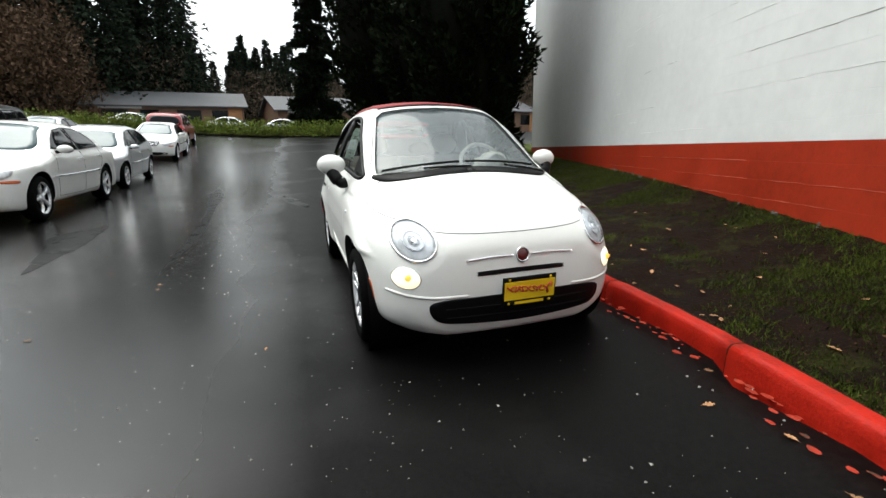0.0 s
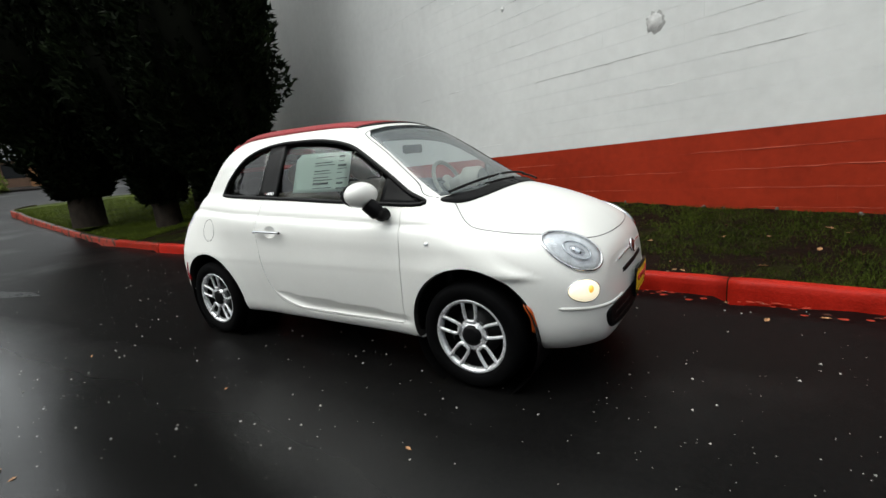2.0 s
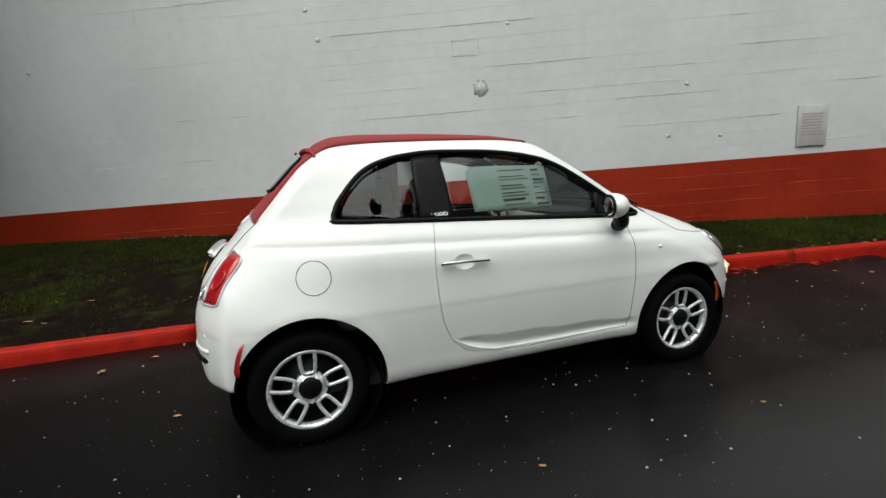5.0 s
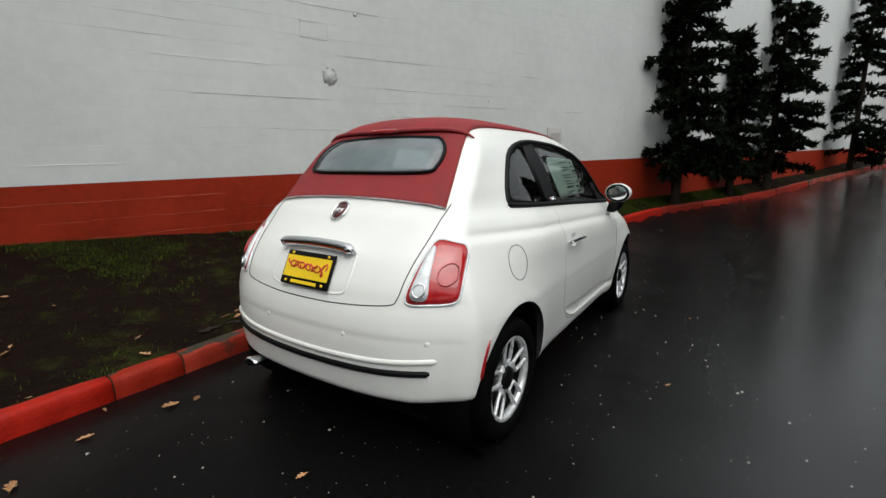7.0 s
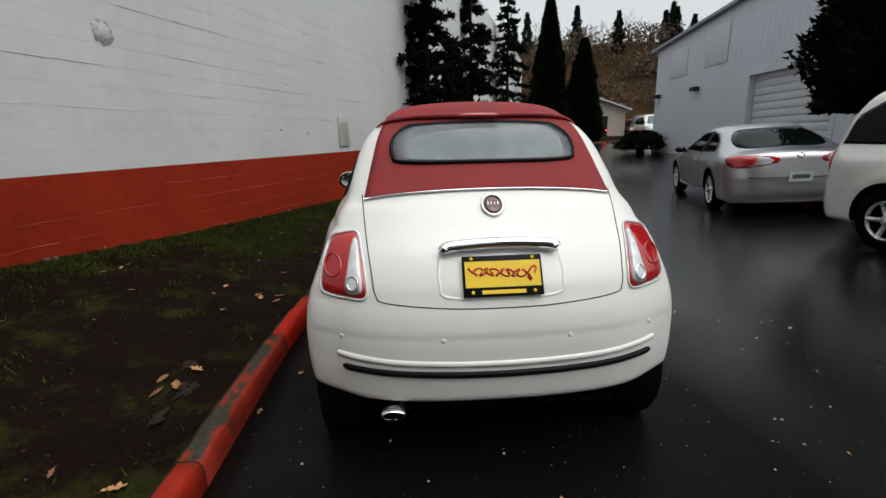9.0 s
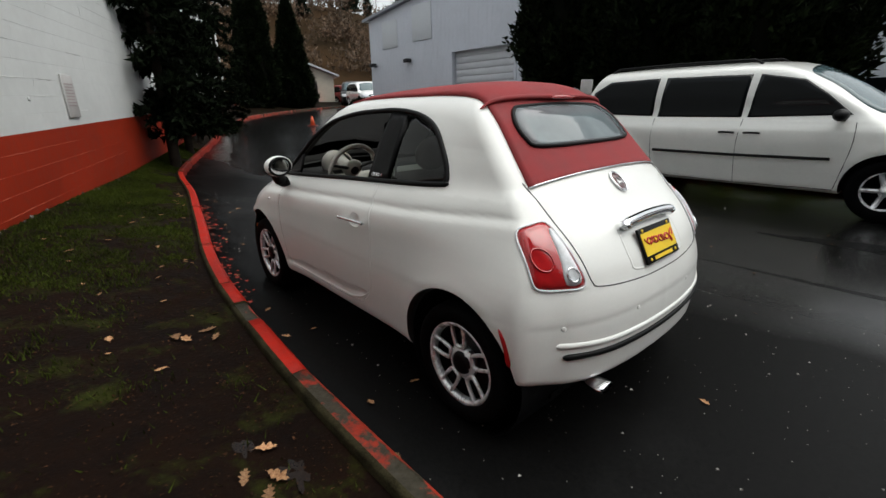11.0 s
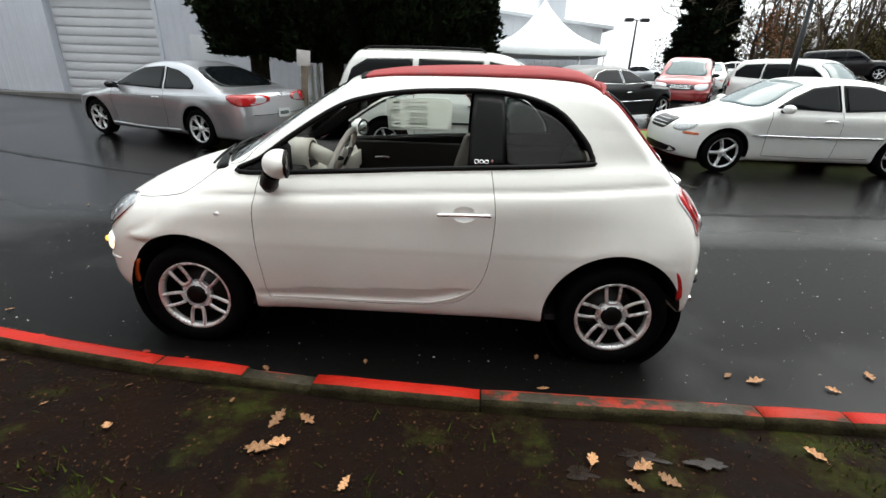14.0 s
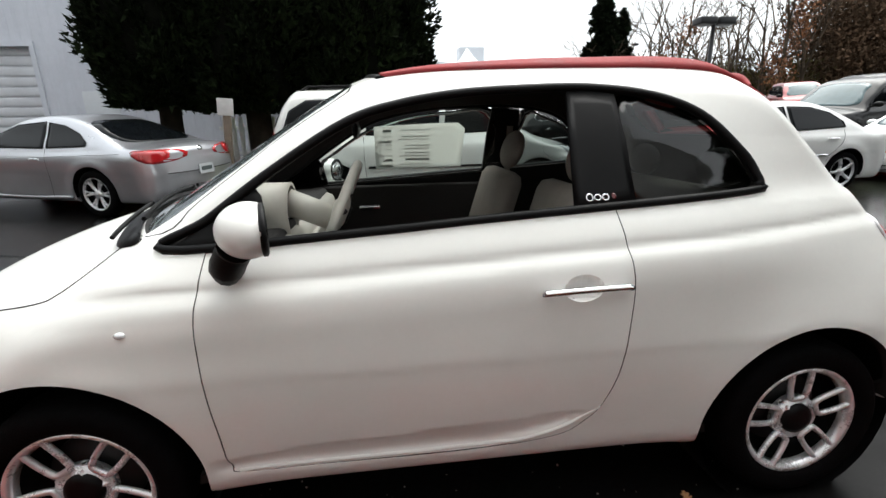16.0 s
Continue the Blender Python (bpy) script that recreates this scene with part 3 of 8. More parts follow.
for k in range(20):
    a, b = k / 20 + 0.0012, (k + 1) / 20 - 0.0012
    bm = bmesh.new()
    P = [Vector((19.1 - 9.4 * q, -9.2 + 3.95 * q, 0)) for q in (a, b)]
    o = Vector((3.95, 9.4, 0)).normalized() * 0.11
    lo = [bm.verts.new((p.x + g * o.x, p.y + g * o.y, float(lot_z(p.x, p.y)) - 0.02)) for p, g in ((P[0], -1), (P[1], -1), (P[1], 1), (P[0], 1))]
    hi = [bm.verts.new((v.co.x, v.co.y, v.co.z + 0.026)) for v in lo]
    bm.faces.new(hi)
    for i in range(4):
        j = (i + 1) % 4
        bm.faces.new((lo[i], lo[j], hi[j], hi[i]))
    bmesh.ops.recalc_face_normals(bm, faces=bm.faces)
    part("grate", bm, DARKMETAL, drain, smooth=False)

# ---- the white convertible hatchback ----
_W = curve_table((0.15, 0.68), (0.2, 0.725), (0.27, 0.762), (0.36, 0.778), (0.5, 0.797), (0.62, 0.806), (0.75, 0.803), (0.85, 0.799), (0.900, 0.788), (0.935, 0.770), (0.98, 0.750),
                 (1.03, 0.720), (1.08, 0.692), (1.2, 0.640), (1.3, 0.592), (1.4, 0.532), (1.47, 0.475), (1.55, 0.38))
_XF = curve_table((0.10, 1.60), (0.15, 1.70), (0.20, 1.765), (0.26, 1.803), (0.34, 1.823), (0.44, 1.828), (0.54, 1.820), (0.62, 1.806), (0.69, 1.785), (0.76, 1.74), (0.82, 1.68), (1.2, 1.3))
_XR = curve_table((0.12, -1.565), (0.2, -1.64), (0.27, -1.690), (0.35, -1.705), (0.46, -1.716), (0.57, -1.714), (0.655, -1.701), (0.695, -1.690), (0.73, -1.677), (0.80, -1.652), (0.9, -1.588),
                  (1.0, -1.495), (1.09, -1.412), (1.2, -1.305), (1.3, -1.21), (1.37, -1.14), (1.45, -1.03))
_DF = curve_table((0, 0), (0.2, 0.008), (0.4, 0.026), (0.5, 0.050), (0.6, 0.108), (0.68, 0.20), (0.74, 0.305), (0.78, 0.41), (0.815, 0.53), (0.85, 0.8), (1.2, 4))
_DR = curve_table((0, 0), (0.2, 0.006), (0.4, 0.028), (0.5, 0.052), (0.6, 0.090), (0.68, 0.135), (0.74, 0.170), (0.78, 0.200), (0.82, 0.245), (0.86, 0.38), (1.2, 4))
_ZH = curve_table((2.0, 0.42), (1.86, 0.605), (1.80, 0.695), (1.74, 0.762), (1.67, 0.818), (1.55, 0.882), (1.4, 0.942), (1.2, 1.002), (1.0, 1.045), (0.8, 1.075), (0.5, 1.06), (0, 1.04), (-0.6, 1.05), (-1.2, 1.09), (-2, 1.1))
_ZC = curve_table((1.4, 0.84), (1.13, 1.005), (0.94, 1.108), (0.73, 1.238), (0.53, 1.366), (0.40, 1.441), (0.3, 1.482), (0.2, 1.500), (0.1, 1.514), (0, 1.523), (-0.2, 1.534), (-0.4, 1.538), (-0.6, 1.535),
                  (-0.8, 1.521), (-0.95, 1.496), (-1.05, 1.462), (-1.13, 1.415), (-1.2, 1.355), (-1.3, 1.25), (-1.6, 0.9))


_TAPER = curve_table((0.6, 0.010), (0.72, 0.014), (0.8, 0.033), (0.93, 0.074), (1.05, 0.083), (1.2, 0.050), (1.32, 0.01), (1.45, -0.02), (1.55, -0.02))


def fiat_field(x, y, z):
    ya = np.sqrt(y * y + 1e-6)
    # the shoulder crease falls towards the nose
    w = -0.004 + _W(z + (0.022 + 0.056 * x) * np.clip((z - 0.6) / 0.2, 0, 1) * np.clip((1.25 - z) / 0.2, 0, 1))
    # flared wheel arches, and the scooped flank above the sill
    for cx in (1.155, -1.13):
        r = np.maximum(np.sqrt((x - cx) ** 2 + (z - 0.30) ** 2), 0.37)
        out = np.clip((1.50 - x) / 0.48, 0, 1)
        w = w + (0.012 * np.exp(-((r - 0.37) / 0.15) ** 2) + (0.004 if cx > 0 else 0.007) * np.exp(-((r - 0.37) / 0.05) ** 2)) * np.clip((0.86 - z) / 0.2, 0, 1) * out * out * (3 - 2 * out)
    # the shoulder kicks out below a sharp line that runs from the nose to the tail lamps
    zc = 0.920 - 0.053 * x
    w = w + (0.004 * np.clip((zc - z) / 0.03, 0, 1) - 0.0045 * np.exp(-((z - zc - 0.002) / 0.015) ** 2)) * np.clip((1.25 - x) / 0.35, 0, 1) * np.clip((x + 1.55) / 0.3, 0, 1)
    # the scalloped foot of the door, deepest along its ledge and swept up behind
    ease = lambda q: (lambda c: c * c * (3 - 2 * c))(np.clip(q, 0, 1))
    zu, zl = 0.402 - 0.048 * x, 0.318 + 0.115 * np.clip((-x - 0.05) / 0.37, 0, 1) ** 1.6
    w = w - 0.024 * np.clip((zu - z) / np.maximum(zu - zl, 0.03), 0, 1) * ease((z - zl + 0.022) / 0.044) * ease((0.80 - x) / 0.08) * ease((x + 0.43) / 0.10)
    taper = _TAPER(np.clip(z, 0.6, 1.55)) * np.clip((-x - 0.75) / 0.55, 0, 1.3) ** 1.3 + 0.04 * np.clip((x - 0.35) / 0.8, 0, 1) * np.clip((z - 0.9) / 0.15, 0, 1)
    w = w + 0.008 * np.clip((-x - 1.15) / 0.25, 0, 1) * np.clip((0.72 - z) / 0.12, 0, 1)
    side = (ya - w + taper) * 0.93
    front = (x - _XF(z) + _DF(ya)) * 0.8
    rear = (_XR(z) + _DR(ya) - x) * 0.85
    hood = (z - _ZH(x) + 0.27 * ya ** 2 * np.clip((x - 0.2) / 0.8, 0, 1)) * 0.93
    floor_z = 0.192 + 0.025 * np.clip((1.2 - x) / 0.4, 0, 1) + (0.095 + 0.020 * np.clip((ya - 0.55) / 0.2, 0, 1)) * np.clip((-1.36 - x) / 0.12, 0, 1)
    # the front wings are full and round
    wing = 0.04 + 0.15 * np.clip((x - 0.85) / 0.45, 0, 1) * np.clip((ya - 0.40) / 0.22, 0, 1)
    low = smax(smax(smax(side, rear, 0.022), front, 0.10), smax(hood, floor_z - z, 0.03), wing)
    xe = x + 0.14 * ya ** 2 * np.clip((x + 0.2) / 0.6, 0, 1) - 0.16 * ya ** 2 * np.clip((-x - 0.5) / 0.5, 0, 1)
    roof = (z - _ZC(xe) + (0.20 - 0.09 * np.clip((-x - 0.5) / 0.5, 0, 1)) * ya ** 2) * (0.80 - 0.1 * np.clip(-x - 1, 0, 0.3) / 0.3)
    cab = smax(smax(side, roof, 0.075), smax(rear, 0.6 - z, 0.03), 0.05)
    return smin(low, cab, 0.012)


DLO = [(0.850, 0.982), (0.3, 1.012), (-0.106, 1.038), (-0.88, 1.084), (-0.950, 1.102), (-0.943, 1.14), (-0.905, 1.204), (-0.785, 1.324), (-0.63, 1.386), (-0.42, 1.412), (-0.2, 1.409), (0.0, 1.397),
       (0.19, 1.366), (0.345, 1.315), (0.565, 1.180), (0.74, 1.055)]
WIN_DOOR = [(0.56, 1.010), (0.1, 1.035), (-0.345, 1.060), (-0.365, 1.388), (-0.15, 1.392), (0.05, 1.374), (0.22, 1.336), (0.36, 1.283), (0.54, 1.168), (0.60, 1.118)]
WIN_QUARTER = [(-0.515, 1.075), (-0.86, 1.096), (-0.925, 1.108), (-0.915, 1.15), (-0.875, 1.212), (-0.77, 1.312), (-0.63, 1.366), (-0.515, 1.385)]
DOOR = [(0.735, 0.972), (0.757, 0.80), (0.752, 0.6), (0.738, 0.45), (0.728, 0.335), (0.69, 0.308), (0.4, 0.303), (0.0, 0.303), (-0.18, 0.313), (-0.30, 0.335), (-0.36, 0.375), (-0.41, 0.43), (-0.455, 0.55),
        (-0.475, 0.72), (-0.478, 0.86), (-0.450, 1.05)]


SCREEN = [(-0.615, 1.008), (-0.3, 1.015), (0, 1.017), (0.3, 1.015), (0.615, 1.008), (0.592, 1.10), (0.530, 1.28), (0.492, 1.385), (0.43, 1.425), (0.25, 1.452), (0, 1.460), (-0.25, 1.452), (-0.43, 1.425), (-0.492, 1.385),
          (-0.530, 1.28), (-0.592, 1.10)]
REARWIN = [(-0.36, 1.246), (0, 1.243), (0.36, 1.246), (0.415, 1.275), (0.415, 1.345), (0.36, 1.398), (0.28, 1.412), (0, 1.420), (-0.28, 1.412), (-0.36, 1.398), (-0.415, 1.345), (-0.415, 1.275)]


def build_fiat():
    f = fiat_field
    car = thing("convertible_car", "small white convertible hatchback with red canvas roof at the kerb", "car")
    P, Q = skin(f, (-1.86, -0.94, 0.10), (1.90, 0.94, 1.60), 0.019)
    g = lambda x, y, z: f(x, y, z) + 0.035
    P2, Q2 = skin(g, (-1.86, -0.94, 0.10), (1.90, 0.94, 1.60), 0.045)
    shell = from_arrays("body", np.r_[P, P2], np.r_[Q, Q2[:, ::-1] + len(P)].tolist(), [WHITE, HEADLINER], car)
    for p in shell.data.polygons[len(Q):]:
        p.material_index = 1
    # wheel arches, side windows, windscreen, rear window
    for cx, rad in ((1.155, 0.357), (-1.13, 0.362)):
        for s in (1, -1):
            bm = bmesh.new()
            cyl(bm, rad, 0.6, Matrix.Translation((cx, s * 0.83, 0.310 if cx > 0 else 0.300)) @ Matrix.Rotation(radians(90), 4, "X"), 56)
            boolean(shell, bm_obj("cutter", bm, []))
    side_cut = [tuple(p) for p in smooth_line(DLO, 5, True)]
    for s in (1, -1):
        boolean(shell, prism(side_cut, "y", s * 0.42, s * 1.0))
    boolean(shell, prism([(a * 0.97, b + 0.004) for a, b in SCREEN], "x", 0.19, 1.21))
    boolean(shell, prism(REARWIN, "x", -1.7, -0.85))
    # doors are cut free of the body, with a gap all round
    door_line = [tuple(p) for p in smooth_line(DOOR, 5)]
    c = np.mean(door_line, axis=0)
    for s, nm in ((-1, "right"), (1, "left")):
        blank = new("door_blank", shell.data.copy())
        wide = [tuple(np.array(p) + 0.0035 * (np.array(p) - c) / np.linalg.norm(np.array(p) - c)) for p in door_line]
        boolean(shell, prism(wide, "y", s * 0.55, s * 1.0))
        inner = boolean(blank, prism(door_line, "y", s * 0.55, s * 1.0), "INTERSECT")
        skin_y = abs(float(line_on(f, nm, [(-0.325, 0.842), (-0.32, 0.842)])[0][1]))
        boolean(inner, bm_obj("cutter", ball(bmesh.new(), Matrix.Translation((-0.325, s * (skin_y + 0.022), 0.842)) @ Matrix.Diagonal((0.072, 0.042, 0.050, 1)), 28, 16), []))
        true_normals(inner.data, f)
        inner.name = "door"
        inner.parent = car
        inner["label"] = "white door with open window" if s > 0 else "white door"
        # window trim, handle, mirror, badge
        trim = sweep(bmesh.new(), line_on(f, nm, DLO, 0.0, 6, True), 0.014, 8, True)
        part("window_trim", trim, BLACKP, car, "black rubber window surround")
        part("pillar_cover", patch_on(f, nm, [(-0.330, 1.052), (-0.425, 1.056), (-0.520, 1.064), (-0.515, 1.25), (-0.505, 1.392), (-0.425, 1.402), (-0.350, 1.402), (-0.338, 1.25)], 0.0005, 0.02, 4, 1, straight=True), BLACKP, car, "gloss black pillar cover")
        part("quarter_window", patch_on(f, nm, WIN_QUARTER, -0.008, 0.004, 5, 3), TINTGLASS, car, "dark tinted quarter window").visible_shadow = False
        part("front_sail", patch_on(f, nm, [(0.84, 0.985), (0.57, 1.002), (0.59, 1.12), (0.61, 1.145), (0.73, 1.055)], -0.002, 0.012, 3, 1, straight=True), BLACKP, car, "black corner trim of the window")
        if s < 0:
            part("door_window", patch_on(f, nm, WIN_DOOR, -0.010, 0.004, 6, 3), GLASS, car).visible_shadow = False
        h = part("door_handle", sweep(bmesh.new(), line_on(f, nm, [(-0.455, 0.842), (-0.44, 0.842), (-0.32, 0.84), (-0.21, 0.836), (-0.195, 0.836)], 0.026, 5), 0.011, 10, flat=0.85), CHROME, car, "chrome door handle")
        part("keyhole", patch_on(f, nm, circle(-0.452, 0.842, 0.008, 0.008, 8), 0.034, 0.006, 2, 2), DARKMETAL, h)
        mark = part("pillar_badge", tube_on(f, nm, circle(-0.375, 1.083, 0.010, 0.010, 10), 0.0028, 0.003, 2, True, 5), CHROME, car, "small chrome mark on the pillar")
        for q in (-0.400, -0.425):
            part("badge_ring", tube_on(f, nm, circle(q, 1.083, 0.010, 0.008, 10), 0.0028, 0.003, 2, True, 5), CHROME, mark)
        part("badge_dot", patch_on(f, nm, circle(-0.452, 1.086, 0.007, 0.009, 8), 0.003, 0.003, 2, 2), BADGE, mark)
        part("side_repeater", patch_on(f, nm, circle(0.942, 0.786, 0.014, 0.009, 10), 0.003, 0.01, 2, 2, dome=0.005), CLEARLAMP, car, "small clear side repeater")
        part("front_marker", patch_on(f, nm, [(1.445, 0.488), (1.482, 0.468), (1.500, 0.40), (1.502, 0.348), (1.480, 0.352), (1.474, 0.42)], 0.003, 0.012, 3, 4), AMBER, car, "orange side marker lamp")
        part("rear_marker", patch_on(f, nm, [(-1.415, 0.585), (-1.445, 0.55), (-1.472, 0.46), (-1.465, 0.425), (-1.450, 0.43), (-1.442, 0.50)], 0.003, 0.012, 3, 4), TAILRED, car, "red side marker lamp")
        # mirror: stalk and shell
        y0 = s * 0.735
        bm = ball(bmesh.new(), Matrix.Diagonal((0.078, 0.098, 0.070, 1)), 28, 18)
        bmesh.ops.bisect_plane(bm, geom=bm.verts[:] + bm.edges[:] + bm.faces[:], plane_co=(-0.034, 0, 0), plane_no=(-1, 0, 0), clear_outer=True)
        bmesh.ops.holes_fill(bm, edges=[e for e in bm.edges if e.is_boundary])
        bmesh.ops.transform(bm, matrix=Matrix.Translation((0.572, s * 0.842, 1.062)) @ Matrix.Rotation(s * radians(16), 4, "Z"), verts=bm.verts)
        mir = part("door_mirror", bm, WHITE, car, "rounded white door mirror")
        part("stalk", sweep(bmesh.new(), smooth_line([(0.655, s * 0.755, 0.945), (0.655, s * 0.79, 0.94), (0.64, s * 0.82, 0.97), (0.61, s * 0.845, 1.015)], 6), [0.036] * 10 + [0.044] * 9, 12), BLACKP, mir, "black mirror stalk")
        bm = ball(bmesh.new(), Matrix.Translation((0.535, s * 0.844, 1.062)) @ Matrix.Rotation(s * radians(16), 4, "Z") @ Matrix.Diagonal((0.004, 0.076, 0.053, 1)), 24, 12)
        part("mirror_glass", bm, CHROME, mir, "mirror glass")
        part("mirror_rim", sweep(bmesh.new(), [Vector((0.537, s * 0.844, 1.062)) + Matrix.Rotation(s * radians(16), 3, "Z") @ Vector((0, 0.083 * math.cos(a), 0.058 * math.sin(a))) for a in np.linspace(0, 2 * math.pi, 28, False)], 0.009, 6, True), BLACKP, mir)
    for nm in ("left", "right"):
        part("door_ledge", tube_on(f, nm, [(0.71, 0.313), (0.26, 0.311), (-0.10, 0.316), (-0.22, 0.335), (-0.31, 0.366), (-0.38, 0.407), (-0.415, 0.428)], [0.0065] * 36 + [0.005] * 6 + [0.003] * 4 + [0.0015] * 2 + [0.0006], -0.0015, 8), WHITE, car)
    # a filler flap on the right flank
    part("fuel_flap", tube_on(f, "right", circle(-1.08, 0.842, 0.080, n=20), 0.0018, 0.0, 2, True, 5), DARKMETAL, car, "round white fuel flap")
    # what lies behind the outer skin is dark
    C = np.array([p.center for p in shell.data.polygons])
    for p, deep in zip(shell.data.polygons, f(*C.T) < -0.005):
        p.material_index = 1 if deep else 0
    true_normals(shell.data, f)
    build_fiat_front(car, f)
    build_fiat_rear(car, f)
    build_fiat_top(car, f)
    build_fiat_inside(car, f)
    fiat_wheels(car)
    car.matrix_world = Matrix.Translation((0, -0.02, 0))
    return car


def plate(parent, centre, face, name="number_plate"):
    """A dealer's yellow card in a black frame; face: the direction it looks, +1 front or -1 rear."""
    bm = box(bmesh.new(), (-0.006, -0.156, -0.080), (0.006, 0.156, 0.080), 0.003)
    fr = part(name, bm, BLACKP, parent, "black plate frame with yellow dealer card")
    tilt = Matrix.Rotation(radians(-26 if face < 0 else 4), 4, "Y")
    fr.matrix_world = Matrix.Translation(centre) @ (Matrix.Rotation(math.pi, 4, "Z") if face < 0 else Matrix()) @ tilt
    part("card", boxes(((0.006, -0.147, -0.045), (0.0085, 0.147, 0.057))), PLATEY, fr, "yellow card", False)
    for yy in (-0.12, 0.12):
        for zz in (-0.064, 0.068):
            part("bolt", cyl(bmesh.new(), 0.007, 0.005, Matrix.Translation((0.006, yy, zz)) @ Matrix.Rotation(radians(90), 4, "Y"), 10), PLATEY, fr)
    # the dealer's script as a plain wavy red stroke with an underline
    pts = []
    for i in range(70):
        u = i / 69
        amp = 0.030 if u < 0.12 else 0.015
        pts.append((0.0095, 0.125 - 0.25 * u + 0.012 * math.sin(u * 75), 0.004 + 0.014 * u + amp * math.sin(u * 52)))
    part("script", sweep(bmesh.new(), pts, 0.0040, 5), INKRED, fr, "red stroke in the manner of script")
    part("lettering_bar", boxes(((0.006, -0.085, -0.071), (0.0078, 0.085, -0.056))), PLATEY, fr, "", False)
    return fr


def build_fiat_front(car, f):
    # bonnet gap, across the nose and back along both sides to the screen
    nose = [(-0.47, 0.762), (-0.35, 0.750), (-0.2, 0.744), (0, 0.742), (0.2, 0.744), (0.35, 0.750), (0.47, 0.762)]
    part("bonnet_seam", tube_on(f, "front", nose, 0.0022, 0.0, 6), DARKMETAL, car, "thin gap along the bonnet's edge")
    for s, nm in ((-1, "right"), (1, "left")):
        part("bonnet_seam", tube_on(f, nm, [(1.60, 0.790), (1.52, 0.800), (1.42, 0.812), (1.293, 0.832), (1.19, 0.852), (1.15, 0.868), (1.095, 0.905), (1.0, 0.985)], 0.0024, 0.0, 6), DARKMETAL, car)
        # headlamp: bezel, reflector bowl, lens
        hl = part("headlamp", patch_on(f, "front", circle(s * 0.545, 0.714, 0.100, 0.091, 24), 0.004, 0.03, 6, 2, dome=0.028), glass("headlamp_lens", (0.93, 0.95, 0.97)), car, "round clear headlamp")
        hl.visible_shadow = False
        part("bezel", tube_on(f, "front", circle(s * 0.545, 0.714, 0.101, 0.092, 24), 0.008, 0.004, 2, True, 8), CHROME, hl, "chrome lamp bezel")
        part("reflector", patch_on(f, "front", circle(s * 0.545, 0.714, 0.098, 0.089, 24), 0.0025, 0.004, 6, 2), CLEARLAMP, hl, "silver lamp bowl")
        for r, w in ((0.046, 0.005),):
            part("lamp_ring", tube_on(f, "front", circle(s * 0.545, 0.714, r, r * 0.92, 20), w, 0.007, 2, True, 6), CHROME, hl)
        part("projector", patch_on(f, "front", circle(s * 0.545, 0.714, 0.027, 0.025, 14), 0.005, 0.004, 3, 2, dome=0.012), CHROME, hl, "bright projector lens")
        # running lamp, lit
        rl = part("running_lamp", patch_on(f, "front", circle(s * 0.604, 0.535, 0.062, 0.052, 18), 0.003, 0.02, 4, 2, dome=0.012), LIT, car, "lit white running lamp")
        part("bulb", ball(bmesh.new(), Matrix.Translation(onto(f, [(3, s * 0.590, 0.540)], (-1, 0, 0), 3, 0.014)[0]) @ Matrix.Diagonal((0.012, 0.02, 0.018, 1)), 12, 8), LITAMBER, rl, "amber bulb")
        part("lamp_rim", tube_on(f, "front", circle(s * 0.604, 0.535, 0.064, 0.054, 18), 0.003, 0.001, 2, True, 6), CHROME, rl)
        # bumper crease either side of the lower grille
        part("bumper_crease", tube_on(f, "front", [(s * 0.70, 0.462), (s * 0.60, 0.446), (s * 0.46, 0.437), (s * 0.30, 0.440)], [0.003] + [0.009] * 17 + [0.003], -0.002, 6, sides=8), WHITE, car, "raised white bumper ledge")
        part("chrome_whisker", tube_on(f, "front", [(s * 0.052, 0.628), (s * 0.17, 0.628), (s * 0.31, 0.618)], 0.0055, 0.004, 6), CHROME, car, "chrome trim bar beside the badge")
    slot = [(-0.235, 0.560), (0, 0.565), (0.235, 0.560), (0.247, 0.548), (0.235, 0.537), (0, 0.541), (-0.235, 0.537), (-0.247, 0.548)]
    part("upper_slot", patch_on(f, "front", slot, 0.003, 0.006, 3, 3), BLACKP, car, "narrow black air slot")
    lower = [(-0.46, 0.418), (-0.3, 0.428), (0, 0.432), (0.3, 0.428), (0.46, 0.418), (0.505, 0.385), (0.47, 0.315), (0.36, 0.288), (0, 0.272), (-0.36, 0.288), (-0.47, 0.315), (-0.505, 0.385)]
    gr = part("lower_grille", patch_on(f, "front", lower, 0.005, 0.012, 12, 5), BLACKP, car, "wide black lower grille")
    for zz in (0.325, 0.375):
        part("grille_bar", tube_on(f, "front", [(-0.42, zz), (0, zz), (0.42, zz)], 0.0035, 0.004, 6), BLACKP, gr)
    bd = part("front_badge", patch_on(f, "front", circle(0, 0.629, 0.034, 0.034, 18), 0.010, 0.02, 3, 2, dome=0.006), BADGE, car, "round red badge with chrome ring")
    part("ring", tube_on(f, "front", circle(0, 0.629, 0.035, 0.035, 18), 0.005, 0.011, 2, True, 8), CHROME, bd)
    plate(car, (1.846, 0.026, 0.443), 1)
    # windscreen with its black surround, and the cowl
    scr = SCREEN
    part("windscreen", patch_on(f, "front", scr, -0.004, 0.004, 8, 4), FOGGLASS, car, "wet windscreen").visible_shadow = False
    part("screen_frame", tube_on(f, "front", scr, 0.0055, -0.004, 5, True, 6), BLACKP, car, "black windscreen surround")
    cowl = [(1.065, 0.0), (1.055, 0.25), (1.025, 0.42), (0.98, 0.55), (0.94, 0.615), (0.97, 0.622), (1.04, 0.56), (1.095, 0.42), (1.133, 0.25), (1.145, 0.0)]
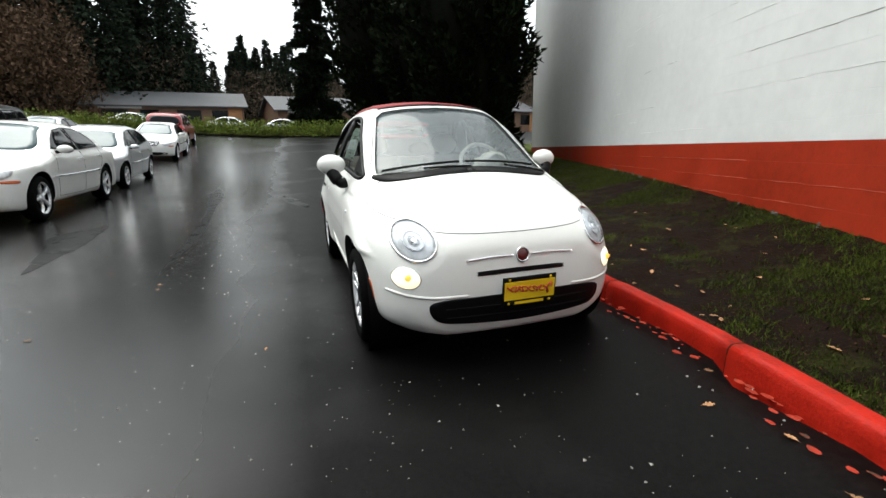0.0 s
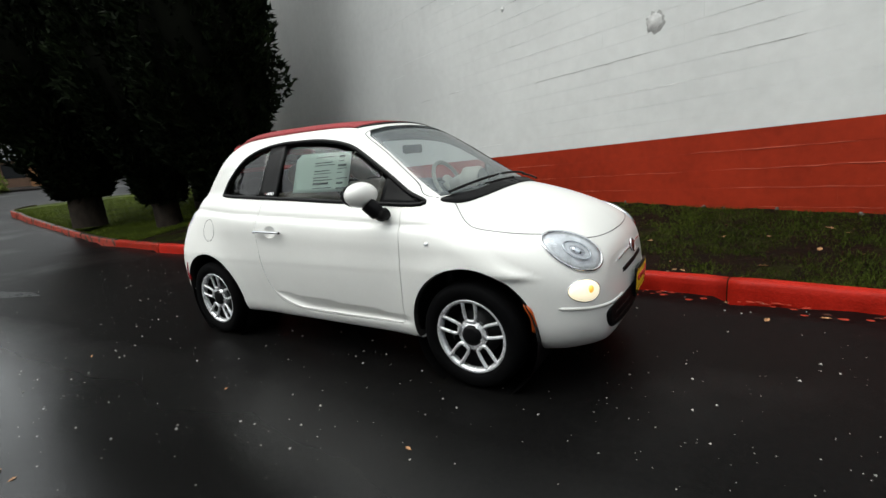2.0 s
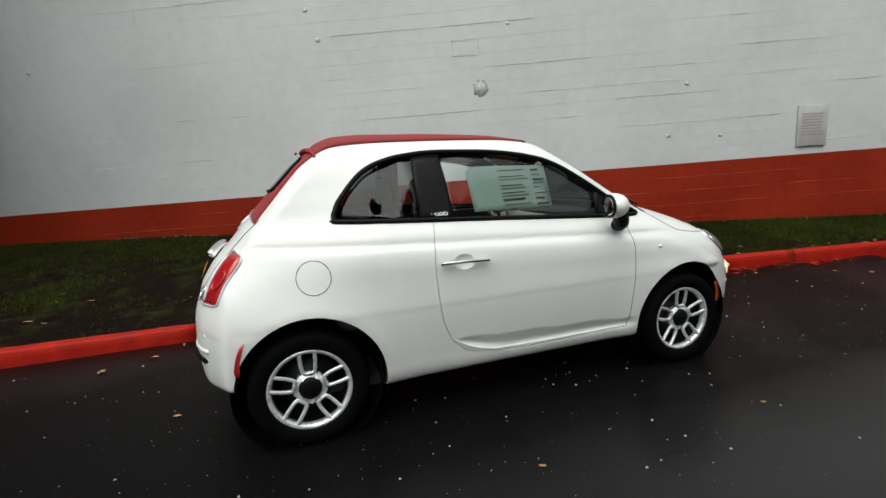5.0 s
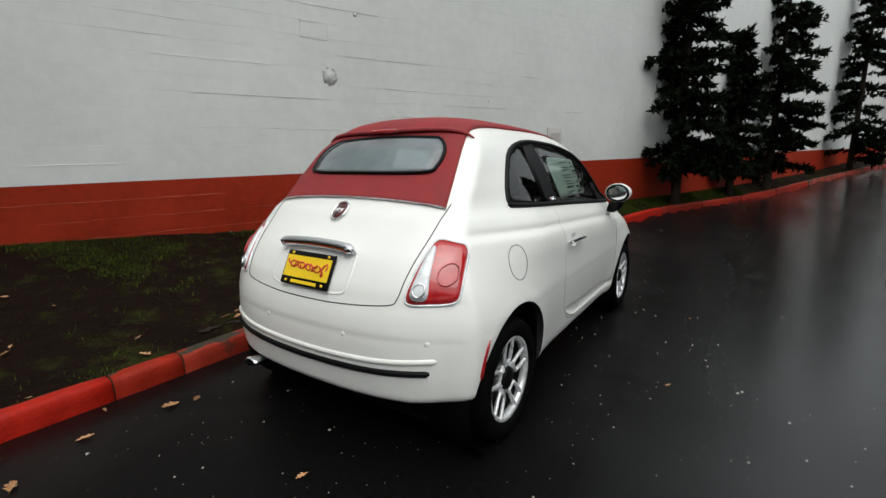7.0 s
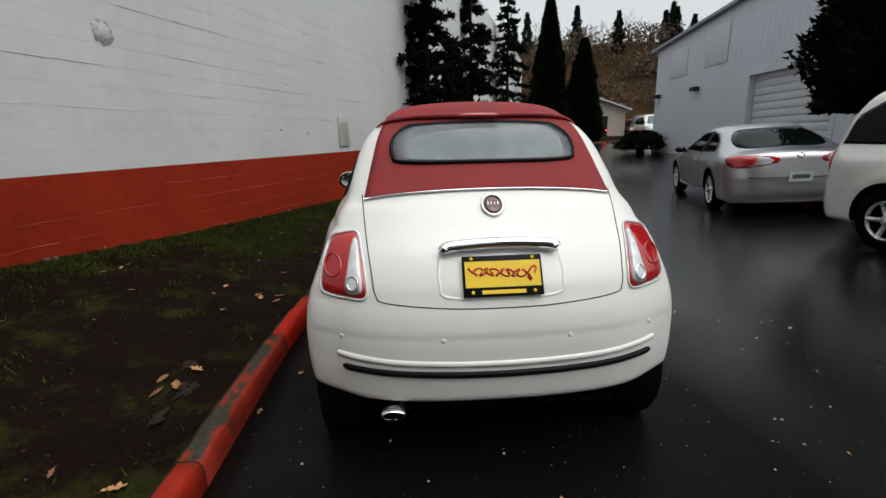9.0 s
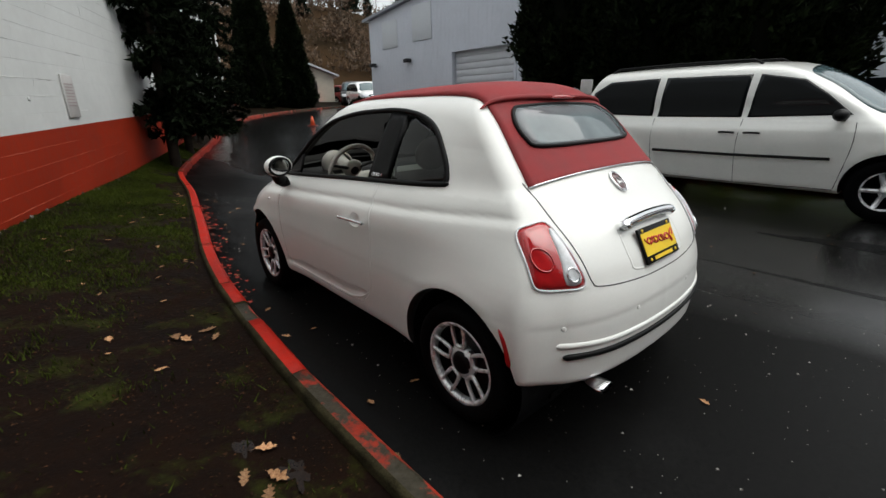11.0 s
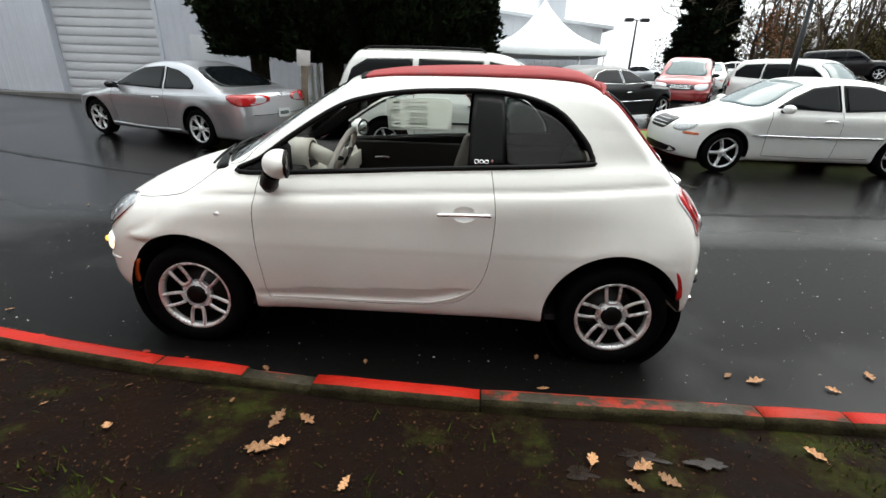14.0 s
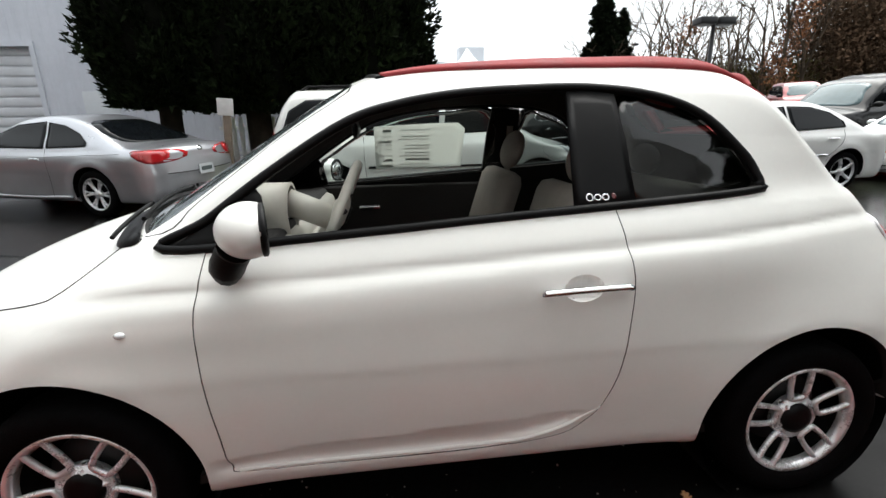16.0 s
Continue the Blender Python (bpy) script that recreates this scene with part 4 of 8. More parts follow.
    for s in (1, -1):
        part("cowl", patch_on(f, "top", [(a, s * b) for a, b in cowl], 0.006, 0.012, 3, 3), BLACKP, car, "black plastic scuttle below the windscreen")
    for y0, y1 in ((-0.06, -0.56), (0.50, -0.02)):
        top_arm = onto(f, [(1.045 - 0.22 * abs(v) ** 2 - 0.02, v, 2.2) for v in np.linspace(y0, y1, 12)], (0, 0, -1), 2.5, 0.022)
        w = part("wiper", sweep(bmesh.new(), top_arm, 0.008, 6), BLACKP, car, "black wiper arm and blade")
        low_arm = onto(f, [(1.105 - 0.22 * abs(v) ** 2 - 0.03 * k, v, 2.2) for k, v in zip(np.linspace(0, 1, 8), np.linspace(y0 + 0.05, (y0 + y1) / 2, 8))], (0, 0, -1), 2.5, 0.030)
        part("wiper_arm", sweep(bmesh.new(), low_arm, 0.007, 6), BLACKP, w)


def build_fiat_rear(car, f):
    # tailgate gap
    gate = [(-0.555, 1.12), (-0.535, 0.98), (-0.51, 0.84), (-0.495, 0.76), (-0.45, 0.732), (-0.2, 0.713), (0, 0.710), (0.2, 0.713), (0.45, 0.732), (0.495, 0.76), (0.51, 0.84), (0.535, 0.98), (0.555, 1.12)]
    part("tailgate_seam", tube_on(f, "rear", gate, 0.0026, 0.0, 6), DARKMETAL, car, "thin gap round the tailgate")
    for s, nm in ((-1, "right"), (1, "left")):
        out = [(s * 0.572, 0.980), (s * 0.635, 0.976), (s * 0.688, 0.955), (s * 0.715, 0.87), (s * 0.724, 0.785), (s * 0.705, 0.752), (s * 0.62, 0.743), (s * 0.532, 0.750), (s * 0.538, 0.85), (s * 0.552, 0.92)]
        tl = part("tail_lamp", patch_on(f, "rear", out, 0.004, 0.02, 5, 4, dome=0.010), TAILRED, car, "red tail lamp with clear inner strip")
        part("lamp_rim", tube_on(f, "rear", out, 0.005, 0.003, 4, True, 8), CLEARLAMP, tl, "clear bright rim")
        strip = [(s * 0.566, 0.945), (s * 0.586, 0.945), (s * 0.602, 0.86), (s * 0.610, 0.765), (s * 0.548, 0.768), (s * 0.552, 0.85)]
        part("reverse_lamp", patch_on(f, "rear", strip, 0.013, 0.02, 4, 4, dome=0.006), CLEARLAMP, tl, "clear reversing lamp strip")
        part("lamp_ring", tube_on(f, "rear", circle(s * 0.578, 0.795, 0.022, 0.024, 14), 0.004, 0.019, 2, True, 6), CHROME, tl)
        part("lamp_ring", tube_on(f, "rear", circle(s * 0.665, 0.855, 0.036, 0.040, 14), 0.004, 0.014, 2, True, 6), TAILRED, tl)
    # bumper strip, sensors, handle, badge, plate, exhaust
    part("bumper_slot", tube_on(f, "rear", [(-0.64, 0.468), (-0.45, 0.458), (-0.2, 0.452), (0, 0.450), (0.2, 0.452), (0.45, 0.458), (0.64, 0.468)], [0.006] + [0.014] * 47 + [0.006], 0.001, 8), BLACKP, car, "black slot across the rear bumper")
    part("bumper_bar", tube_on(f, "rear", [(-0.67, 0.520), (-0.45, 0.502), (-0.2, 0.494), (0, 0.492), (0.2, 0.494), (0.45, 0.502), (0.67, 0.520)], [0.006] + [0.015] * 47 + [0.006], -0.0065, 8, sides=10), WHITE, car, "raised white bumper strip")
    for yy in (-0.63, -0.26, 0.24, 0.64):
        part("parking_sensor", patch_on(f, "rear", circle(yy, 0.592, 0.010, 0.010, 10), 0.0012, 0.005, 2, 2, dome=0.001), WHITE, car, "small round parking sensor")
    hb = smooth_line([(-0.225, 0.903), (-0.19, 0.918), (0, 0.926), (0.19, 0.918), (0.225, 0.903)], 8)
    H = onto(f, [(-3, u, v) for u, v in hb], (1, 0, 0), 3, 0.03)
    part("tailgate_handle", sweep(bmesh.new(), H, [0.010] + [0.024] * (len(H) - 2) + [0.010], 12, flat=0.95), CHROME, car, "wide chrome tailgate handle")
    part("plate_recess", tube_on(f, "rear", [(-0.235, 0.91), (-0.245, 0.86), (-0.245, 0.80), (-0.215, 0.752), (0, 0.745), (0.215, 0.752), (0.245, 0.80), (0.245, 0.86), (0.235, 0.91)], 0.010, -0.0070, 6), WHITE, car)
    bd = part("rear_badge", patch_on(f, "rear", circle(0, 1.072, 0.042, 0.036, 18), 0.006, 0.012, 3, 2, dome=0.006), BADGE, car, "round red badge with chrome ring")
    part("ring", tube_on(f, "rear", circle(0, 1.072, 0.044, 0.038, 18), 0.006, 0.007, 2, True, 8), CHROME, bd)
    for k in range(4):
        part("badge_bar", tube_on(f, "rear", [(-0.021 + 0.014 * k, 1.060), (-0.021 + 0.014 * k, 1.084)], 0.0025, 0.013, 2), CHROME, bd)
    plate(car, (float(_XR(0.828)) - 0.012, 0.0, 0.828), -1)
    ex = part("exhaust_tip", lathe(bmesh.new(), [(0.030, 0), (0.036, 0.004), (0.038, 0.02), (0.036, 0.10), (0.033, 0.10), (0.033, 0.01)], Matrix.Translation((-1.705, 0.445, 0.285)) @ Matrix.Rotation(radians(-90), 4, "Z") @ Matrix.Diagonal((1.35, 1, 0.58, 1)), 28), CHROME, car, "oval chrome exhaust tip")
    part("exhaust_inside", cyl(bmesh.new(), 0.033, 0.01, Matrix.Translation((-1.69, 0.445, 0.285)) @ Matrix.Rotation(radians(90), 4, "Y") @ Matrix.Diagonal((0.58, 1.35, 1, 1)), 20), BLACKP, ex)


def top_line():
    """The roof's middle line in (x, z), from the header back and down to the tailgate."""
    return smooth_line([(0.24, 1.498), (0.1, 1.521), (-0.1, 1.538), (-0.4, 1.547), (-0.6, 1.544), (-0.8, 1.529), (-0.95, 1.502), (-1.05, 1.466), (-1.13, 1.405), (-1.21, 1.32), (-1.29, 1.23), (-1.372, 1.138)], 5)


def build_fiat_top(car, f):
    L = np.array(top_line())
    d = np.gradient(L, axis=0)
    nrm = np.stack([-d[:, 1], d[:, 0]], 1)
    nrm *= np.where(nrm[:, 1:] < 0, -1, 1)
    nrm /= np.linalg.norm(nrm, axis=1, keepdims=True)
    half = curve_table((0.3, 0.42), (-0.2, 0.435), (-0.6, 0.435), (-1.0, 0.455), (-1.15, 0.49), (-1.25, 0.515), (-1.38, 0.545))
    cols = np.linspace(-1, 1, 41)
    V, F = [], []

    def band(i0, i1, c0, c1, lift):
        rows = range(i0, i1 + 1)
        starts, ways = [], []
        for i in rows:
            for c in np.linspace(c0, c1, 33):
                y = c * half(L[i, 0])
                # start clear of the roof, straight out of the middle line
                starts.append((L[i, 0] + 0.35 * nrm[i, 0], y, L[i, 1] + 0.35 * nrm[i, 1]))
                ways.append((-nrm[i, 0], 0, -nrm[i, 1]))
        return onto(f, starts, ways, 1.2, lift), len(list(rows))

    # the canvas, with an opening for the rear window
    P, n = band(0, len(L) - 1, -1, 1, 0.009)
    P = P.reshape(n, 33, 3)
    across = np.linspace(-1, 1, 33)
    pad = np.interp(-L[:, 0], [0.2, 0.55, 0.90, 1.0, 1.06, 1.10], [0.0, 0.006, 0.026, 0.028, 0.014, 0.0])
    P = P + (pad[:, None] * (1 - across[None, :] ** 6))[:, :, None] * np.stack([nrm[:, 0] * 0, nrm[:, 0] * 0, nrm[:, 0] * 0 + 1], 1)[:, None, :]
    edge = np.abs(np.linspace(-1, 1, 33))
    part("chrome_strip", sweep(bmesh.new(), [Vector(p) for p in P[-1]], 0.004, 8), CHROME, car, "chrome strip under the soft top")
    bm = bmesh.new()
    vs = [[bm.verts.new(P[i, j]) for j in range(33)] for i in range(n)]
    win_rows = [i for i in range(n) if L[i, 1] < 1.405 and L[i, 1] > 1.25]
    i0, i1 = win_rows[0], win_rows[-1]
    for i in range(n - 1):
        for j in range(32):
            if i0 <= i < i1 and 5 <= j < 27:
                continue
            bm.faces.new((vs[i][j], vs[i + 1][j], vs[i + 1][j + 1], vs[i][j + 1]))
    bmesh.ops.recalc_face_normals(bm, faces=bm.faces)
    up = sum((fc.normal for fc in bm.faces), Vector())
    if up.z < 0:
        bmesh.ops.reverse_faces(bm, faces=bm.faces)
    top = part("soft_top", bm, SOFTTOP, car, "red canvas soft top")
    sol = top.modifiers.new("cloth", "SOLIDIFY")
    sol.thickness, sol.offset = 0.016, -1
    # rear window: rounded glass over the opening, with a black rim
    wl = REARWIN
    part("rear_window", patch_on(f, "rear", wl, 0.017, 0.004, 6, 4), FOGREAR, top, "rear window set in the canvas").visible_shadow = False
    part("window_rim", tube_on(f, "rear", wl, 0.009, 0.014, 4, True, 8), BLACKP, top, "black rubber rim")
    # raised fold with the brake lamp at the roof's rear edge
    lip = np.linspace(-0.50, 0.50, 33)
    Lp = onto(f, [(-1.005 - 0.05 * (1 - (v / 0.5) ** 2), v, 2.4) for v in lip], (0, 0, -1), 2.5, 0.0)
    Lp = Lp + np.stack([lip * 0, lip * 0, 0.036 * (1 - np.abs(lip / 0.52) ** 5)], 1)
    part("roof_fold", sweep(bmesh.new(), [Vector(p) for p in Lp], [0.004, 0.010, 0.015] + [0.019] * 27 + [0.015, 0.010, 0.004], 12, flat=0.7), SOFTTOP, top, "padded canvas fold")
    Lb = onto(f, [(-1.066, v, 2.4) for v in np.linspace(-0.095, 0.095, 9)], (0, 0, -1), 2.5, 0.050)
    part("brake_lamp", sweep(bmesh.new(), [Vector(p) for p in Lb], [0.004] + [0.010] * 7 + [0.004], 8), TAILRED, top, "high red brake lamp")
    # black header between windscreen and canvas
    hd = onto(f, [(0.285 - 0.28 * v * v, v, 2.4) for v in np.linspace(-0.43, 0.43, 21)], (0, 0, -1), 2.5, 0.0)
    part("roof_header", sweep(bmesh.new(), hd, 0.018, 8, flat=0.45), BLACKP, car, "black roof header")


def seat(car, cx, cy, back=True):
    s = part("seat", box(bmesh.new(), (cx - 0.26, cy - 0.24, 0.42), (cx + 0.26, cy + 0.24, 0.58), 0.05), REDTRIM if back else GREYSEAT, car, "red and ivory seat")
    tilt = Matrix.Translation((cx - 0.24, cy, 0.55)) @ Matrix.Rotation(radians(-17), 4, "Y")
    part("backrest", box(bmesh.new(), (-0.07, -0.235, 0.0), (0.06, 0.235, 0.56), 0.055, tilt), GREYSEAT, s, "ivory cloth backrest")
    part("headrest", ball(bmesh.new(), tilt @ Matrix.Translation((-0.02, 0, 0.665)) @ Matrix.Diagonal((0.05, 0.13, 0.10, 1)), 18, 12), GREYSEAT, s, "rounded ivory headrest")
    return s


def build_fiat_inside(car, f):
    seat(car, -0.05, 0.36)
    seat(car, 0.03, -0.36)
    b = part("rear_bench", box(bmesh.new(), (-0.98, -0.52, 0.45), (-0.55, 0.52, 0.62), 0.05), GREYSEAT, car, "ivory rear bench")
    part("backrest", box(bmesh.new(), (-0.06, -0.50, 0), (0.06, 0.50, 0.48), 0.05, Matrix.Translation((-0.98, 0, 0.58)) @ Matrix.Rotation(radians(-18), 4, "Y")), GREYSEAT, b)
    for s in (-0.27, 0.27):
        part("headrest", ball(bmesh.new(), Matrix.Translation((-1.11, s, 1.12)) @ Matrix.Diagonal((0.05, 0.12, 0.08, 1)), 16, 10), DARKCLOTH, b, "dark headrest")
    part("cabin_floor", boxes(((-1.2, -0.70, 0.215), (1.0, 0.70, 0.25))), DARKCLOTH, car, "dark carpet", False)
    part("bulkhead", boxes(((0.93, -0.62, 0.25), (0.97, 0.62, 0.93))), DARKCLOTH, car, "", False)
    d = part("dashboard", box(bmesh.new(), (0.52, -0.66, 0.70), (0.82, 0.66, 0.97), 0.07), IVORY, car, "ivory dashboard")
    part("dash_top", box(bmesh.new(), (0.57, -0.62, 0.945), (0.93, 0.62, 0.985), 0.02), DARKCLOTH, d, "dark dashboard top")
    part("dash_panel", box(bmesh.new(), (0.505, -0.62, 0.80), (0.525, 0.62, 0.92), 0.008), IVORY, d, "white dashboard panel")
    bin_m = Matrix.Translation((0.56, 0.37, 1.025)) @ Matrix.Rotation(radians(90), 4, "Z")
    part("instrument_hood", lathe(bmesh.new(), [(0.088, 0.0), (0.100, 0.0), (0.102, -0.12), (0.085, -0.14)], bin_m, 28), IVORY, d, "round ivory instrument hood")
    part("dial", cyl(bmesh.new(), 0.088, 0.01, Matrix.Translation((0.62, 0.37, 1.025)) @ Matrix.Rotation(radians(90), 4, "Y"), 28), IVORY, d, "round dial with printed scale")
    for k in range(14):
        a = math.pi * (0.1 + 1.3 * k / 13) - 0.4
        part("dial_mark", boxes(((-0.004, -0.003, 0.058), (0.004, 0.003, 0.080))), INK, d).matrix_world = Matrix.Translation((0.613, 0.37, 1.025)) @ Matrix.Rotation(a - math.pi / 2, 4, "X")
    wm = Matrix.Translation((0.40, 0.37, 1.015)) @ Matrix.Rotation(radians(-24), 4, "Y")
    ring = [wm @ Vector((0, 0.178 * math.cos(a), 0.178 * math.sin(a))) for a in np.linspace(0, 2 * math.pi, 36, False)]
    st = part("steering_wheel", sweep(bmesh.new(), ring, 0.0165, 10, True, up=(1, 0, 0.3)), IVORY, car, "ivory leather steering wheel")
    part("hub", ball(bmesh.new(), wm @ Matrix.Diagonal((0.03, 0.075, 0.07, 1)), 20, 12), IVORY, st, "ivory hub with dark badge")
    part("hub_badge", cyl(bmesh.new(), 0.03, 0.01, wm @ Matrix.Translation((-0.03, 0, 0)) @ Matrix.Rotation(radians(90), 4, "Y"), 18), DARKMETAL, st)
    for a in (0.25, math.pi - 0.25, -math.pi / 2):
        part("spoke", sweep(bmesh.new(), [wm @ Vector((-0.005, r * math.cos(a), r * math.sin(a))) for r in (0.05, 0.12, 0.175)], [0.022, 0.017, 0.014], 8, flat=0.6), DARKCLOTH, st, "dark spoke")
    part("steering_column", cyl(bmesh.new(), 0.045, 0.16, wm @ Matrix.Translation((0.10, 0, -0.03)) @ Matrix.Rotation(radians(90), 4, "Y"), 16), IVORY, st)
    part("rear_view_mirror", box(bmesh.new(), (0.335, -0.11, 1.265), (0.36, 0.11, 1.325), 0.02), BLACKP, car, "black rear-view mirror")
    for s in (1, -1):
        dp = part("door_panel", box(bmesh.new(), (-0.50, s * 0.655 - 0.02, 0.36), (0.74, s * 0.655 + 0.02, 0.985), 0.015), DARKCLOTH, car, "black door lining")
        part("armrest", box(bmesh.new(), (-0.35, s * 0.61 - 0.03, 0.66), (0.25, s * 0.61 + 0.03, 0.72), 0.02), IVORY, dp, "ivory armrest")
        part("latch", box(bmesh.new(), (0.28, s * 0.625 - 0.012, 0.85), (0.40, s * 0.625 + 0.012, 0.875), 0.008), CHROME, dp, "chrome door latch")
        part("belt", sweep(bmesh.new(), [(-0.47, s * 0.58, 1.30), (-0.46, s * 0.61, 1.0), (-0.44, s * 0.63, 0.60)], 0.022, 6, flat=0.2), GREYSEAT, car, "seat belt")
    # the sale papers stuck inside the right-hand window
    pp = part("window_sticker", patch_on(f, "right", [(0.293, 1.080), (0.291, 1.318), (-0.02, 1.330), (-0.17, 1.332), (-0.21, 1.30), (-0.198, 1.085), (0.0, 1.082)], -0.018, 0.0015, 5, 1, straight=True), PAPER, car, "pale green printed sale papers in plastic sleeve")
    rnd = random.Random(4)
    for col, (u0, u1) in enumerate(((-0.015, 0.165), (0.195, 0.285))):
        z = 1.30
        while z > 1.10:
            hgt = rnd.choice((0.004, 0.005, 0.012))
            u2 = u1 - rnd.random() * 0.05
            part("print_bar", patch_on(f, "right", [(u0, z), (u2, z), (u2, z - hgt), (u0, z - hgt)], -0.0155, 0.001, 1, 1, straight=True), INK, pp)
            z -= hgt + rnd.choice((0.012, 0.02, 0.03))
    # dark linings of the wheel arches
    for cx in (1.15, -1.15):
        for s in (1, -1):
            bm = lathe(bmesh.new(), [(0.362, 0.0), (0.362, -0.36), (0.0, -0.37)], Matrix.Translation((cx, s * 0.770, 0.298)) @ Matrix.Rotation(0 if s > 0 else math.pi, 4, "Z"), 32)
            part("arch_lining", bm, BLACKP, car, "black arch lining")
    part("underbody", boxes(((-1.5, -0.55, 0.17), (1.5, 0.55, 0.20))), BLACKP, car, "", False)


def rim_loop(bm, m, r0, r1, w0, w1, th):
    """One rounded U-shaped spoke pair, its closed end to the hub."""
    pts = smooth_line([(-w1, r1), (-w1 * 0.98, (r0 + r1) / 2), (-w0, r0 + 0.016), (-w0 * 0.75, r0 + 0.003), (0, r0), (w0 * 0.75, r0 + 0.003), (w0, r0 + 0.016), (w1 * 0.98, (r0 + r1) / 2), (w1, r1)], 4)
    sweep(bm, [m @ Vector((u, 0.012 * (v - 0.06) / 0.13, v)) for u, v in pts], th, 8, flat=1.0, up=(0, 1, 0))


def wheel(name, car, cx, s, turn):
    m = Matrix.Translation((cx, s * 0.705, 0.292)) @ Matrix.Rotation(0 if s > 0 else math.pi, 4, "Z")
    ty = [(0.198, -0.09), (0.218, -0.098), (0.262, -0.098), (0.280, -0.085), (0.291, -0.06), (0.2925, 0), (0.291, 0.06), (0.280, 0.085), (0.262, 0.096), (0.222, 0.094), (0.203, 0.080), (0.197, 0.06)]
    w = part(name, lathe(bmesh.new(), ty, m, 56), TYRE, car, "black tyre on silver alloy rim")
    rim = part("rim", lathe(bmesh.new(), [(0.184, -0.09), (0.184, 0.05), (0.181, 0.066), (0.190, 0.079), (0.202, 0.084), (0.206, 0.072)], m, 56), ALLOY, w, "silver alloy rim")
    bm = bmesh.new()
    for k in range(5):
        q = m @ Matrix.Translation((0, 0.058, 0)) @ Matrix.Rotation(turn + 2 * math.pi * k / 5, 4, "Y")
        rim_loop(bm, q, 0.078, 0.196, 0.030, 0.036, 0.0100)
        sweep(bm, [q @ Matrix.Rotation(math.pi / 5, 4, "Y") @ Vector((0, -0.010, v)) for v in (0.05, 0.085)], [0.020, 0.008], 6)
    part("spokes", bm, ALLOY, rim, "silver spokes in five rounded pairs")
    part("hub_plate", cyl(bmesh.new(), 0.080, 0.03, m @ Matrix.Translation((0, 0.045, 0)) @ Matrix.Rotation(radians(90), 4, "X"), 30), ALLOY, rim)
    part("hub_cap", lathe(bmesh.new(), [(0.0, 0.078), (0.035, 0.077), (0.052, 0.072), (0.058, 0.058)], m, 28), BLACKP, rim, "black hub cap")
    part("brake_disc", cyl(bmesh.new(), 0.135, 0.02, m @ Matrix.Translation((0, -0.02, 0)) @ Matrix.Rotation(radians(90), 4, "X"), 36), DARKMETAL, w, "dark brake disc")
    part("inner_barrel", lathe(bmesh.new(), [(0.178, 0.05), (0.170, -0.05), (0.0, -0.06)], m, 36), BLACKP, w)
    return w


def fiat_wheels(car):
    for cx, s, t in ((1.15, -1, 0.0), (-1.15, -1, 0.0), (1.15, 1, 0.55), (-1.15, 1, 0.1)):
        wheel("wheel", car, cx, s, t)


LIT = mat("lit_lamp", (0.9, 0.86, 0.75), 0.3, emit=(1.0, 0.84, 0.58), estr=0.40)
LITAMBER = mat("lit_amber_bulb", (0.8, 0.35, 0.05), 0.3, emit=(1.0, 0.45, 0.08), estr=0.5)
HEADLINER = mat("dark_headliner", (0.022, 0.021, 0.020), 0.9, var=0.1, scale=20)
fiat = build_fiat()

# ---- the painted block wall ----
PAINTW = mat("white_painted_block", (0.63, 0.64, 0.63), 0.55, var=0.09, scale=0.7, bump=0.16, bscale=34, per_object=0.006, placed=True, rvar=0.2)
PAINTR = mat("red_painted_block", (0.28, 0.024, 0.008), 0.6, spec=0.12, var=0.25, scale=1.1, bump=0.2, bscale=34, per_object=0.012, placed=True, rvar=0.25)
MORTARW = mat("painted_joint", (0.61, 0.62, 0.61), 0.7, var=0.10, scale=0.7)
CRACKM = mat("open_joint", (0.33, 0.33, 0.32), 0.85, var=0.3, scale=6)
MORTARR = mat("red_painted_joint", (0.27, 0.024, 0.008), 0.7, spec=0.15, var=0.2, scale=1.1)
# lighter than the red paint: a ridge's highlight, put into the colour
RIDGE_LIGHT = mat("red_ridge_highlight", (0.42, 0.09, 0.05), 0.6, spec=0.2, var=0.3)
PLASTER = mat("bare_plaster", (0.56, 0.56, 0.55), 0.85, var=0.3, scale=12, bump=0.8, bscale=50)

WX = np.linspace(-13.0, 36.0, 4000)
WY = wall_y(WX)
WS = np.r_[0, np.cumsum(np.hypot(np.diff(WX), np.diff(WY)))]


def wall_at(s, out=0.0):
    """A point on the wall's face by the length along it, and the heading there."""
    x, y = float(np.interp(s, WS, WX)), float(np.interp(s, WS, WY))
    x2, y2 = float(np.interp(s + 0.2, WS, WX)), float(np.interp(s + 0.2, WS, WY))
    x1, y1 = float(np.interp(s - 0.2, WS, WX)), float(np.interp(s - 0.2, WS, WY))
    a = math.atan2(y2 - y1, x2 - x1)
    return x + out * math.sin(a), y - out * math.cos(a), a


def wall_slab(name, z0, z1, material, label):
    ss = np.linspace(0, WS[-1], 140)
    V, F = [], []
    for s in ss:
        x, y, a = wall_at(s, -0.0075)
        nx, ny = -math.sin(a), math.cos(a)
        c = course_z(x)
        V += [(x, y, z0 + c), (x, y, z1 + c), (x + nx * 0.25, y + ny * 0.25, z1 + c), (x + nx * 0.25, y + ny * 0.25, z0 + c)]
    for i in range(len(ss) - 1):
        for k in range(4):
            F.append((4 * i + k, 4 * i + (k + 1) % 4, 4 * i + 4 + (k + 1) % 4, 4 * i + 4 + k))
    F += [(0, 3, 2, 1), tuple(4 * (len(ss) - 1) + k for k in range(4))]
    return tagged(from_arrays(name, V, F, material, smooth=False), label, "wall", kind="structure")


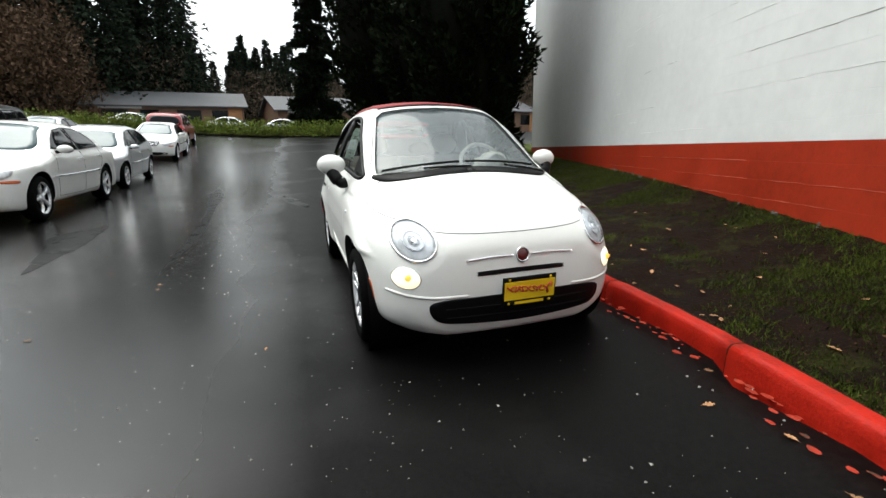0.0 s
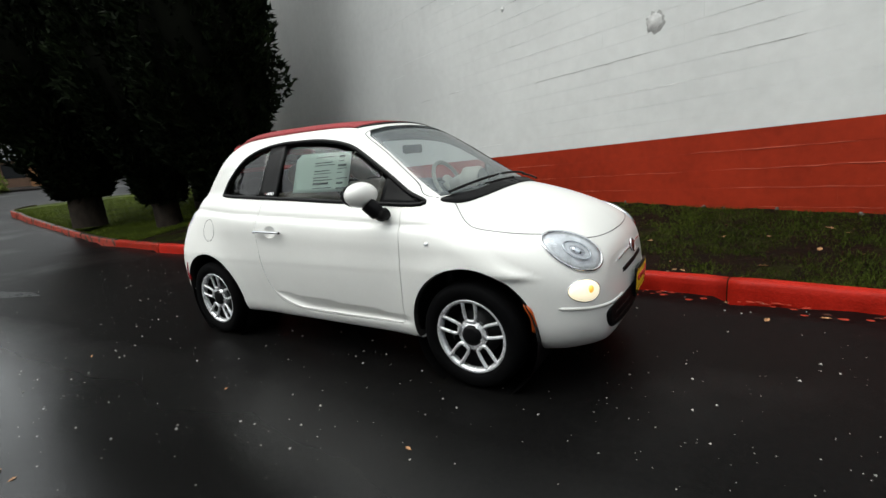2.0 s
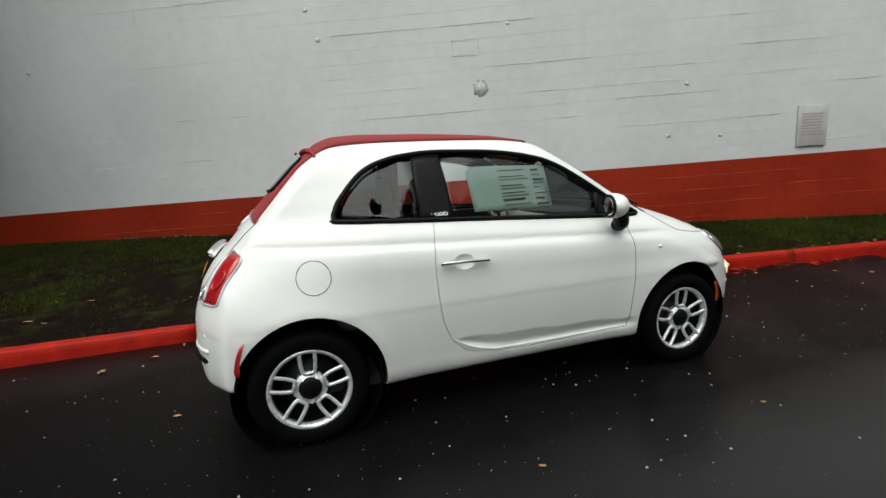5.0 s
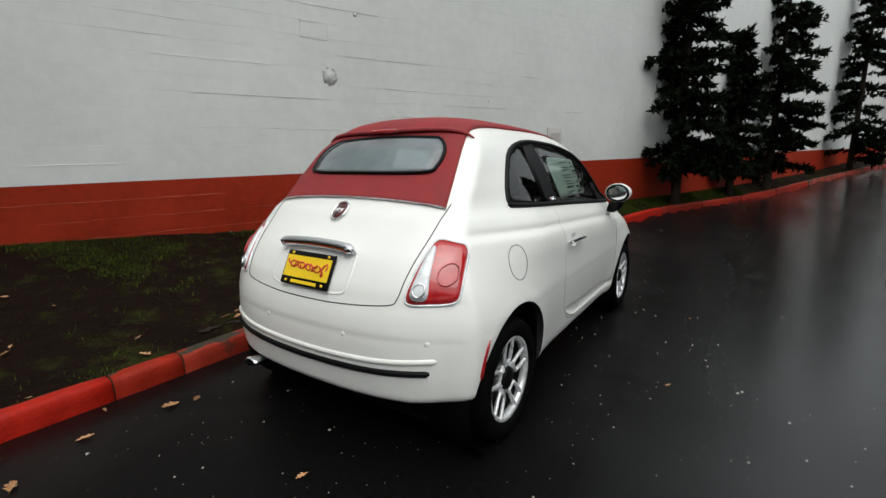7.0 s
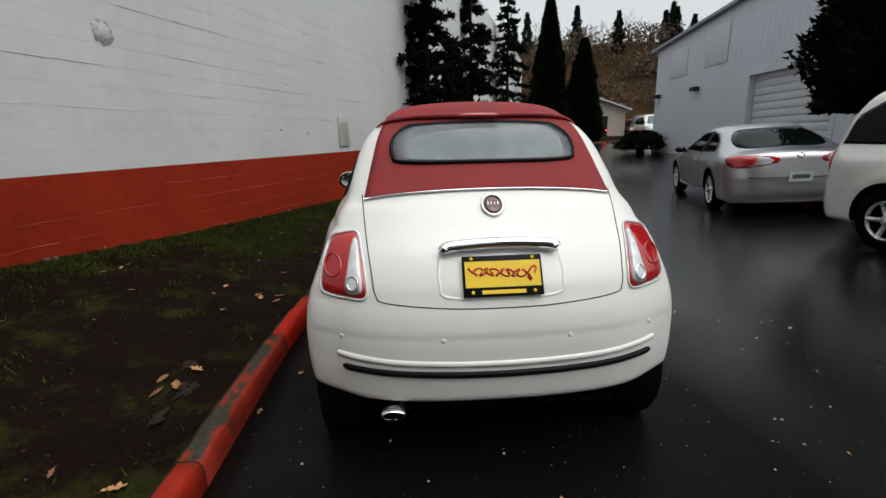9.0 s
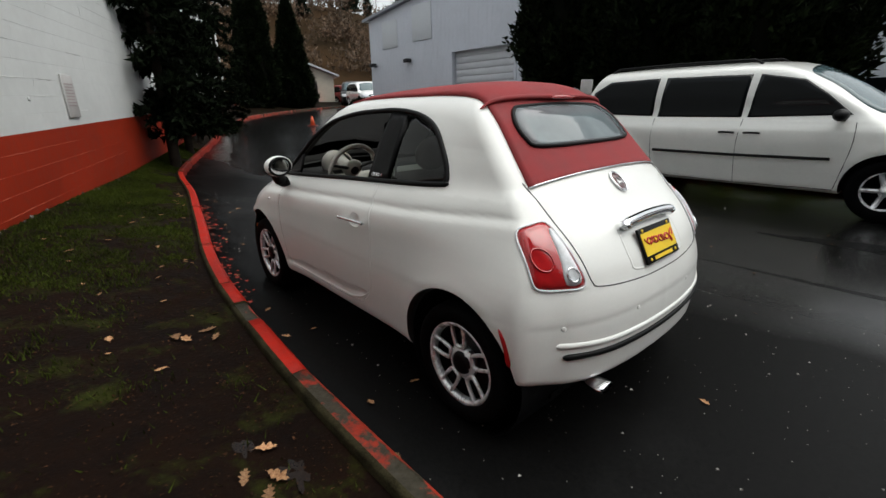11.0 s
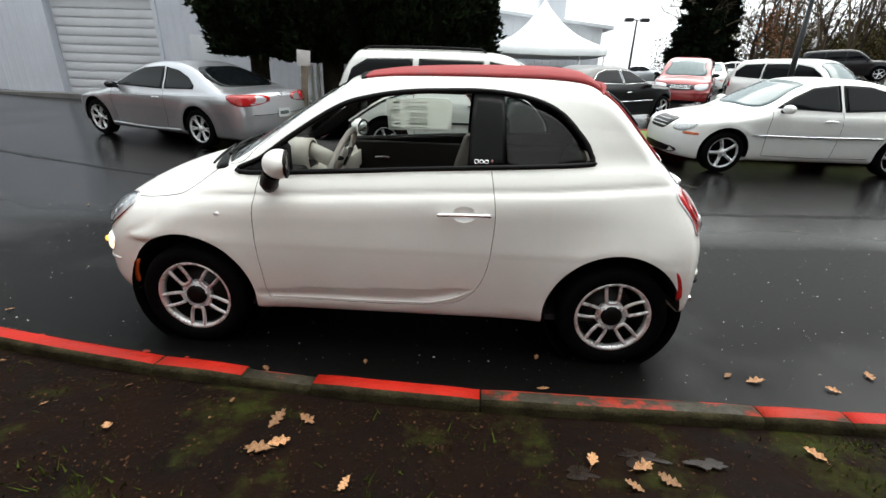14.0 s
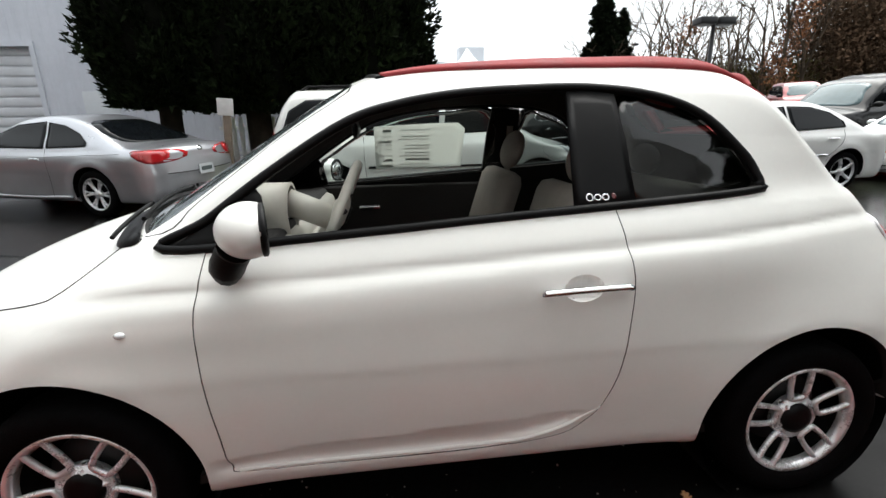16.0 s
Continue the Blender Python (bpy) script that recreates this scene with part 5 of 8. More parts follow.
wall_top = wall_slab("wall_white", 1.168, 7.4, MORTARW, "white painted concrete block wall, stained and patched")
wall_low = wall_slab("wall_red", -0.6, 1.165, MORTARR, "red painted base of the block wall")


def block_mesh(name, material):
    """One block face, its edges eased."""
    bm = bmesh.new()
    hx, hz, e = 0.19445, 0.09725, 0.0025
    o = [bm.verts.new(p) for p in ((-hx, 0.0012, -hz), (hx, 0.0012, -hz), (hx, 0.0012, hz), (-hx, 0.0012, hz))]
    i = [bm.verts.new(p) for p in ((-hx, -0.0006, -hz + e), (hx, -0.0006, -hz + e), (hx, -0.0006, hz - e), (-hx, -0.0006, hz - e))]
    bm.faces.new(i)
    for k in range(4):
        bm.faces.new((o[k], o[(k + 1) % 4], i[(k + 1) % 4], i[k]))
    me = bpy.data.meshes.new(name)
    bm.to_mesh(me)
    bm.free()
    me.materials.append(material)
    return me


def lay_blocks():
    rnd = random.Random(11)
    ms = {True: block_mesh("block_white", PAINTW), False: block_mesh("block_red", PAINTR)}
    rest = {True: ([], []), False: ([], [])}
    base = np.array([v.co for v in ms[True].vertices])
    fs = [tuple(p.vertices) for p in ms[True].polygons]
    near = 0
    for row in range(-8, 32):
        white = row >= 0
        s = -0.1945 * (row % 2)
        while s < WS[-1] - 0.2:
            mid = s + 0.1945
            s += 0.389
            if mid < 0.2:
                continue
            x, y, a = wall_at(mid, rnd.gauss(0, 0.00015))
            z = 1.17 + (row + 0.5) * 0.1945 + course_z(x)
            if z < wall_foot(min(x, 31)) - 0.25:
                continue
            tilt = rnd.gauss(0, 0.0012)
            if -2.2 < x < 5.0 and 0.2 < z < 3.2 and near < 300:
                ob = new("block", ms[white])
                ob.parent = wall_top if white else wall_low
                ob.matrix_world = Matrix.Translation((x, y, z)) @ Matrix.Rotation(a, 4, "Z") @ Matrix.Rotation(-0.0211, 4, "Y") @ Matrix.Rotation(tilt, 4, "X")
                near += 1
            else:
                c, sn = math.cos(a), math.sin(a)
                V, F = rest[white]
                k = len(V)
                for p in base:
                    V.append((x + c * p[0] - sn * p[1], y + sn * p[0] + c * p[1] + tilt * p[2], z + p[2] + 0.0211 * p[0]))
                F += [tuple(q + k for q in f) for f in fs]
    for white, (V, F) in rest.items():
        ob = from_arrays("blockwork", V, F, PAINTW if white else PAINTR, wall_top if white else wall_low, smooth=False)
        ob["kind"] = "stuff"


def spot_on_wall(name, x, z, r, label, seed, parent=None, squash=1.0, material=PLASTER, thick=0.006):
    rnd = random.Random(seed)
    s = float(np.interp(x, WX, WS))
    cx, cy, a = wall_at(s, 0.004)
    bm = bmesh.new()
    n = 22
    ring = [(r * (0.75 + 0.4 * rnd.random()) * math.cos(2 * math.pi * i / n), r * squash * (0.75 + 0.4 * rnd.random()) * math.sin(2 * math.pi * i / n)) for i in range(n)]
    R = Matrix.Translation((cx, cy, z)) @ Matrix.Rotation(a, 4, "Z")
    o = [bm.verts.new(R @ Vector((u, 0.003, v))) for u, v in ring]
    q = [bm.verts.new(R @ Vector((u * 0.8, -thick * (0.6 + rnd.random()), v * 0.8))) for u, v in ring]
    c = bm.verts.new(R @ Vector((0, -thick, 0)))
    for i in range(n):
        j = (i + 1) % n
        bm.faces.new((o[i], o[j], q[j], q[i]))
        bm.faces.new((q[i], q[j], c))
    bmesh.ops.recalc_face_normals(bm, faces=bm.faces)
    return part(name, bm, material, parent or wall_top, label)


spot_on_wall("plaster_rim", 1.535, 2.45, 0.118, "crumbled grey edge of a filled hole", 31, material=CRACKM, thick=0.003)
spot_on_wall("plaster_patch", 1.53, 2.455, 0.098, "rough round patch of pale plaster", 3, material=PLASTER, thick=0.010)
for k, (x, z, r) in enumerate(((-0.6, 3.23, 0.042), (4.0, 1.635, 0.036), (-4.6, 3.05, 0.036), (-0.73, 3.63, 0.034), (4.69, 1.6, 0.032), (4.23, 2.33, 0.034), (1.92, 3.29, 0.03))):
    spot_on_wall("filled_bolt_hole", x, z, r, "lump of painted filler", 20 + k, squash=0.8, material=PAINTW, thick=0.006)


def wall_crack(x0, x1, z, seed, rise=0.0):
    """An open stretch of bed joint; on the red base, a paint ridge's highlight."""
    rnd = random.Random(seed)
    pts = []
    for x in np.arange(x0, x1, 0.12):
        cx, cy, a = wall_at(float(np.interp(x, WX, WS)), 0.001)
        pts.append((cx, cy, z + course_z(cx) + rise * (x - x0) + rnd.gauss(0, 0.003)))
    part("open_joint", sweep(bmesh.new(), pts, [0.0005 if k in (0, len(pts) - 1) else 0.001 + 0.004 * rnd.random() ** 2 for k in range(len(pts))], 5), CRACKM if z > 1.17 else RIDGE_LIGHT, wall_top if z > 1.17 else wall_low, "line along a joint: open crack on white, painted ridge highlight on red")


for k, (a, b, row) in enumerate(((-0.1, 1.6, 5), (3.3, 4.7, 5), (3.6, 4.6, 7), (1.16, 1.38, 10), (1.25, 1.6, 9), (1.6, 1.98, 8), (-0.55, -0.2, 8), (-3.0, -1.3, 14), (6.1, 6.7, 5), (2.3, 2.75, 5), (2.1, 2.65, 6), (0.5, 0.95, 12), (5.0, 5.5, 3), (-1.9, -1.5, 6), (4.9, 5.7, 8),
                                 (2.2, 5.5, -3), (0.4, 1.9, -2), (4.2, 6.5, -2), (-1.5, 0.2, -2), (1.9, 3.3, -1), (2.5, 4.9, -4))):
    wall_crack(a, b, 1.17 + 0.1945 * row, 40 + k)
# thin ridges of thick paint along the bed joints
RIDGEW = mat("thick_paint_ridge", (0.78, 0.79, 0.78), 0.5, var=0.05)
_rr = random.Random(77)
for _ in range(46):
    row, x0 = _rr.randint(1, 14), _rr.uniform(-4.5, 6.0)
    pts = []
    for x in np.arange(x0, x0 + _rr.choice((0.3, 0.5, 0.8, 1.3)), 0.07):
        cx, cy, a = wall_at(float(np.interp(x, WX, WS)), 0.0015)
        pts.append((cx, cy, 1.17 + 0.1945 * row + course_z(cx) + _rr.gauss(0, 0.0015)))
    dark = _rr.random() < 0.3
    part("joint_ridge", sweep(bmesh.new(), pts, [0.0005] + [0.0018 + 0.003 * _rr.random() ** 2 for _k in pts[2:]] + [0.0005], 5), CRACKM if dark else RIDGEW, wall_top)
for row, x0, x1 in ((-1, -2.6, 0.2), (-2, -4.0, -1.8), (-3, -3.0, 1.4), (-4, -2.0, 1.9), (-2, 2.1, 3.9), (-1, 3.6, 6.0), (-3, 5.8, 8.0)):
    wall_crack(x0, x1, 1.17 + 0.1945 * row, 90 + row)
# a control joint
for x, z0, z1 in ((-3.02, 1.95, 3.8),):
    cx, cy, a = wall_at(float(np.interp(x, WX, WS)), 0.001)
    part("control_joint", sweep(bmesh.new(), [(cx + 0.05 * (z1 - z) / (z1 - z0), cy, z) for z in np.linspace(z0, z1, 9)], 0.003, 5), MORTARW, wall_top)
# the outline of a filled opening
for u0, u1, z0, z1 in ((1.18, 1.53, 2.90, 2.90), (1.18, 1.36, 3.10, 3.10), (1.18, 1.18, 2.90, 3.10), (1.53, 1.53, 2.92, 3.12)):
    pts = [(*wall_at(float(np.interp(u0 + (u1 - u0) * q, WX, WS)), 0.002)[:2], z0 + (z1 - z0) * q) for q in np.linspace(0, 1, 6)]
    part("filler_edge", sweep(bmesh.new(), pts, 0.004, 5), MORTARW, wall_top)
# broken mortar and stones along the foot of the wall
RUBBLE = mat("mortar_rubble", (0.10, 0.082, 0.070), 0.85, var=0.4, scale=14, island=0.4)


def rubble():
    rnd = random.Random(8)
    bm = bmesh.new()
    for _ in range(55):
        x = rnd.choice((rnd.uniform(-4.0, -1.4), rnd.uniform(0, 7.5)))
        cx, cy, a = wall_at(float(np.interp(x, WX, WS)), rnd.uniform(0.0, 0.08))
        r = rnd.uniform(0.008, 0.032)
        bmesh.ops.create_icosphere(bm, subdivisions=1, radius=r, matrix=Matrix.Translation((cx, cy, float(bank_z(cx, cy)) + r * 0.4)) @ Euler((rnd.random() * 3, rnd.random() * 3, 0)).to_matrix().to_4x4() @ Matrix.Diagonal((1, 0.7, 0.55, 1)))
    ob = bm_obj("rubble", bm, RUBBLE, smooth=False)
    return tagged(ob, "crumbled mortar and stones at the foot of the wall", "rubble", kind="stuff")


rubble()

# a faded notice on the wall
SIGNM = mat("faded_notice", (0.50, 0.48, 0.47), 0.5, var=0.12, scale=9)
SIGNINK = mat("faded_print", (0.40, 0.34, 0.33), 0.6)
s_sign = float(np.interp(5.86, WX, WS))
sx, sy, sa = wall_at(s_sign, 0.02)
sign = thing("wall_notice", "faded pale notice board with unreadable print on wall", "sign", m=Matrix.Translation((sx, sy, 1.655)) @ Matrix.Rotation(sa, 4, "Z"))
part("board", box(bmesh.new(), (-0.20, -0.008, -0.28), (0.20, 0.012, 0.28), 0.004), SIGNM, sign)
for k in range(8):
    part("print_bar", boxes(((-0.15, -0.011, 0.15 - 0.04 * k), (0.15 - 0.02 * (k % 3), -0.0085, 0.168 - 0.04 * k))), SIGNINK, sign, smooth=False)


# ---- the kerb, stone by stone ----
def kerb_material(name, wear, fresh):
    """Red kerb paint over concrete; wear: the share of bare concrete."""
    m = mat(name, fresh, 0.5, spec=0.12, var=0.3, scale=5, bump=0.35, bscale=70, rvar=0.3)
    n, l = m.node_tree.nodes, m.node_tree.links
    b = n["Principled BSDF"]
    src = b.inputs["Base Color"].links[0].from_socket
    co = n.new("ShaderNodeTexCoord")
    t = n.new("ShaderNodeTexNoise")
    t.inputs["Scale"].default_value, t.inputs["Detail"].default_value, t.inputs["Roughness"].default_value = 4.5, 8, 0.68
    l.new(co.outputs["Object"], t.inputs["Vector"])
    r = n.new("ShaderNodeValToRGB")
    r.color_ramp.elements[0].position, r.color_ramp.elements[1].position = max(0.0, wear - 0.03), wear + 0.04
    # the upright face towards the lane keeps its paint
    geo, face, keep = n.new("ShaderNodeNewGeometry"), n.new("ShaderNodeSeparateXYZ"), n.new("ShaderNodeMath")
    side = n.new("ShaderNodeMapRange")
    side.inputs[1].default_value, side.inputs[2].default_value = -0.25, -0.7
    side.inputs[4].default_value = 0.16
    l.new(geo.outputs["Normal"], face.inputs[0])
    l.new(face.outputs[1], side.inputs[0])
    l.new(t.outputs[0], keep.inputs[0])
    l.new(side.outputs[0], keep.inputs[1])
    l.new(keep.outputs[0], r.inputs[0])
    c = n.new("ShaderNodeTexNoise")
    c.inputs["Scale"].default_value = 30
    l.new(co.outputs["Object"], c.inputs["Vector"])
    conc = n.new("ShaderNodeValToRGB")
    conc.color_ramp.elements[0].color, conc.color_ramp.elements[1].color = (0.014, 0.012, 0.007, 1), (0.060, 0.052, 0.038, 1)
    l.new(c.outputs[0], conc.inputs[0])
    mx = n.new("ShaderNodeMix")
    mx.data_type = "RGBA"
    l.new(r.outputs[0], mx.inputs["Factor"])
    l.new(conc.outputs[0], mx.inputs["A"])
    l.new(src, mx.inputs["B"])
    l.new(mx.outputs["Result"], b.inputs["Base Color"])
    return m


KRED = (0.34, 0.013, 0.006)
K_FRESH, K_WORN, K_OLD = kerb_material("red_kerb_paint", 0.36, KRED), kerb_material("worn_kerb_paint", 0.47, (0.27, 0.018, 0.008)), kerb_material("old_kerb_paint", 0.515, (0.26, 0.026, 0.014))
K_BARE = kerb_material("kerb_concrete", 0.61, (0.30, 0.045, 0.030))
MOSS = mat("mossy_concrete", (0.040, 0.035, 0.018), 0.85, spec=0.05, color2=(0.011, 0.009, 0.005), scale=9, bump=0.6, bscale=60)
kerb = thing("kerb", "red painted concrete kerb, worn and chipped", "kerb", kind="structure")


def kerb_stone(x0, x1, material, broken=0.0, seed=0):
    rnd = random.Random(seed)
    prof = [(0.0, -0.12), (0.004, 0.06), (0.010, 0.105), (0.022, 0.124), (0.040, 0.130), (0.100, 0.131), (0.118, 0.126), (0.126, 0.110), (0.130, -0.12)]
    n = max(2, int((x1 - x0) / 0.12))
    bm, rings = bmesh.new(), []
    xs = np.linspace(x0 + 0.004, x1 - 0.004, n + 1)
    for i, x in enumerate(xs):
        d = (KERB(x + 0.05) - KERB(x - 0.05)) / 0.1
        L = math.hypot(1, d)
        nx, ny = -d / L, 1 / L
        end = 0.006 if i in (0, n) else 0.0
        row = []
        for o, h in prof:
            w = noise.noise(Vector((x * 6, o * 30, h * 30 + seed))) * 0.004
            hh = h - (broken * (0.5 + 0.5 * noise.noise(Vector((x * 5, o * 16, 7)))) if h > 0.1 else 0) - (end if h > 0.1 else 0)
            row.append(bm.verts.new((x + nx * (o + w), float(KERB(x)) + ny * (o + w), float(lot_z(x, KERB(x))) + hh + w)))
        rings.append(row)
    for A, B in zip(rings[:-1], rings[1:]):
        for k in range(len(prof) - 1):
            bm.faces.new((A[k], B[k], B[k + 1], A[k + 1])).material_index = 1 if k >= 5 else 0
    bm.faces.new(rings[0][::-1]).material_index = 1
    bm.faces.new(rings[-1]).material_index = 1
    bmesh.ops.recalc_face_normals(bm, faces=bm.faces)
    return part("kerb_stone", bm, [material, MOSS], kerb)


KERB_CUTS = [(-22.4, K_BARE), (-19.6, K_BARE), (-16.8, K_BARE), (-14.0, K_BARE), (-11.3, K_BARE), (-8.7, K_WORN), (-6.6, K_FRESH), (-4.3, K_FRESH), (-2.06, K_WORN), (-1.68, K_OLD), (-0.44, K_FRESH), (0.34, K_BARE), (0.68, K_FRESH),
             (1.12, K_FRESH), (2.28, K_FRESH), (4.2, K_FRESH), (6.3, K_FRESH), (8.4, K_WORN), (10.6, K_WORN), (13, K_WORN), (15.5, K_WORN), (18, K_BARE), (21, K_BARE), (24, K_BARE), (26.5, K_BARE), (28.5, K_BARE), (30, K_BARE), (31, K_BARE)]
for k, ((a, m), (b, _)) in enumerate(zip(KERB_CUTS[:-1], KERB_CUTS[1:])):
    kerb_stone(a, b, m, 0.035 if 0.3 < a < 0.4 else 0.0, k)

# red paint spilt on the asphalt along the kerb's foot
SPILL = kerb_material("spilt_kerb_paint", 0.40, (0.30, 0.035, 0.02))


def paint_spill():
    rnd = random.Random(5)
    bm = bmesh.new()
    for _ in range(110):
        x = rnd.uniform(0.9, 5.0)
        d = abs(rnd.gauss(0, 0.06)) + 0.01
        y = float(KERB(x)) - d
        r = rnd.uniform(0.006, 0.024)
        n = 7
        vs = [bm.verts.new((x + 1.6 * r * (0.6 + 0.5 * rnd.random()) * math.cos(2 * math.pi * i / n), y + r * (0.6 + 0.5 * rnd.random()) * math.sin(2 * math.pi * i / n), float(lot_z(x, y)) + 0.0025)) for i in range(n)]
        bm.faces.new(vs)
    return tagged(bm_obj("paint_spots", bm, SPILL, smooth=False), "red paint spots on the asphalt by the kerb", "paint", kind="stuff")


paint_spill()

# ---- the planted island across the lane ----
ISLAND_Y = -6.1
island = thing("island_kerb", "red kerb of the planted island", "kerb", kind="structure")


def island_edge():
    pts = [(-13.0, -6.9), (-12.4, -6.3), (-11, ISLAND_Y), (-6, ISLAND_Y), (0, ISLAND_Y), (5.2, ISLAND_Y - 0.4), (6.6, ISLAND_Y - 1.0), (6.9, ISLAND_Y - 1.8), (6.6, -9.2), (5, -9.4), (0, -8.7), (-6, -8.5), (-12.4, -8.4), (-13.0, -7.8)]
    return [tuple(p) for p in smooth_line(pts, 6, True)]


E_I = island_edge()
rings = []
for k in range(0, len(E_I), 6):
    seg = [E_I[(k + i) % len(E_I)] for i in range(7)]
    bm, rows = bmesh.new(), []
    for i, (x, y) in enumerate(seg):
        a, b = E_I[(k + i - 1) % len(E_I)], E_I[(k + i + 1) % len(E_I)]
        tx, ty = b[0] - a[0], b[1] - a[1]
        L = math.hypot(tx, ty)
        nx, ny = -ty / L, tx / L
        sgn = 1 if nx * (-3 - x) + ny * (-7.4 - y) > 0 else -1
        z = float(lot_z(x, y))
        rows.append([bm.verts.new((x + sgn * nx * o, y + sgn * ny * o, z + h)) for o, h in ((0, -0.1), (0.006, 0.11), (0.03, 0.13), (0.13, 0.13), (0.15, 0.10), (0.15, -0.1))])
    for A, B in zip(rows[:-1], rows[1:]):
        for q in range(5):
            bm.faces.new((A[q], B[q], B[q + 1], A[q + 1]))
    bmesh.ops.recalc_face_normals(bm, faces=bm.faces)
    part("kerb_stone", bm, K_WORN, island)
bm = bmesh.new()
ring = [bm.verts.new((x * 0.985 - 0.04, -7.45 + (y + 7.45) * 0.93, float(lot_z(x, y)) + 0.11)) for x, y in E_I]
bm.faces.new(ring)
bmesh.ops.triangulate(bm, faces=bm.faces)
tagged(bm_obj("island_lawn", bm, mat("wet_lawn", (0.11, 0.15, 0.018), 0.7, spec=0.2, color2=(0.07, 0.10, 0.014), scale=3, bump=0.8, bscale=60), smooth=False), "short wet grass on the planted island", "lawn", kind="structure")


# ---- the other parked cars ----


def car_field(s):
    """The body of a car from its tables: middle of the wheelbase at x = 0, nose to +x."""
    zh, zc = curve_table(*s["zh"]), curve_table(*s["zc"])
    W, H = s["w"], s["h"]
    belt = s["belt"]
    w_of = curve_table((0.10, W * 0.84), (0.25, W * 0.955), (0.45, W * 0.99), (0.62, W), (belt - 0.08, W * 0.985), (belt, W * 0.945), (belt + 0.08, W * 0.90), ((belt + H) / 2, W * s.get("tum", 0.80)), (H - 0.06, W * s.get("tum", 0.80) * 0.84), (H + 0.1, W * 0.5))
    xf = curve_table((0.1, s["xf"] - 0.16), (0.22, s["xf"] - 0.05), (0.4, s["xf"]), (0.6, s["xf"] - 0.02), (0.75, s["xf"] - 0.08), (1.0, s["xf"] - 0.3), (1.6, s["xf"] - 1.2))
    xr = curve_table(*s.get("xr_t", ((0.1, s["xr"] + 0.16), (0.25, s["xr"] + 0.05), (0.45, s["xr"]), (0.65, s["xr"] + 0.02), (0.95, s["xr"] + 0.10), (1.6, s["xr"] + 0.9))))
    q = curve_table((0, 0), (W * 0.35, 0.02), (W * 0.6, 0.08), (W * 0.8, 0.19), (W * 0.92, 0.34), (W, 0.55), (W * 1.1, 1.2))
    qr = curve_table((0, 0), (W * 0.35, 0.012), (W * 0.6, 0.045), (W * 0.8, 0.11), (W * 0.92, 0.20), (W, 0.36), (W * 1.1, 0.9))

    def f(x, y, z):
        ya = np.sqrt(y * y + 1e-6)
        w = w_of(z)
        for cx in s["axles"]:
            r = np.sqrt((x - cx) ** 2 + (z - s["wr"]) ** 2)
            w = w + 0.018 * np.exp(-((r - s["wr"] - 0.09) / 0.08) ** 2) * np.clip((belt - z) / 0.15, 0, 1)
        side = (ya - w) * 0.94
        front, rear = (x - xf(z) + q(ya)) * 0.8, (xr(z) + qr(ya) - x) * 0.85
        hood = (z - zh(x) + 0.10 * ya ** 2) * 0.93
        low = smax(smax(side, smax(front, rear, 0.02), 0.05), smax(hood, s.get("floor", 0.19) - z, 0.04), 0.06)
        xe = x + 0.16 * ya ** 2 * np.clip(x / 0.5, -1, 1)
        roof = (z - zc(xe) + 0.05 * ya ** 2) * 0.8
        cab = smax(smax(side, roof, 0.09), smax(rear, 0.6 - z, 0.03), 0.06)
        return smin(low, cab, 0.03)
    return f


def road_wheel(parent, x, s, W, r, rim_r, spokes=5, twin=True, rim_mat=None, fine=True):
    m = Matrix.Translation((x, s * (W - 0.10), r)) @ Matrix.Rotation(0 if s > 0 else math.pi, 4, "Z")
    k = 32 if fine else 18
    w = part("wheel", lathe(bmesh.new(), [(rim_r, -0.1), (r - 0.03, -0.11), (r, -0.08), (r, 0.07), (r - 0.02, 0.095), (rim_r + 0.01, 0.10), (rim_r - 0.01, 0.07), (rim_r - 0.015, -0.02), (0.0, -0.03)], m, k), TYRE, parent, "black tyre with alloy rim")
    bm = bmesh.new()
    lathe(bm, [(rim_r - 0.012, 0.06), (rim_r - 0.008, 0.09), (rim_r + 0.008, 0.095), (rim_r + 0.01, 0.08)], m, k)
    for i in range(spokes):
        for d in ((-0.09, 0.09) if twin else (0.0,)):
            a, b = 2 * math.pi * i / spokes + d * 0.5, 2 * math.pi * i / spokes + d * 1.6
            sweep(bm, [m @ Vector((rr * math.cos(t), 0.075 - 0.02 * (rr < 0.1), rr * math.sin(t))) for rr, t in ((0.035, a), (rim_r * 0.55, (a + b) / 2), (rim_r, b))], 0.016 if twin else 0.026, 5)
    cyl(bm, 0.06, 0.05, m @ Matrix.Translation((0, 0.055, 0)) @ Matrix.Rotation(radians(90), 4, "X"), 16)
    part("rim", bm, rim_mat or ALLOY, w, "silver alloy rim")
    return w


PAINTS = {}


def paint(name, c, metal=0.0, rough=0.3):
    if name not in PAINTS:
        PAINTS[name] = mat(name, c, rough, metal, var=0.05, scale=3, coat=0.8 if max(c) > 0.05 else 0.25, spec=0.5 if max(c) > 0.05 else 0.2)
    return PAINTS[name]


def mirrored(f, parent, name, side, outline, lift, thick, material, label="", rings=4, n=4, dome=0.0, straight=False):
    """The same plate on both sides of the car (or twice across its front or rear)."""
    for s in (1, -1):
        if side in ("left", "right"):
            part(name, patch_on(f, "left" if s > 0 else "right", outline, lift, thick, rings, n, dome, straight), material, parent, label)
        else:
            part(name, patch_on(f, side, [(s * u, v) for u, v in outline], lift, thick, rings, n, dome, straight), material, parent, label)


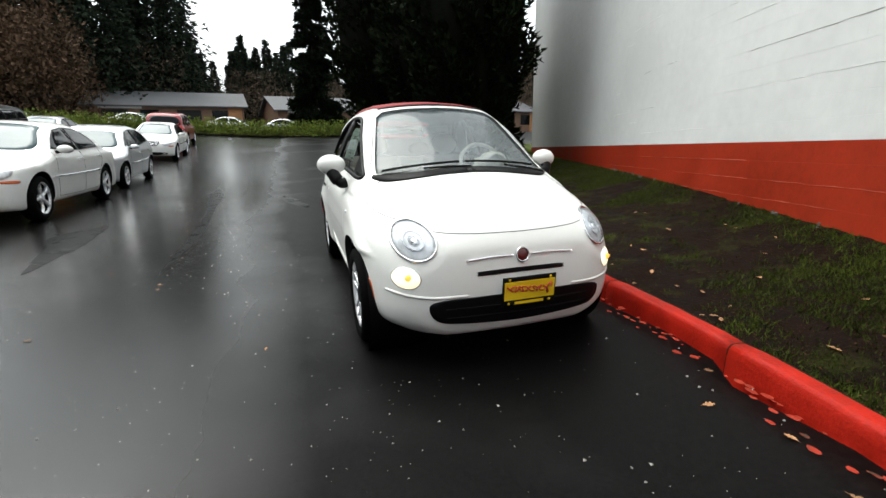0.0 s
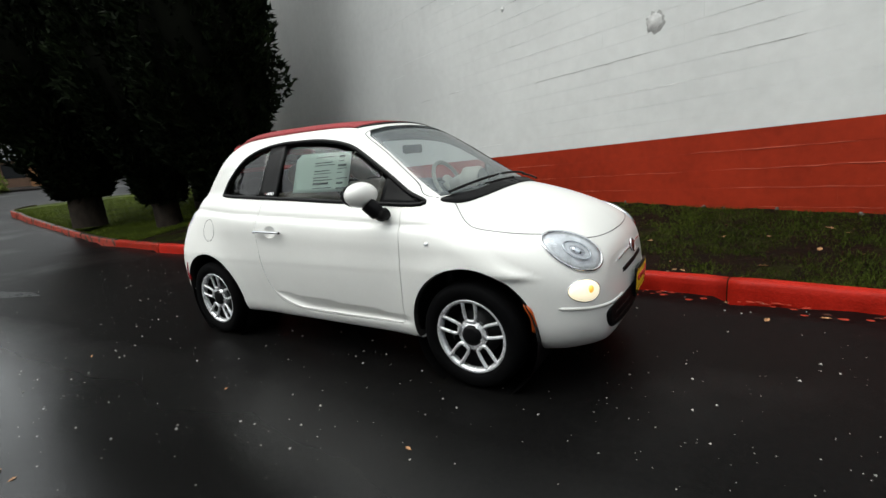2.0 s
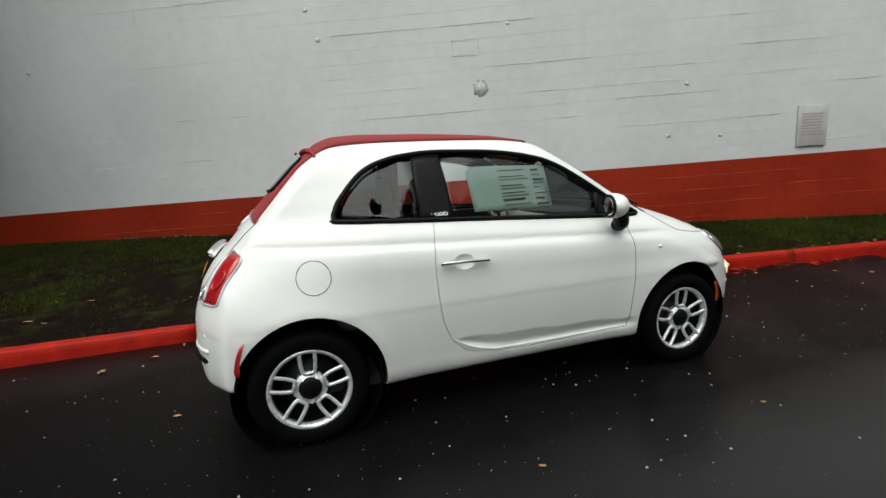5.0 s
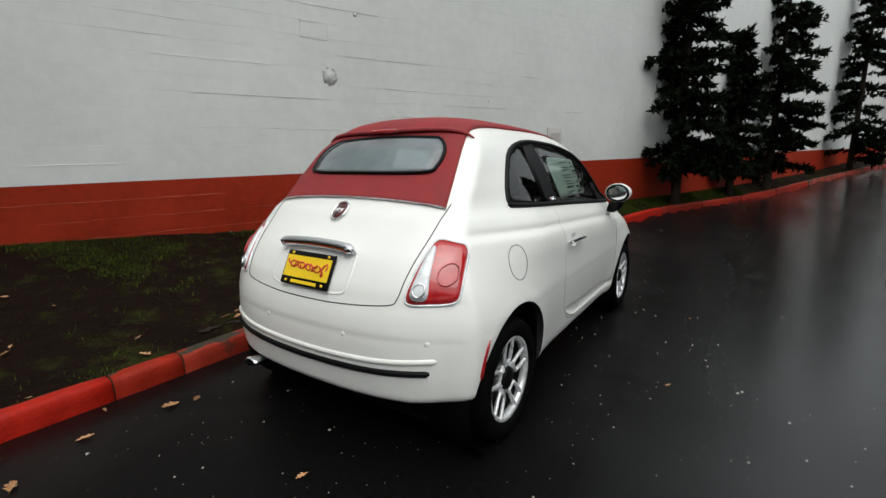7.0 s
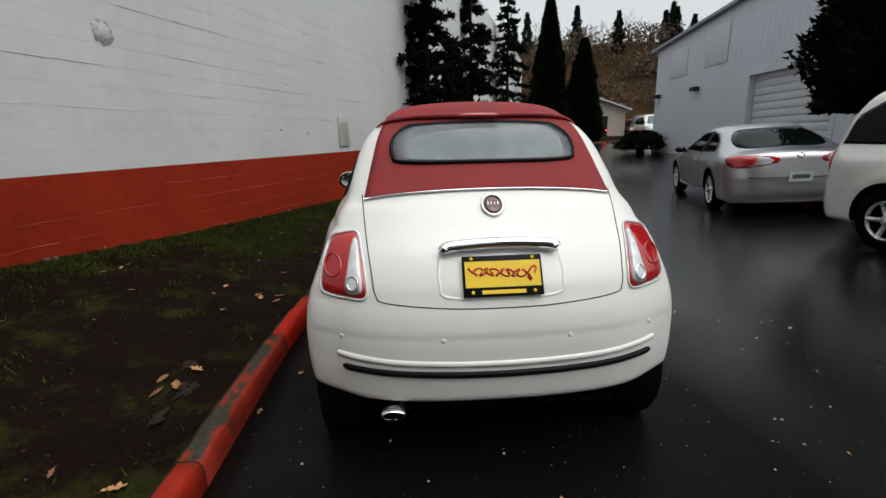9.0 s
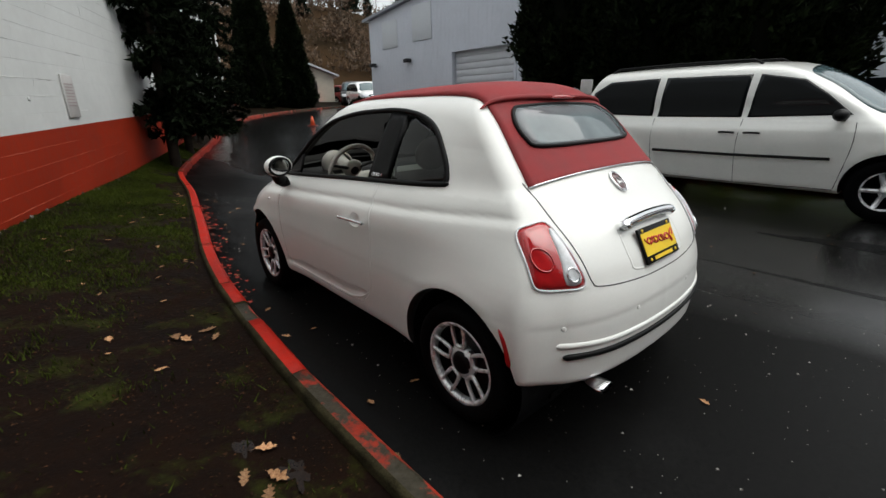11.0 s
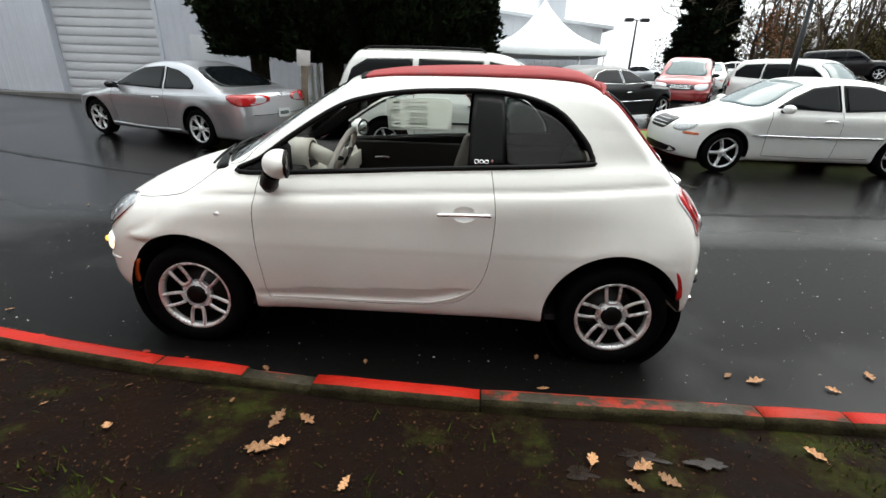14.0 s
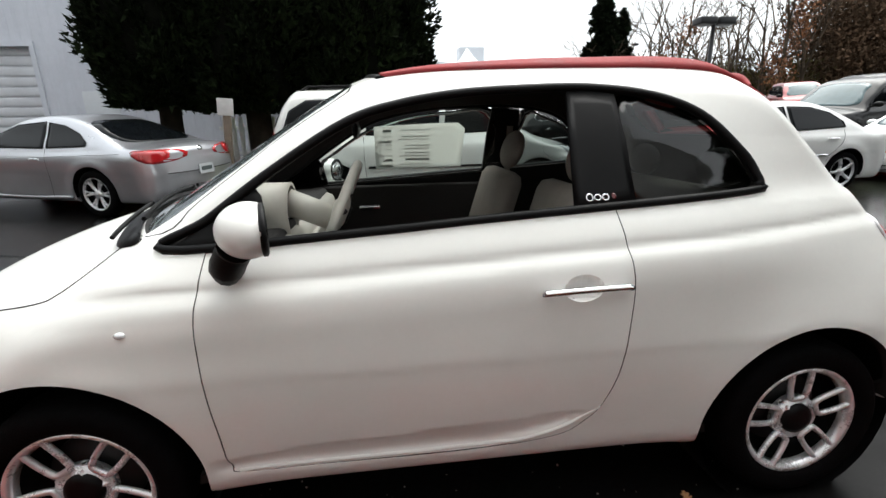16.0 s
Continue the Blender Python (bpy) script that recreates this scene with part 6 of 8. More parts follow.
def build_car(s, m, label, category="car", name="parked_car", group="parked cars", fine=True):
    f = car_field(s)
    car = thing(name, label, category, group)
    h = 0.05 if fine else 0.075
    W, H = s["w"], s["h"]
    P, Q = skin(f, (s["xr"] - 0.1, -W - 0.1, 0.05), (s["xf"] + 0.1, W + 0.1, H + 0.1), h)
    body = from_arrays("body", P, Q.tolist(), [s["paint"], BLACKP], car)
    for cx in s["axles"]:
        for sd in (1, -1):
            boolean(body, bm_obj("cutter", cyl(bmesh.new(), s["wr"] + 0.055, 0.56, Matrix.Translation((cx, sd * (W + 0.03), s["wr"] + 0.01)) @ Matrix.Rotation(radians(90), 4, "X"), 32), []))
    me = body.data
    C = np.array([p.center for p in me.polygons])
    inside = f(*C.T) < -0.03
    while len(me.materials) < 2:
        me.materials.append(BLACKP)
    for p, i in zip(me.polygons, inside):
        p.material_index = 1 if i else 0
    true_normals(me, f, 0.01)
    for cx in s["axles"]:
        for sd in (1, -1):
            road_wheel(car, cx, sd, W, s["wr"], s["rim"], s.get("spokes", 5), s.get("twin", True), s.get("rim_mat"), fine)
    # glass
    for sd, nm in ((1, "left"), (-1, "right")):
        for k, o in enumerate(s["side_glass"]):
            if fine:
                edge = [tuple(np.array(a) + (np.array(b) - np.array(a)) * q / 6) for a, b in zip(o, o[1:] + o[:1]) for q in range(6)]
                part("side_window", patch_on(f, nm, edge, 0.006, 0.014, 8, 1, straight=True), DARKGLASS, car, "dark side window")
            else:
                part("side_window", patch_on(f, nm, o, 0.004, 0.012, 4, 3), DARKGLASS, car, "dark side window")
            if fine and not s.get("bare_glass"):
                part("window_trim", sweep(bmesh.new(), onto(f, [SIDES[nm][1](*p) for p in edge], SIDES[nm][0], 3.2, 0.004), 0.007, 5, True), s.get("trim", BLACKP), car)
        if fine:
            for dz in s["doors"]:
                part("door_seam", tube_on(f, nm, dz, 0.004, 0.0, 4, sides=4), DARKMETAL, car)
            for hx, hz in s["handles"]:
                part("door_handle", sweep(bmesh.new(), line_on(f, nm, [(hx - 0.09, hz), (hx, hz + 0.004), (hx + 0.09, hz)], 0.022, 3), 0.013, 6), s.get("handle_mat", s["paint"]), car)
            mx, mz = s["mirror"]
            mr = part("door_mirror", ball(bmesh.new(), Matrix.Translation((mx, sd * (W + 0.07), mz)) @ Matrix.Diagonal((0.075, 0.11, 0.065, 1)), 16, 10), s.get("mirror_mat", s["paint"]), car, "door mirror")
            part("stalk", sweep(bmesh.new(), [(mx + 0.02, sd * (W * 0.86), mz - 0.06), (mx, sd * (W + 0.03), mz - 0.03)], 0.03, 6), BLACKP, mr)
            if "rub" in s:
                part("rub_strip", tube_on(f, nm, s["rub"], 0.018, 0.004, 4), s.get("rub_mat", BLACKP), car, "side rubbing strip")
    part("windscreen", patch_on(f, "front", s["screen"], 0.004, 0.012, 6, 4), PALEGLASS, car, "wet windscreen")
    part("rear_window", patch_on(f, "rear", s["back"], 0.004, 0.012, 5, 4), DARKGLASS, car, "dark rear window")
    mirrored(f, car, "headlamp", "front", s["head"], 0.006, 0.02, CLEARLAMP, "clear headlamp", dome=0.012)
    mirrored(f, car, "tail_lamp", "rear", s["tail"], 0.006, 0.02, TAILRED, "red tail lamp", dome=s.get("tail_dome", 0.012))
    g = part("grille", patch_on(f, "front", s["grille"], 0.006, 0.012, 4, 4), DARKMETAL, car, "dark grille")
    if fine:
        u0, u1 = min(u for u, v in s["grille"]), max(u for u, v in s["grille"])
        v0, v1 = min(v for u, v in s["grille"]), max(v for u, v in s["grille"])
        for k in range(3):
            v = v0 + (v1 - v0) * (k + 1) / 4
            part("grille_bar", tube_on(f, "front", [(u0 * 0.85, v), (0, v), (u1 * 0.85, v)], 0.009, 0.010, 4), CHROME, g)
        part("lower_intake", patch_on(f, "front", [(-0.5, 0.34), (0.5, 0.34), (0.45, 0.24), (-0.45, 0.24)], 0.005, 0.012, 3, 4), BLACKP, car, "dark lower intake")
        rp = part("number_plate", boxes(((-0.008, -0.15, -0.075), (0.004, 0.15, 0.075))), paint("pale_plate", (0.55, 0.58, 0.60)), car, "pale number plate", False)
        rp.matrix_world = Matrix.Translation(onto(f, [(-3.6, 0, s.get("plate_z", 0.72))], (1, 0, 0), 3, 0.012)[0])
        part("lettering_bar", boxes(((-0.011, -0.11, -0.03), (-0.0085, 0.11, 0.03))), INK, rp, "", False)
        mirrored(f, car, "side_marker", "left", s["marker"], 0.004, 0.012, AMBER, "orange side marker", 2, 3)
    if "side_tail" in s:
        mirrored(f, car, "side_tail_lamp", "left", s["side_tail"], 0.006, 0.012, TAILRED, "red tail lamp wrapping round the flank", 3, 3)
        part("bumper_seam", tube_on(f, "rear", s["seam_rear"], 0.006, 0.0, 6, sides=4), DARKMETAL, car)
        part("badge", patch_on(f, "rear", circle(0, 0.93, 0.05, 0.035, 12), 0.006, 0.01, 2, 2), CHROME, car, "small chrome badge")
        for nm in ("left", "right"):
            part("flank_crease", tube_on(f, nm, s["flank"], 0.006, -0.002, 6, sides=5), s["paint"], car, "crease along the flank")
            part("sill", tube_on(f, nm, [(0.95, 0.27), (0, 0.25), (-0.95, 0.27)], 0.03, -0.008, 6), s["paint"], car, "bright sill")
    if s.get("dark_bumper"):
        mirrored(f, car, "side_tail_lamp", "left", [(-2.40, 1.13), (-2.28, 1.13), (-2.28, 0.86), (-2.42, 0.86)], 0.006, 0.012, TAILRED, "red tail lamp", 3, 3)
        part("bumper", patch_on(f, "front", [(-0.90, 0.56), (-0.5, 0.585), (0, 0.59), (0.5, 0.585), (0.90, 0.56), (0.93, 0.42), (0.86, 0.29), (0, 0.27), (-0.86, 0.29), (-0.93, 0.42)], 0.014, 0.03, 12, 4), BLACKP, car, "dark lower bumper")
        for sd in (1, -1):
            part("roof_rail", sweep(bmesh.new(), [(a, sd * 0.60, float(onto(f, [(a, sd * 0.60, 2.6)], (0, 0, -1), 3)[0][2]) + b) for a, b in ((0.1, 0.0), (0.0, 0.05), (-0.9, 0.055), (-1.8, 0.05), (-1.9, 0.0))], 0.018, 6), BLACKP, car, "dark roof rail")
    car.matrix_world = m
    return car


def on_lot(x, y, heading, slope=True):
    """A car's pose: the middle of its wheelbase at (x, y), nose towards heading."""
    a = radians(heading)
    dx, dy = math.cos(a), math.sin(a)
    z = float(lot_z(x, y))
    zf, zb = float(lot_z(x + 1.4 * dx, y + 1.4 * dy)), float(lot_z(x - 1.4 * dx, y - 1.4 * dy))
    zl, zr = float(lot_z(x - 0.8 * dy, y + 0.8 * dx)), float(lot_z(x + 0.8 * dy, y - 0.8 * dx))
    return Matrix.Translation((x, y, (zf + zb + zl + zr) / 4)) @ Matrix.Rotation(a, 4, "Z") @ Matrix.Rotation(-math.atan2(zf - zb, 2.8), 4, "Y") @ Matrix.Rotation(math.atan2(zl - zr, 1.6), 4, "X")


SEDAN = dict(xf=2.10, xr=-2.38, w=0.865, h=1.43, belt=0.95, axles=(1.36, -1.355), wr=0.318, rim=0.225, tum=0.79, paint=paint("white_paint", (0.78, 0.78, 0.76)),
             zh=((2.2, 0.50), (2.08, 0.66), (1.9, 0.76), (1.5, 0.86), (1.1, 0.925), (0.8, 0.96), (0, 0.97), (-1.2, 1.0), (-1.7, 1.01), (-2.15, 0.985), (-2.36, 0.9), (-2.6, 0.7)),
             zc=((1.4, 0.74), (1.1, 0.90), (0.9, 1.0), (0.4, 1.26), (0.15, 1.36), (-0.1, 1.41), (-0.45, 1.43), (-0.8, 1.415), (-1.1, 1.35), (-1.45, 1.21), (-1.8, 1.03), (-2.1, 0.88)),
             side_glass=[[(0.68, 1.0), (0.42, 1.15), (0.12, 1.285), (-0.28, 1.335), (-0.28, 0.975)], [(-0.34, 0.975), (-0.34, 1.335), (-0.75, 1.32), (-1.08, 1.235), (-1.28, 1.10), (-1.30, 1.02)]],
             doors=[[(0.74, 0.95), (0.78, 0.7), (0.76, 0.3)], [(-0.31, 0.96), (-0.33, 0.6), (-0.31, 0.28)], [(-1.27, 0.98), (-1.22, 0.8), (-1.02, 0.6), (-0.98, 0.5)], [(0.76, 0.29), (0, 0.27), (-0.9, 0.28)]],
             handles=[(-0.12, 0.83), (-1.03, 0.85)], mirror=(0.60, 1.0), handle_mat=CHROME, rub=[(1.0, 0.60), (0, 0.59), (-0.98, 0.60)], rub_mat=CHROME,
             screen=[(-0.60, 1.0), (0, 0.99), (0.60, 1.0), (0.52, 1.25), (0.46, 1.345), (0, 1.375), (-0.46, 1.345), (-0.52, 1.25)],
             back=[(-0.58, 1.06), (0, 1.05), (0.58, 1.06), (0.48, 1.30), (0, 1.33), (-0.48, 1.30)],
             head=[(0.42, 0.72), (0.60, 0.745), (0.72, 0.74), (0.72, 0.66), (0.60, 0.60), (0.45, 0.62)], tail=[(0.45, 0.88), (0.78, 0.90), (0.80, 0.72), (0.50, 0.70)],
             grille=[(-0.33, 0.75), (0, 0.765), (0.33, 0.75), (0.24, 0.60), (0, 0.585), (-0.24, 0.60)], marker=[(1.93, 0.60), (1.78, 0.60), (1.78, 0.565), (1.93, 0.565)], spokes=5, twin=False)

COUPE = dict(SEDAN, xf=2.28, xr=-2.52, w=0.92, h=1.43, belt=0.93, axles=(1.37, -1.37), wr=0.335, rim=0.232, tum=0.77, paint=paint("silver_paint", (0.50, 0.51, 0.54), 0.75, 0.30),
             zh=((2.4, 0.48), (2.26, 0.64), (2.0, 0.76), (1.5, 0.87), (1.1, 0.93), (0.8, 0.96), (0, 0.96), (-1.2, 1.0), (-1.7, 1.03), (-2.2, 1.02), (-2.45, 0.97), (-2.7, 0.7)),
             zc=((1.6, 0.72), (1.2, 0.91), (1.0, 1.0), (0.4, 1.27), (0.1, 1.375), (-0.2, 1.42), (-0.5, 1.43), (-0.8, 1.405), (-1.2, 1.30), (-1.6, 1.15), (-2.0, 1.00), (-2.4, 0.85)),
             side_glass=[[(0.72, 0.98), (0.40, 1.17), (0.10, 1.29), (-0.42, 1.335), (-0.52, 0.97)], [(-0.58, 0.975), (-0.48, 1.325), (-0.80, 1.28), (-1.10, 1.17), (-1.28, 1.05), (-1.28, 1.0)]],
             doors=[[(0.80, 0.95), (0.84, 0.7), (0.80, 0.3)], [(-0.56, 0.96), (-0.60, 0.7), (-0.56, 0.32), (-0.4, 0.28), (0.80, 0.28)]], handles=[(-0.42, 0.82)], mirror=(0.66, 0.99), mirror_mat=GLOSSBLACK, handle_mat=ALLOY,
             screen=[(-0.64, 1.0), (0, 0.99), (0.64, 1.0), (0.55, 1.25), (0.48, 1.345), (0, 1.375), (-0.48, 1.345), (-0.55, 1.25)],
             back=[(-0.62, 1.06), (0, 1.045), (0.62, 1.06), (0.50, 1.31), (0, 1.345), (-0.50, 1.31)], tail=[(0.40, 0.93), (0.62, 0.965), (0.84, 0.92), (0.87, 0.82), (0.72, 0.755), (0.50, 0.78)], plate_z=0.62,
             head=[(0.40, 0.72), (0.70, 0.77), (0.78, 0.74), (0.74, 0.66), (0.50, 0.62)], marker=[(2.05, 0.62), (1.9, 0.62), (1.9, 0.585), (2.05, 0.585)], spokes=6, twin=True)
COUPE.pop("rub")
COUPE.update(xr_t=((0.1, -2.36), (0.25, -2.46), (0.40, -2.50), (0.55, -2.50), (0.75, -2.48), (0.92, -2.455), (1.0, -2.42), (1.06, -2.34), (1.6, -1.5)), side_tail=[(-2.06, 0.925), (-2.26, 0.95), (-2.43, 0.935), (-2.45, 0.79), (-2.28, 0.775)], seam_rear=[(-0.66, 0.62), (0.0, 0.605), (0.66, 0.62)],
             flank=[(1.9, 0.76), (1.0, 0.80), (0.0, 0.835), (-1.0, 0.875), (-1.9, 0.91)],
             tail=[(0.60, 0.925), (0.84, 0.935), (0.875, 0.81), (0.80, 0.775), (0.64, 0.815)], tail_dome=0.002)

VAN = dict(SEDAN, bare_glass=True, dark_bumper=True, xf=2.40, xr=-2.52, w=0.985, h=1.75, belt=1.05, axles=(1.515, -1.515), wr=0.34, rim=0.205, tum=0.86, floor=0.26, paint=paint("white_van_paint", (0.74, 0.74, 0.71)),
           zh=((2.5, 0.55), (2.38, 0.72), (2.2, 0.85), (1.8, 0.98), (1.5, 1.05), (1.2, 1.09), (0, 1.08), (-2.7, 1.1)),
           zc=((2.0, 0.86), (1.6, 1.05), (1.4, 1.16), (0.9, 1.48), (0.6, 1.64), (0.35, 1.71), (0, 1.74), (-0.8, 1.75), (-1.8, 1.74), (-2.3, 1.71), (-2.6, 1.62), (-3, 1.3)),
           xr_t=((0.1, -2.37), (0.3, -2.48), (0.5, -2.52), (0.7, -2.50), (1.0, -2.45), (1.4, -2.29), (1.6, -2.15), (1.8, -1.95)),
           side_glass=[[(1.10, 1.13), (0.85, 1.35), (0.60, 1.52), (0.15, 1.60), (0.10, 1.10)], [(0.03, 1.10), (0.06, 1.60), (-0.98, 1.61), (-1.02, 1.10)], [(-1.10, 1.11), (-1.08, 1.61), (-1.82, 1.59), (-2.06, 1.45), (-2.18, 1.14)]],
           doors=[[(1.15, 1.05), (1.16, 0.8), (1.08, 0.32)], [(0.06, 1.08), (0.04, 0.7), (0.06, 0.30)], [(-1.05, 1.08), (-1.05, 0.7), (-1.02, 0.36)], [(1.08, 0.31), (0, 0.29), (-0.95, 0.31)]], handles=[(0.20, 0.92), (-0.08, 0.92)], handle_mat=BLACKP,
           mirror=(1.02, 1.14), mirror_mat=BLACKP, rub=[(1.0, 0.66), (0, 0.65), (-1.0, 0.66)], rub_mat=BLACKP,
           screen=[(-0.72, 1.14), (0, 1.13), (0.72, 1.14), (0.64, 1.45), (0.58, 1.60), (0, 1.66), (-0.58, 1.60), (-0.64, 1.45)], back=[(-0.66, 1.15), (0.66, 1.15), (0.58, 1.55), (0, 1.60), (-0.58, 1.55)],
           head=[(0.48, 0.86), (0.78, 0.90), (0.86, 0.88), (0.86, 0.74), (0.66, 0.69), (0.48, 0.72)], tail=[(0.72, 1.12), (0.84, 1.10), (0.90, 0.95), (0.90, 0.85), (0.74, 0.84)],
           grille=[(-0.40, 0.86), (0.40, 0.86), (0.36, 0.70), (-0.36, 0.70)], marker=[(2.14, 0.84), (2.02, 0.86), (2.02, 0.76), (2.14, 0.75)], spokes=5, twin=False)

LONG = dict(SEDAN, xf=2.32, xr=-2.68, w=0.94, h=1.48, belt=1.03, axles=(1.525, -1.525), wr=0.35, rim=0.245, paint=paint("black_paint", (0.008, 0.008, 0.009)), trim=CHROME,
            zh=((2.4, 0.55), (2.30, 0.80), (2.1, 0.93), (1.5, 1.0), (0.9, 1.03), (0, 1.03), (-1.6, 1.06), (-2.3, 1.06), (-2.6, 1.0), (-2.8, 0.7)),
            zc=((1.5, 0.8), (1.1, 1.0), (0.5, 1.30), (0.2, 1.42), (-0.2, 1.475), (-0.7, 1.48), (-1.1, 1.45), (-1.5, 1.33), (-1.9, 1.13), (-2.3, 0.95)),
            side_glass=[[(0.72, 1.06), (0.45, 1.21), (0.15, 1.345), (-0.25, 1.39), (-0.25, 1.04)], [(-0.31, 1.04), (-0.31, 1.39), (-0.85, 1.385), (-1.2, 1.30), (-1.42, 1.15), (-1.42, 1.07)]])
SUV = dict(VAN, dark_bumper=False, bare_glass=False, xf=2.28, xr=-2.42, w=0.95, h=1.76, belt=1.08, axles=(1.44, -1.46), wr=0.375, rim=0.25, floor=0.30, paint=paint("white_paint", (0.78, 0.78, 0.76)),
           zh=((2.4, 0.6), (2.26, 0.86), (2.1, 0.98), (1.6, 1.08), (1.1, 1.12), (0, 1.1), (-2.7, 1.1)),
           zc=((1.6, 0.9), (1.15, 1.1), (0.75, 1.42), (0.45, 1.62), (0.2, 1.71), (-0.2, 1.755), (-1.0, 1.76), (-1.8, 1.73), (-2.2, 1.66), (-2.6, 1.4)),
           xr_t=((0.1, -2.25), (0.3, -2.38), (0.5, -2.42), (0.8, -2.40), (1.1, -2.36), (1.5, -2.22), (1.8, -2.0)),
           side_glass=[[(0.85, 1.14), (0.60, 1.36), (0.35, 1.52), (-0.12, 1.60), (-0.14, 1.13)], [(-0.2, 1.13), (-0.18, 1.61), (-1.08, 1.60), (-1.10, 1.14)], [(-1.17, 1.14), (-1.15, 1.60), (-1.8, 1.56), (-2.05, 1.35), (-2.05, 1.18)]],
           doors=[[(0.92, 1.08), (0.95, 0.8), (0.85, 0.4)], [(-0.17, 1.1), (-0.18, 0.8), (-0.15, 0.4)], [(-1.12, 1.1), (-1.08, 0.8), (-0.95, 0.55)]], handles=[(0.0, 0.98), (-0.98, 0.98)], handle_mat=BLACKP, mirror=(0.80, 1.16),
           screen=[(-0.68, 1.16), (0, 1.15), (0.68, 1.16), (0.60, 1.45), (0.55, 1.60), (0, 1.66), (-0.55, 1.60), (-0.60, 1.45)], marker=[(2.05, 0.86), (1.95, 0.88), (1.95, 0.80), (2.05, 0.78)])
SUV.pop("rub")
HATCH = dict(SEDAN, xf=1.98, xr=-2.0, w=0.87, h=1.52, belt=0.98, axles=(1.28, -1.30), wr=0.315, paint=paint("blue_silver_paint", (0.30, 0.36, 0.42), 0.5, 0.3),
             zc=((1.4, 0.78), (1.1, 0.95), (0.6, 1.24), (0.25, 1.43), (-0.1, 1.50), (-0.6, 1.52), (-1.1, 1.48), (-1.5, 1.40), (-1.9, 1.2)),
             xr_t=((0.1, -1.85), (0.3, -1.97), (0.5, -2.0), (0.8, -1.98), (1.0, -1.93), (1.3, -1.75), (1.5, -1.55)),
             side_glass=[[(0.80, 1.02), (0.50, 1.20), (0.20, 1.36), (-0.28, 1.42), (-0.28, 1.0)], [(-0.34, 1.0), (-0.34, 1.42), (-0.95, 1.40), (-1.35, 1.28), (-1.45, 1.08)]])

merc = build_car(SEDAN, on_lot(-5.95, -5.70, 2) @ Matrix.Scale(1.05, 4), "white four-door saloon with dark windows and alloy wheels", name="saloon_car")
coupe = build_car(COUPE, on_lot(5.40, -6.40, -20), "silver two-door coupe, wet, beside the planted island", name="coupe_car")
van = build_car(VAN, on_lot(-0.5, -5.66, 180), "white minivan with dark windows and black rubbing strip", name="minivan", category="van")
LONGCAR = build_car(LONG, on_lot(-4.3, -11.2, 214), "black saloon with chrome window surround", name="saloon_car")
build_car(dict(HATCH, paint=paint("pale_silver_paint", (0.62, 0.63, 0.65), 0.4, 0.3)), on_lot(-10.85, -6.0, 2), "pale silver hatchback parked in the row", name="hatchback_car")
white2 = build_car(dict(SEDAN, rub=SEDAN["rub"]), on_lot(-19.0, -6.45, 3), "white saloon parked further along the row", name="saloon_car")
RED = paint("dark_red_paint", (0.24, 0.015, 0.018), 0.2)
build_car(dict(SUV, paint=RED), on_lot(-26.0, -7.35, 183), "dark red four-wheel drive at the row's end", name="suv_car", fine=False)
redsuv = build_car(dict(SUV, paint=RED), on_lot(-8.9, -16.4, 62), "dark red four-wheel drive with bright headlamps", name="suv_car")
wsuv = build_car(dict(SUV), on_lot(-11.6, -13.4, 118), "white four-wheel drive in the second row", name="suv_car")
dsuv = build_car(dict(SUV, paint=paint("charcoal_paint", (0.007, 0.007, 0.008))), on_lot(-13.0, -9.9, 10) @ Matrix.Scale(1.1, 4), "tall charcoal four-wheel drive in the second row", name="suv_car")
silv = build_car(dict(SEDAN, paint=PAINTS["silver_paint"]), on_lot(-20.5, -11.0, 4), "silver saloon behind the row", name="saloon_car", fine=False)


def again(ob, x, y, heading, label):
    c = copy_thing(ob, on_lot(x, y, heading))
    c["label"] = label
    return c


again(dsuv, -19.5, -14.6, 60, "charcoal four-wheel drive at the far side")
again(wsuv, -22.5, -14.8, 60, "white four-wheel drive at the far side")
again(white2, -13.5, -24, 60, "white saloon far off in the lot")
again(silv, -17.0, -22, 60, "silver saloon far off in the lot")
again(redsuv, -21, -20, 60, "dark red four-wheel drive far off")
again(silv, -7.5, -30, 150, "silver saloon far off in the lot")
again(white2, -11, -34, 150, "white saloon far off in the lot")
again(silv, -15, -38, 150, "silver saloon far off in the lot")
again(white2, -20, -33, 150, "white saloon far off in the lot")
again(dsuv, -25, -30, 150, "charcoal four-wheel drive far off")
again(white2, -41, -5.5, 80, "white saloon by the far houses")
again(silv, -42, -1.0, 80, "silver saloon by the far houses")
again(white2, -42, -13, 80, "white saloon by the far houses")
again(white2, -43, -22, 80, "white saloon by the far houses")
again(dsuv, 32.4, -18.6, 150, "charcoal four-wheel drive by the shed")
again(redsuv, 37.6, -19.6, 10, "dark red four-wheel drive by the shed")
again(wsuv, 27.4, -16.7, 165, "white four-wheel drive by the far building")

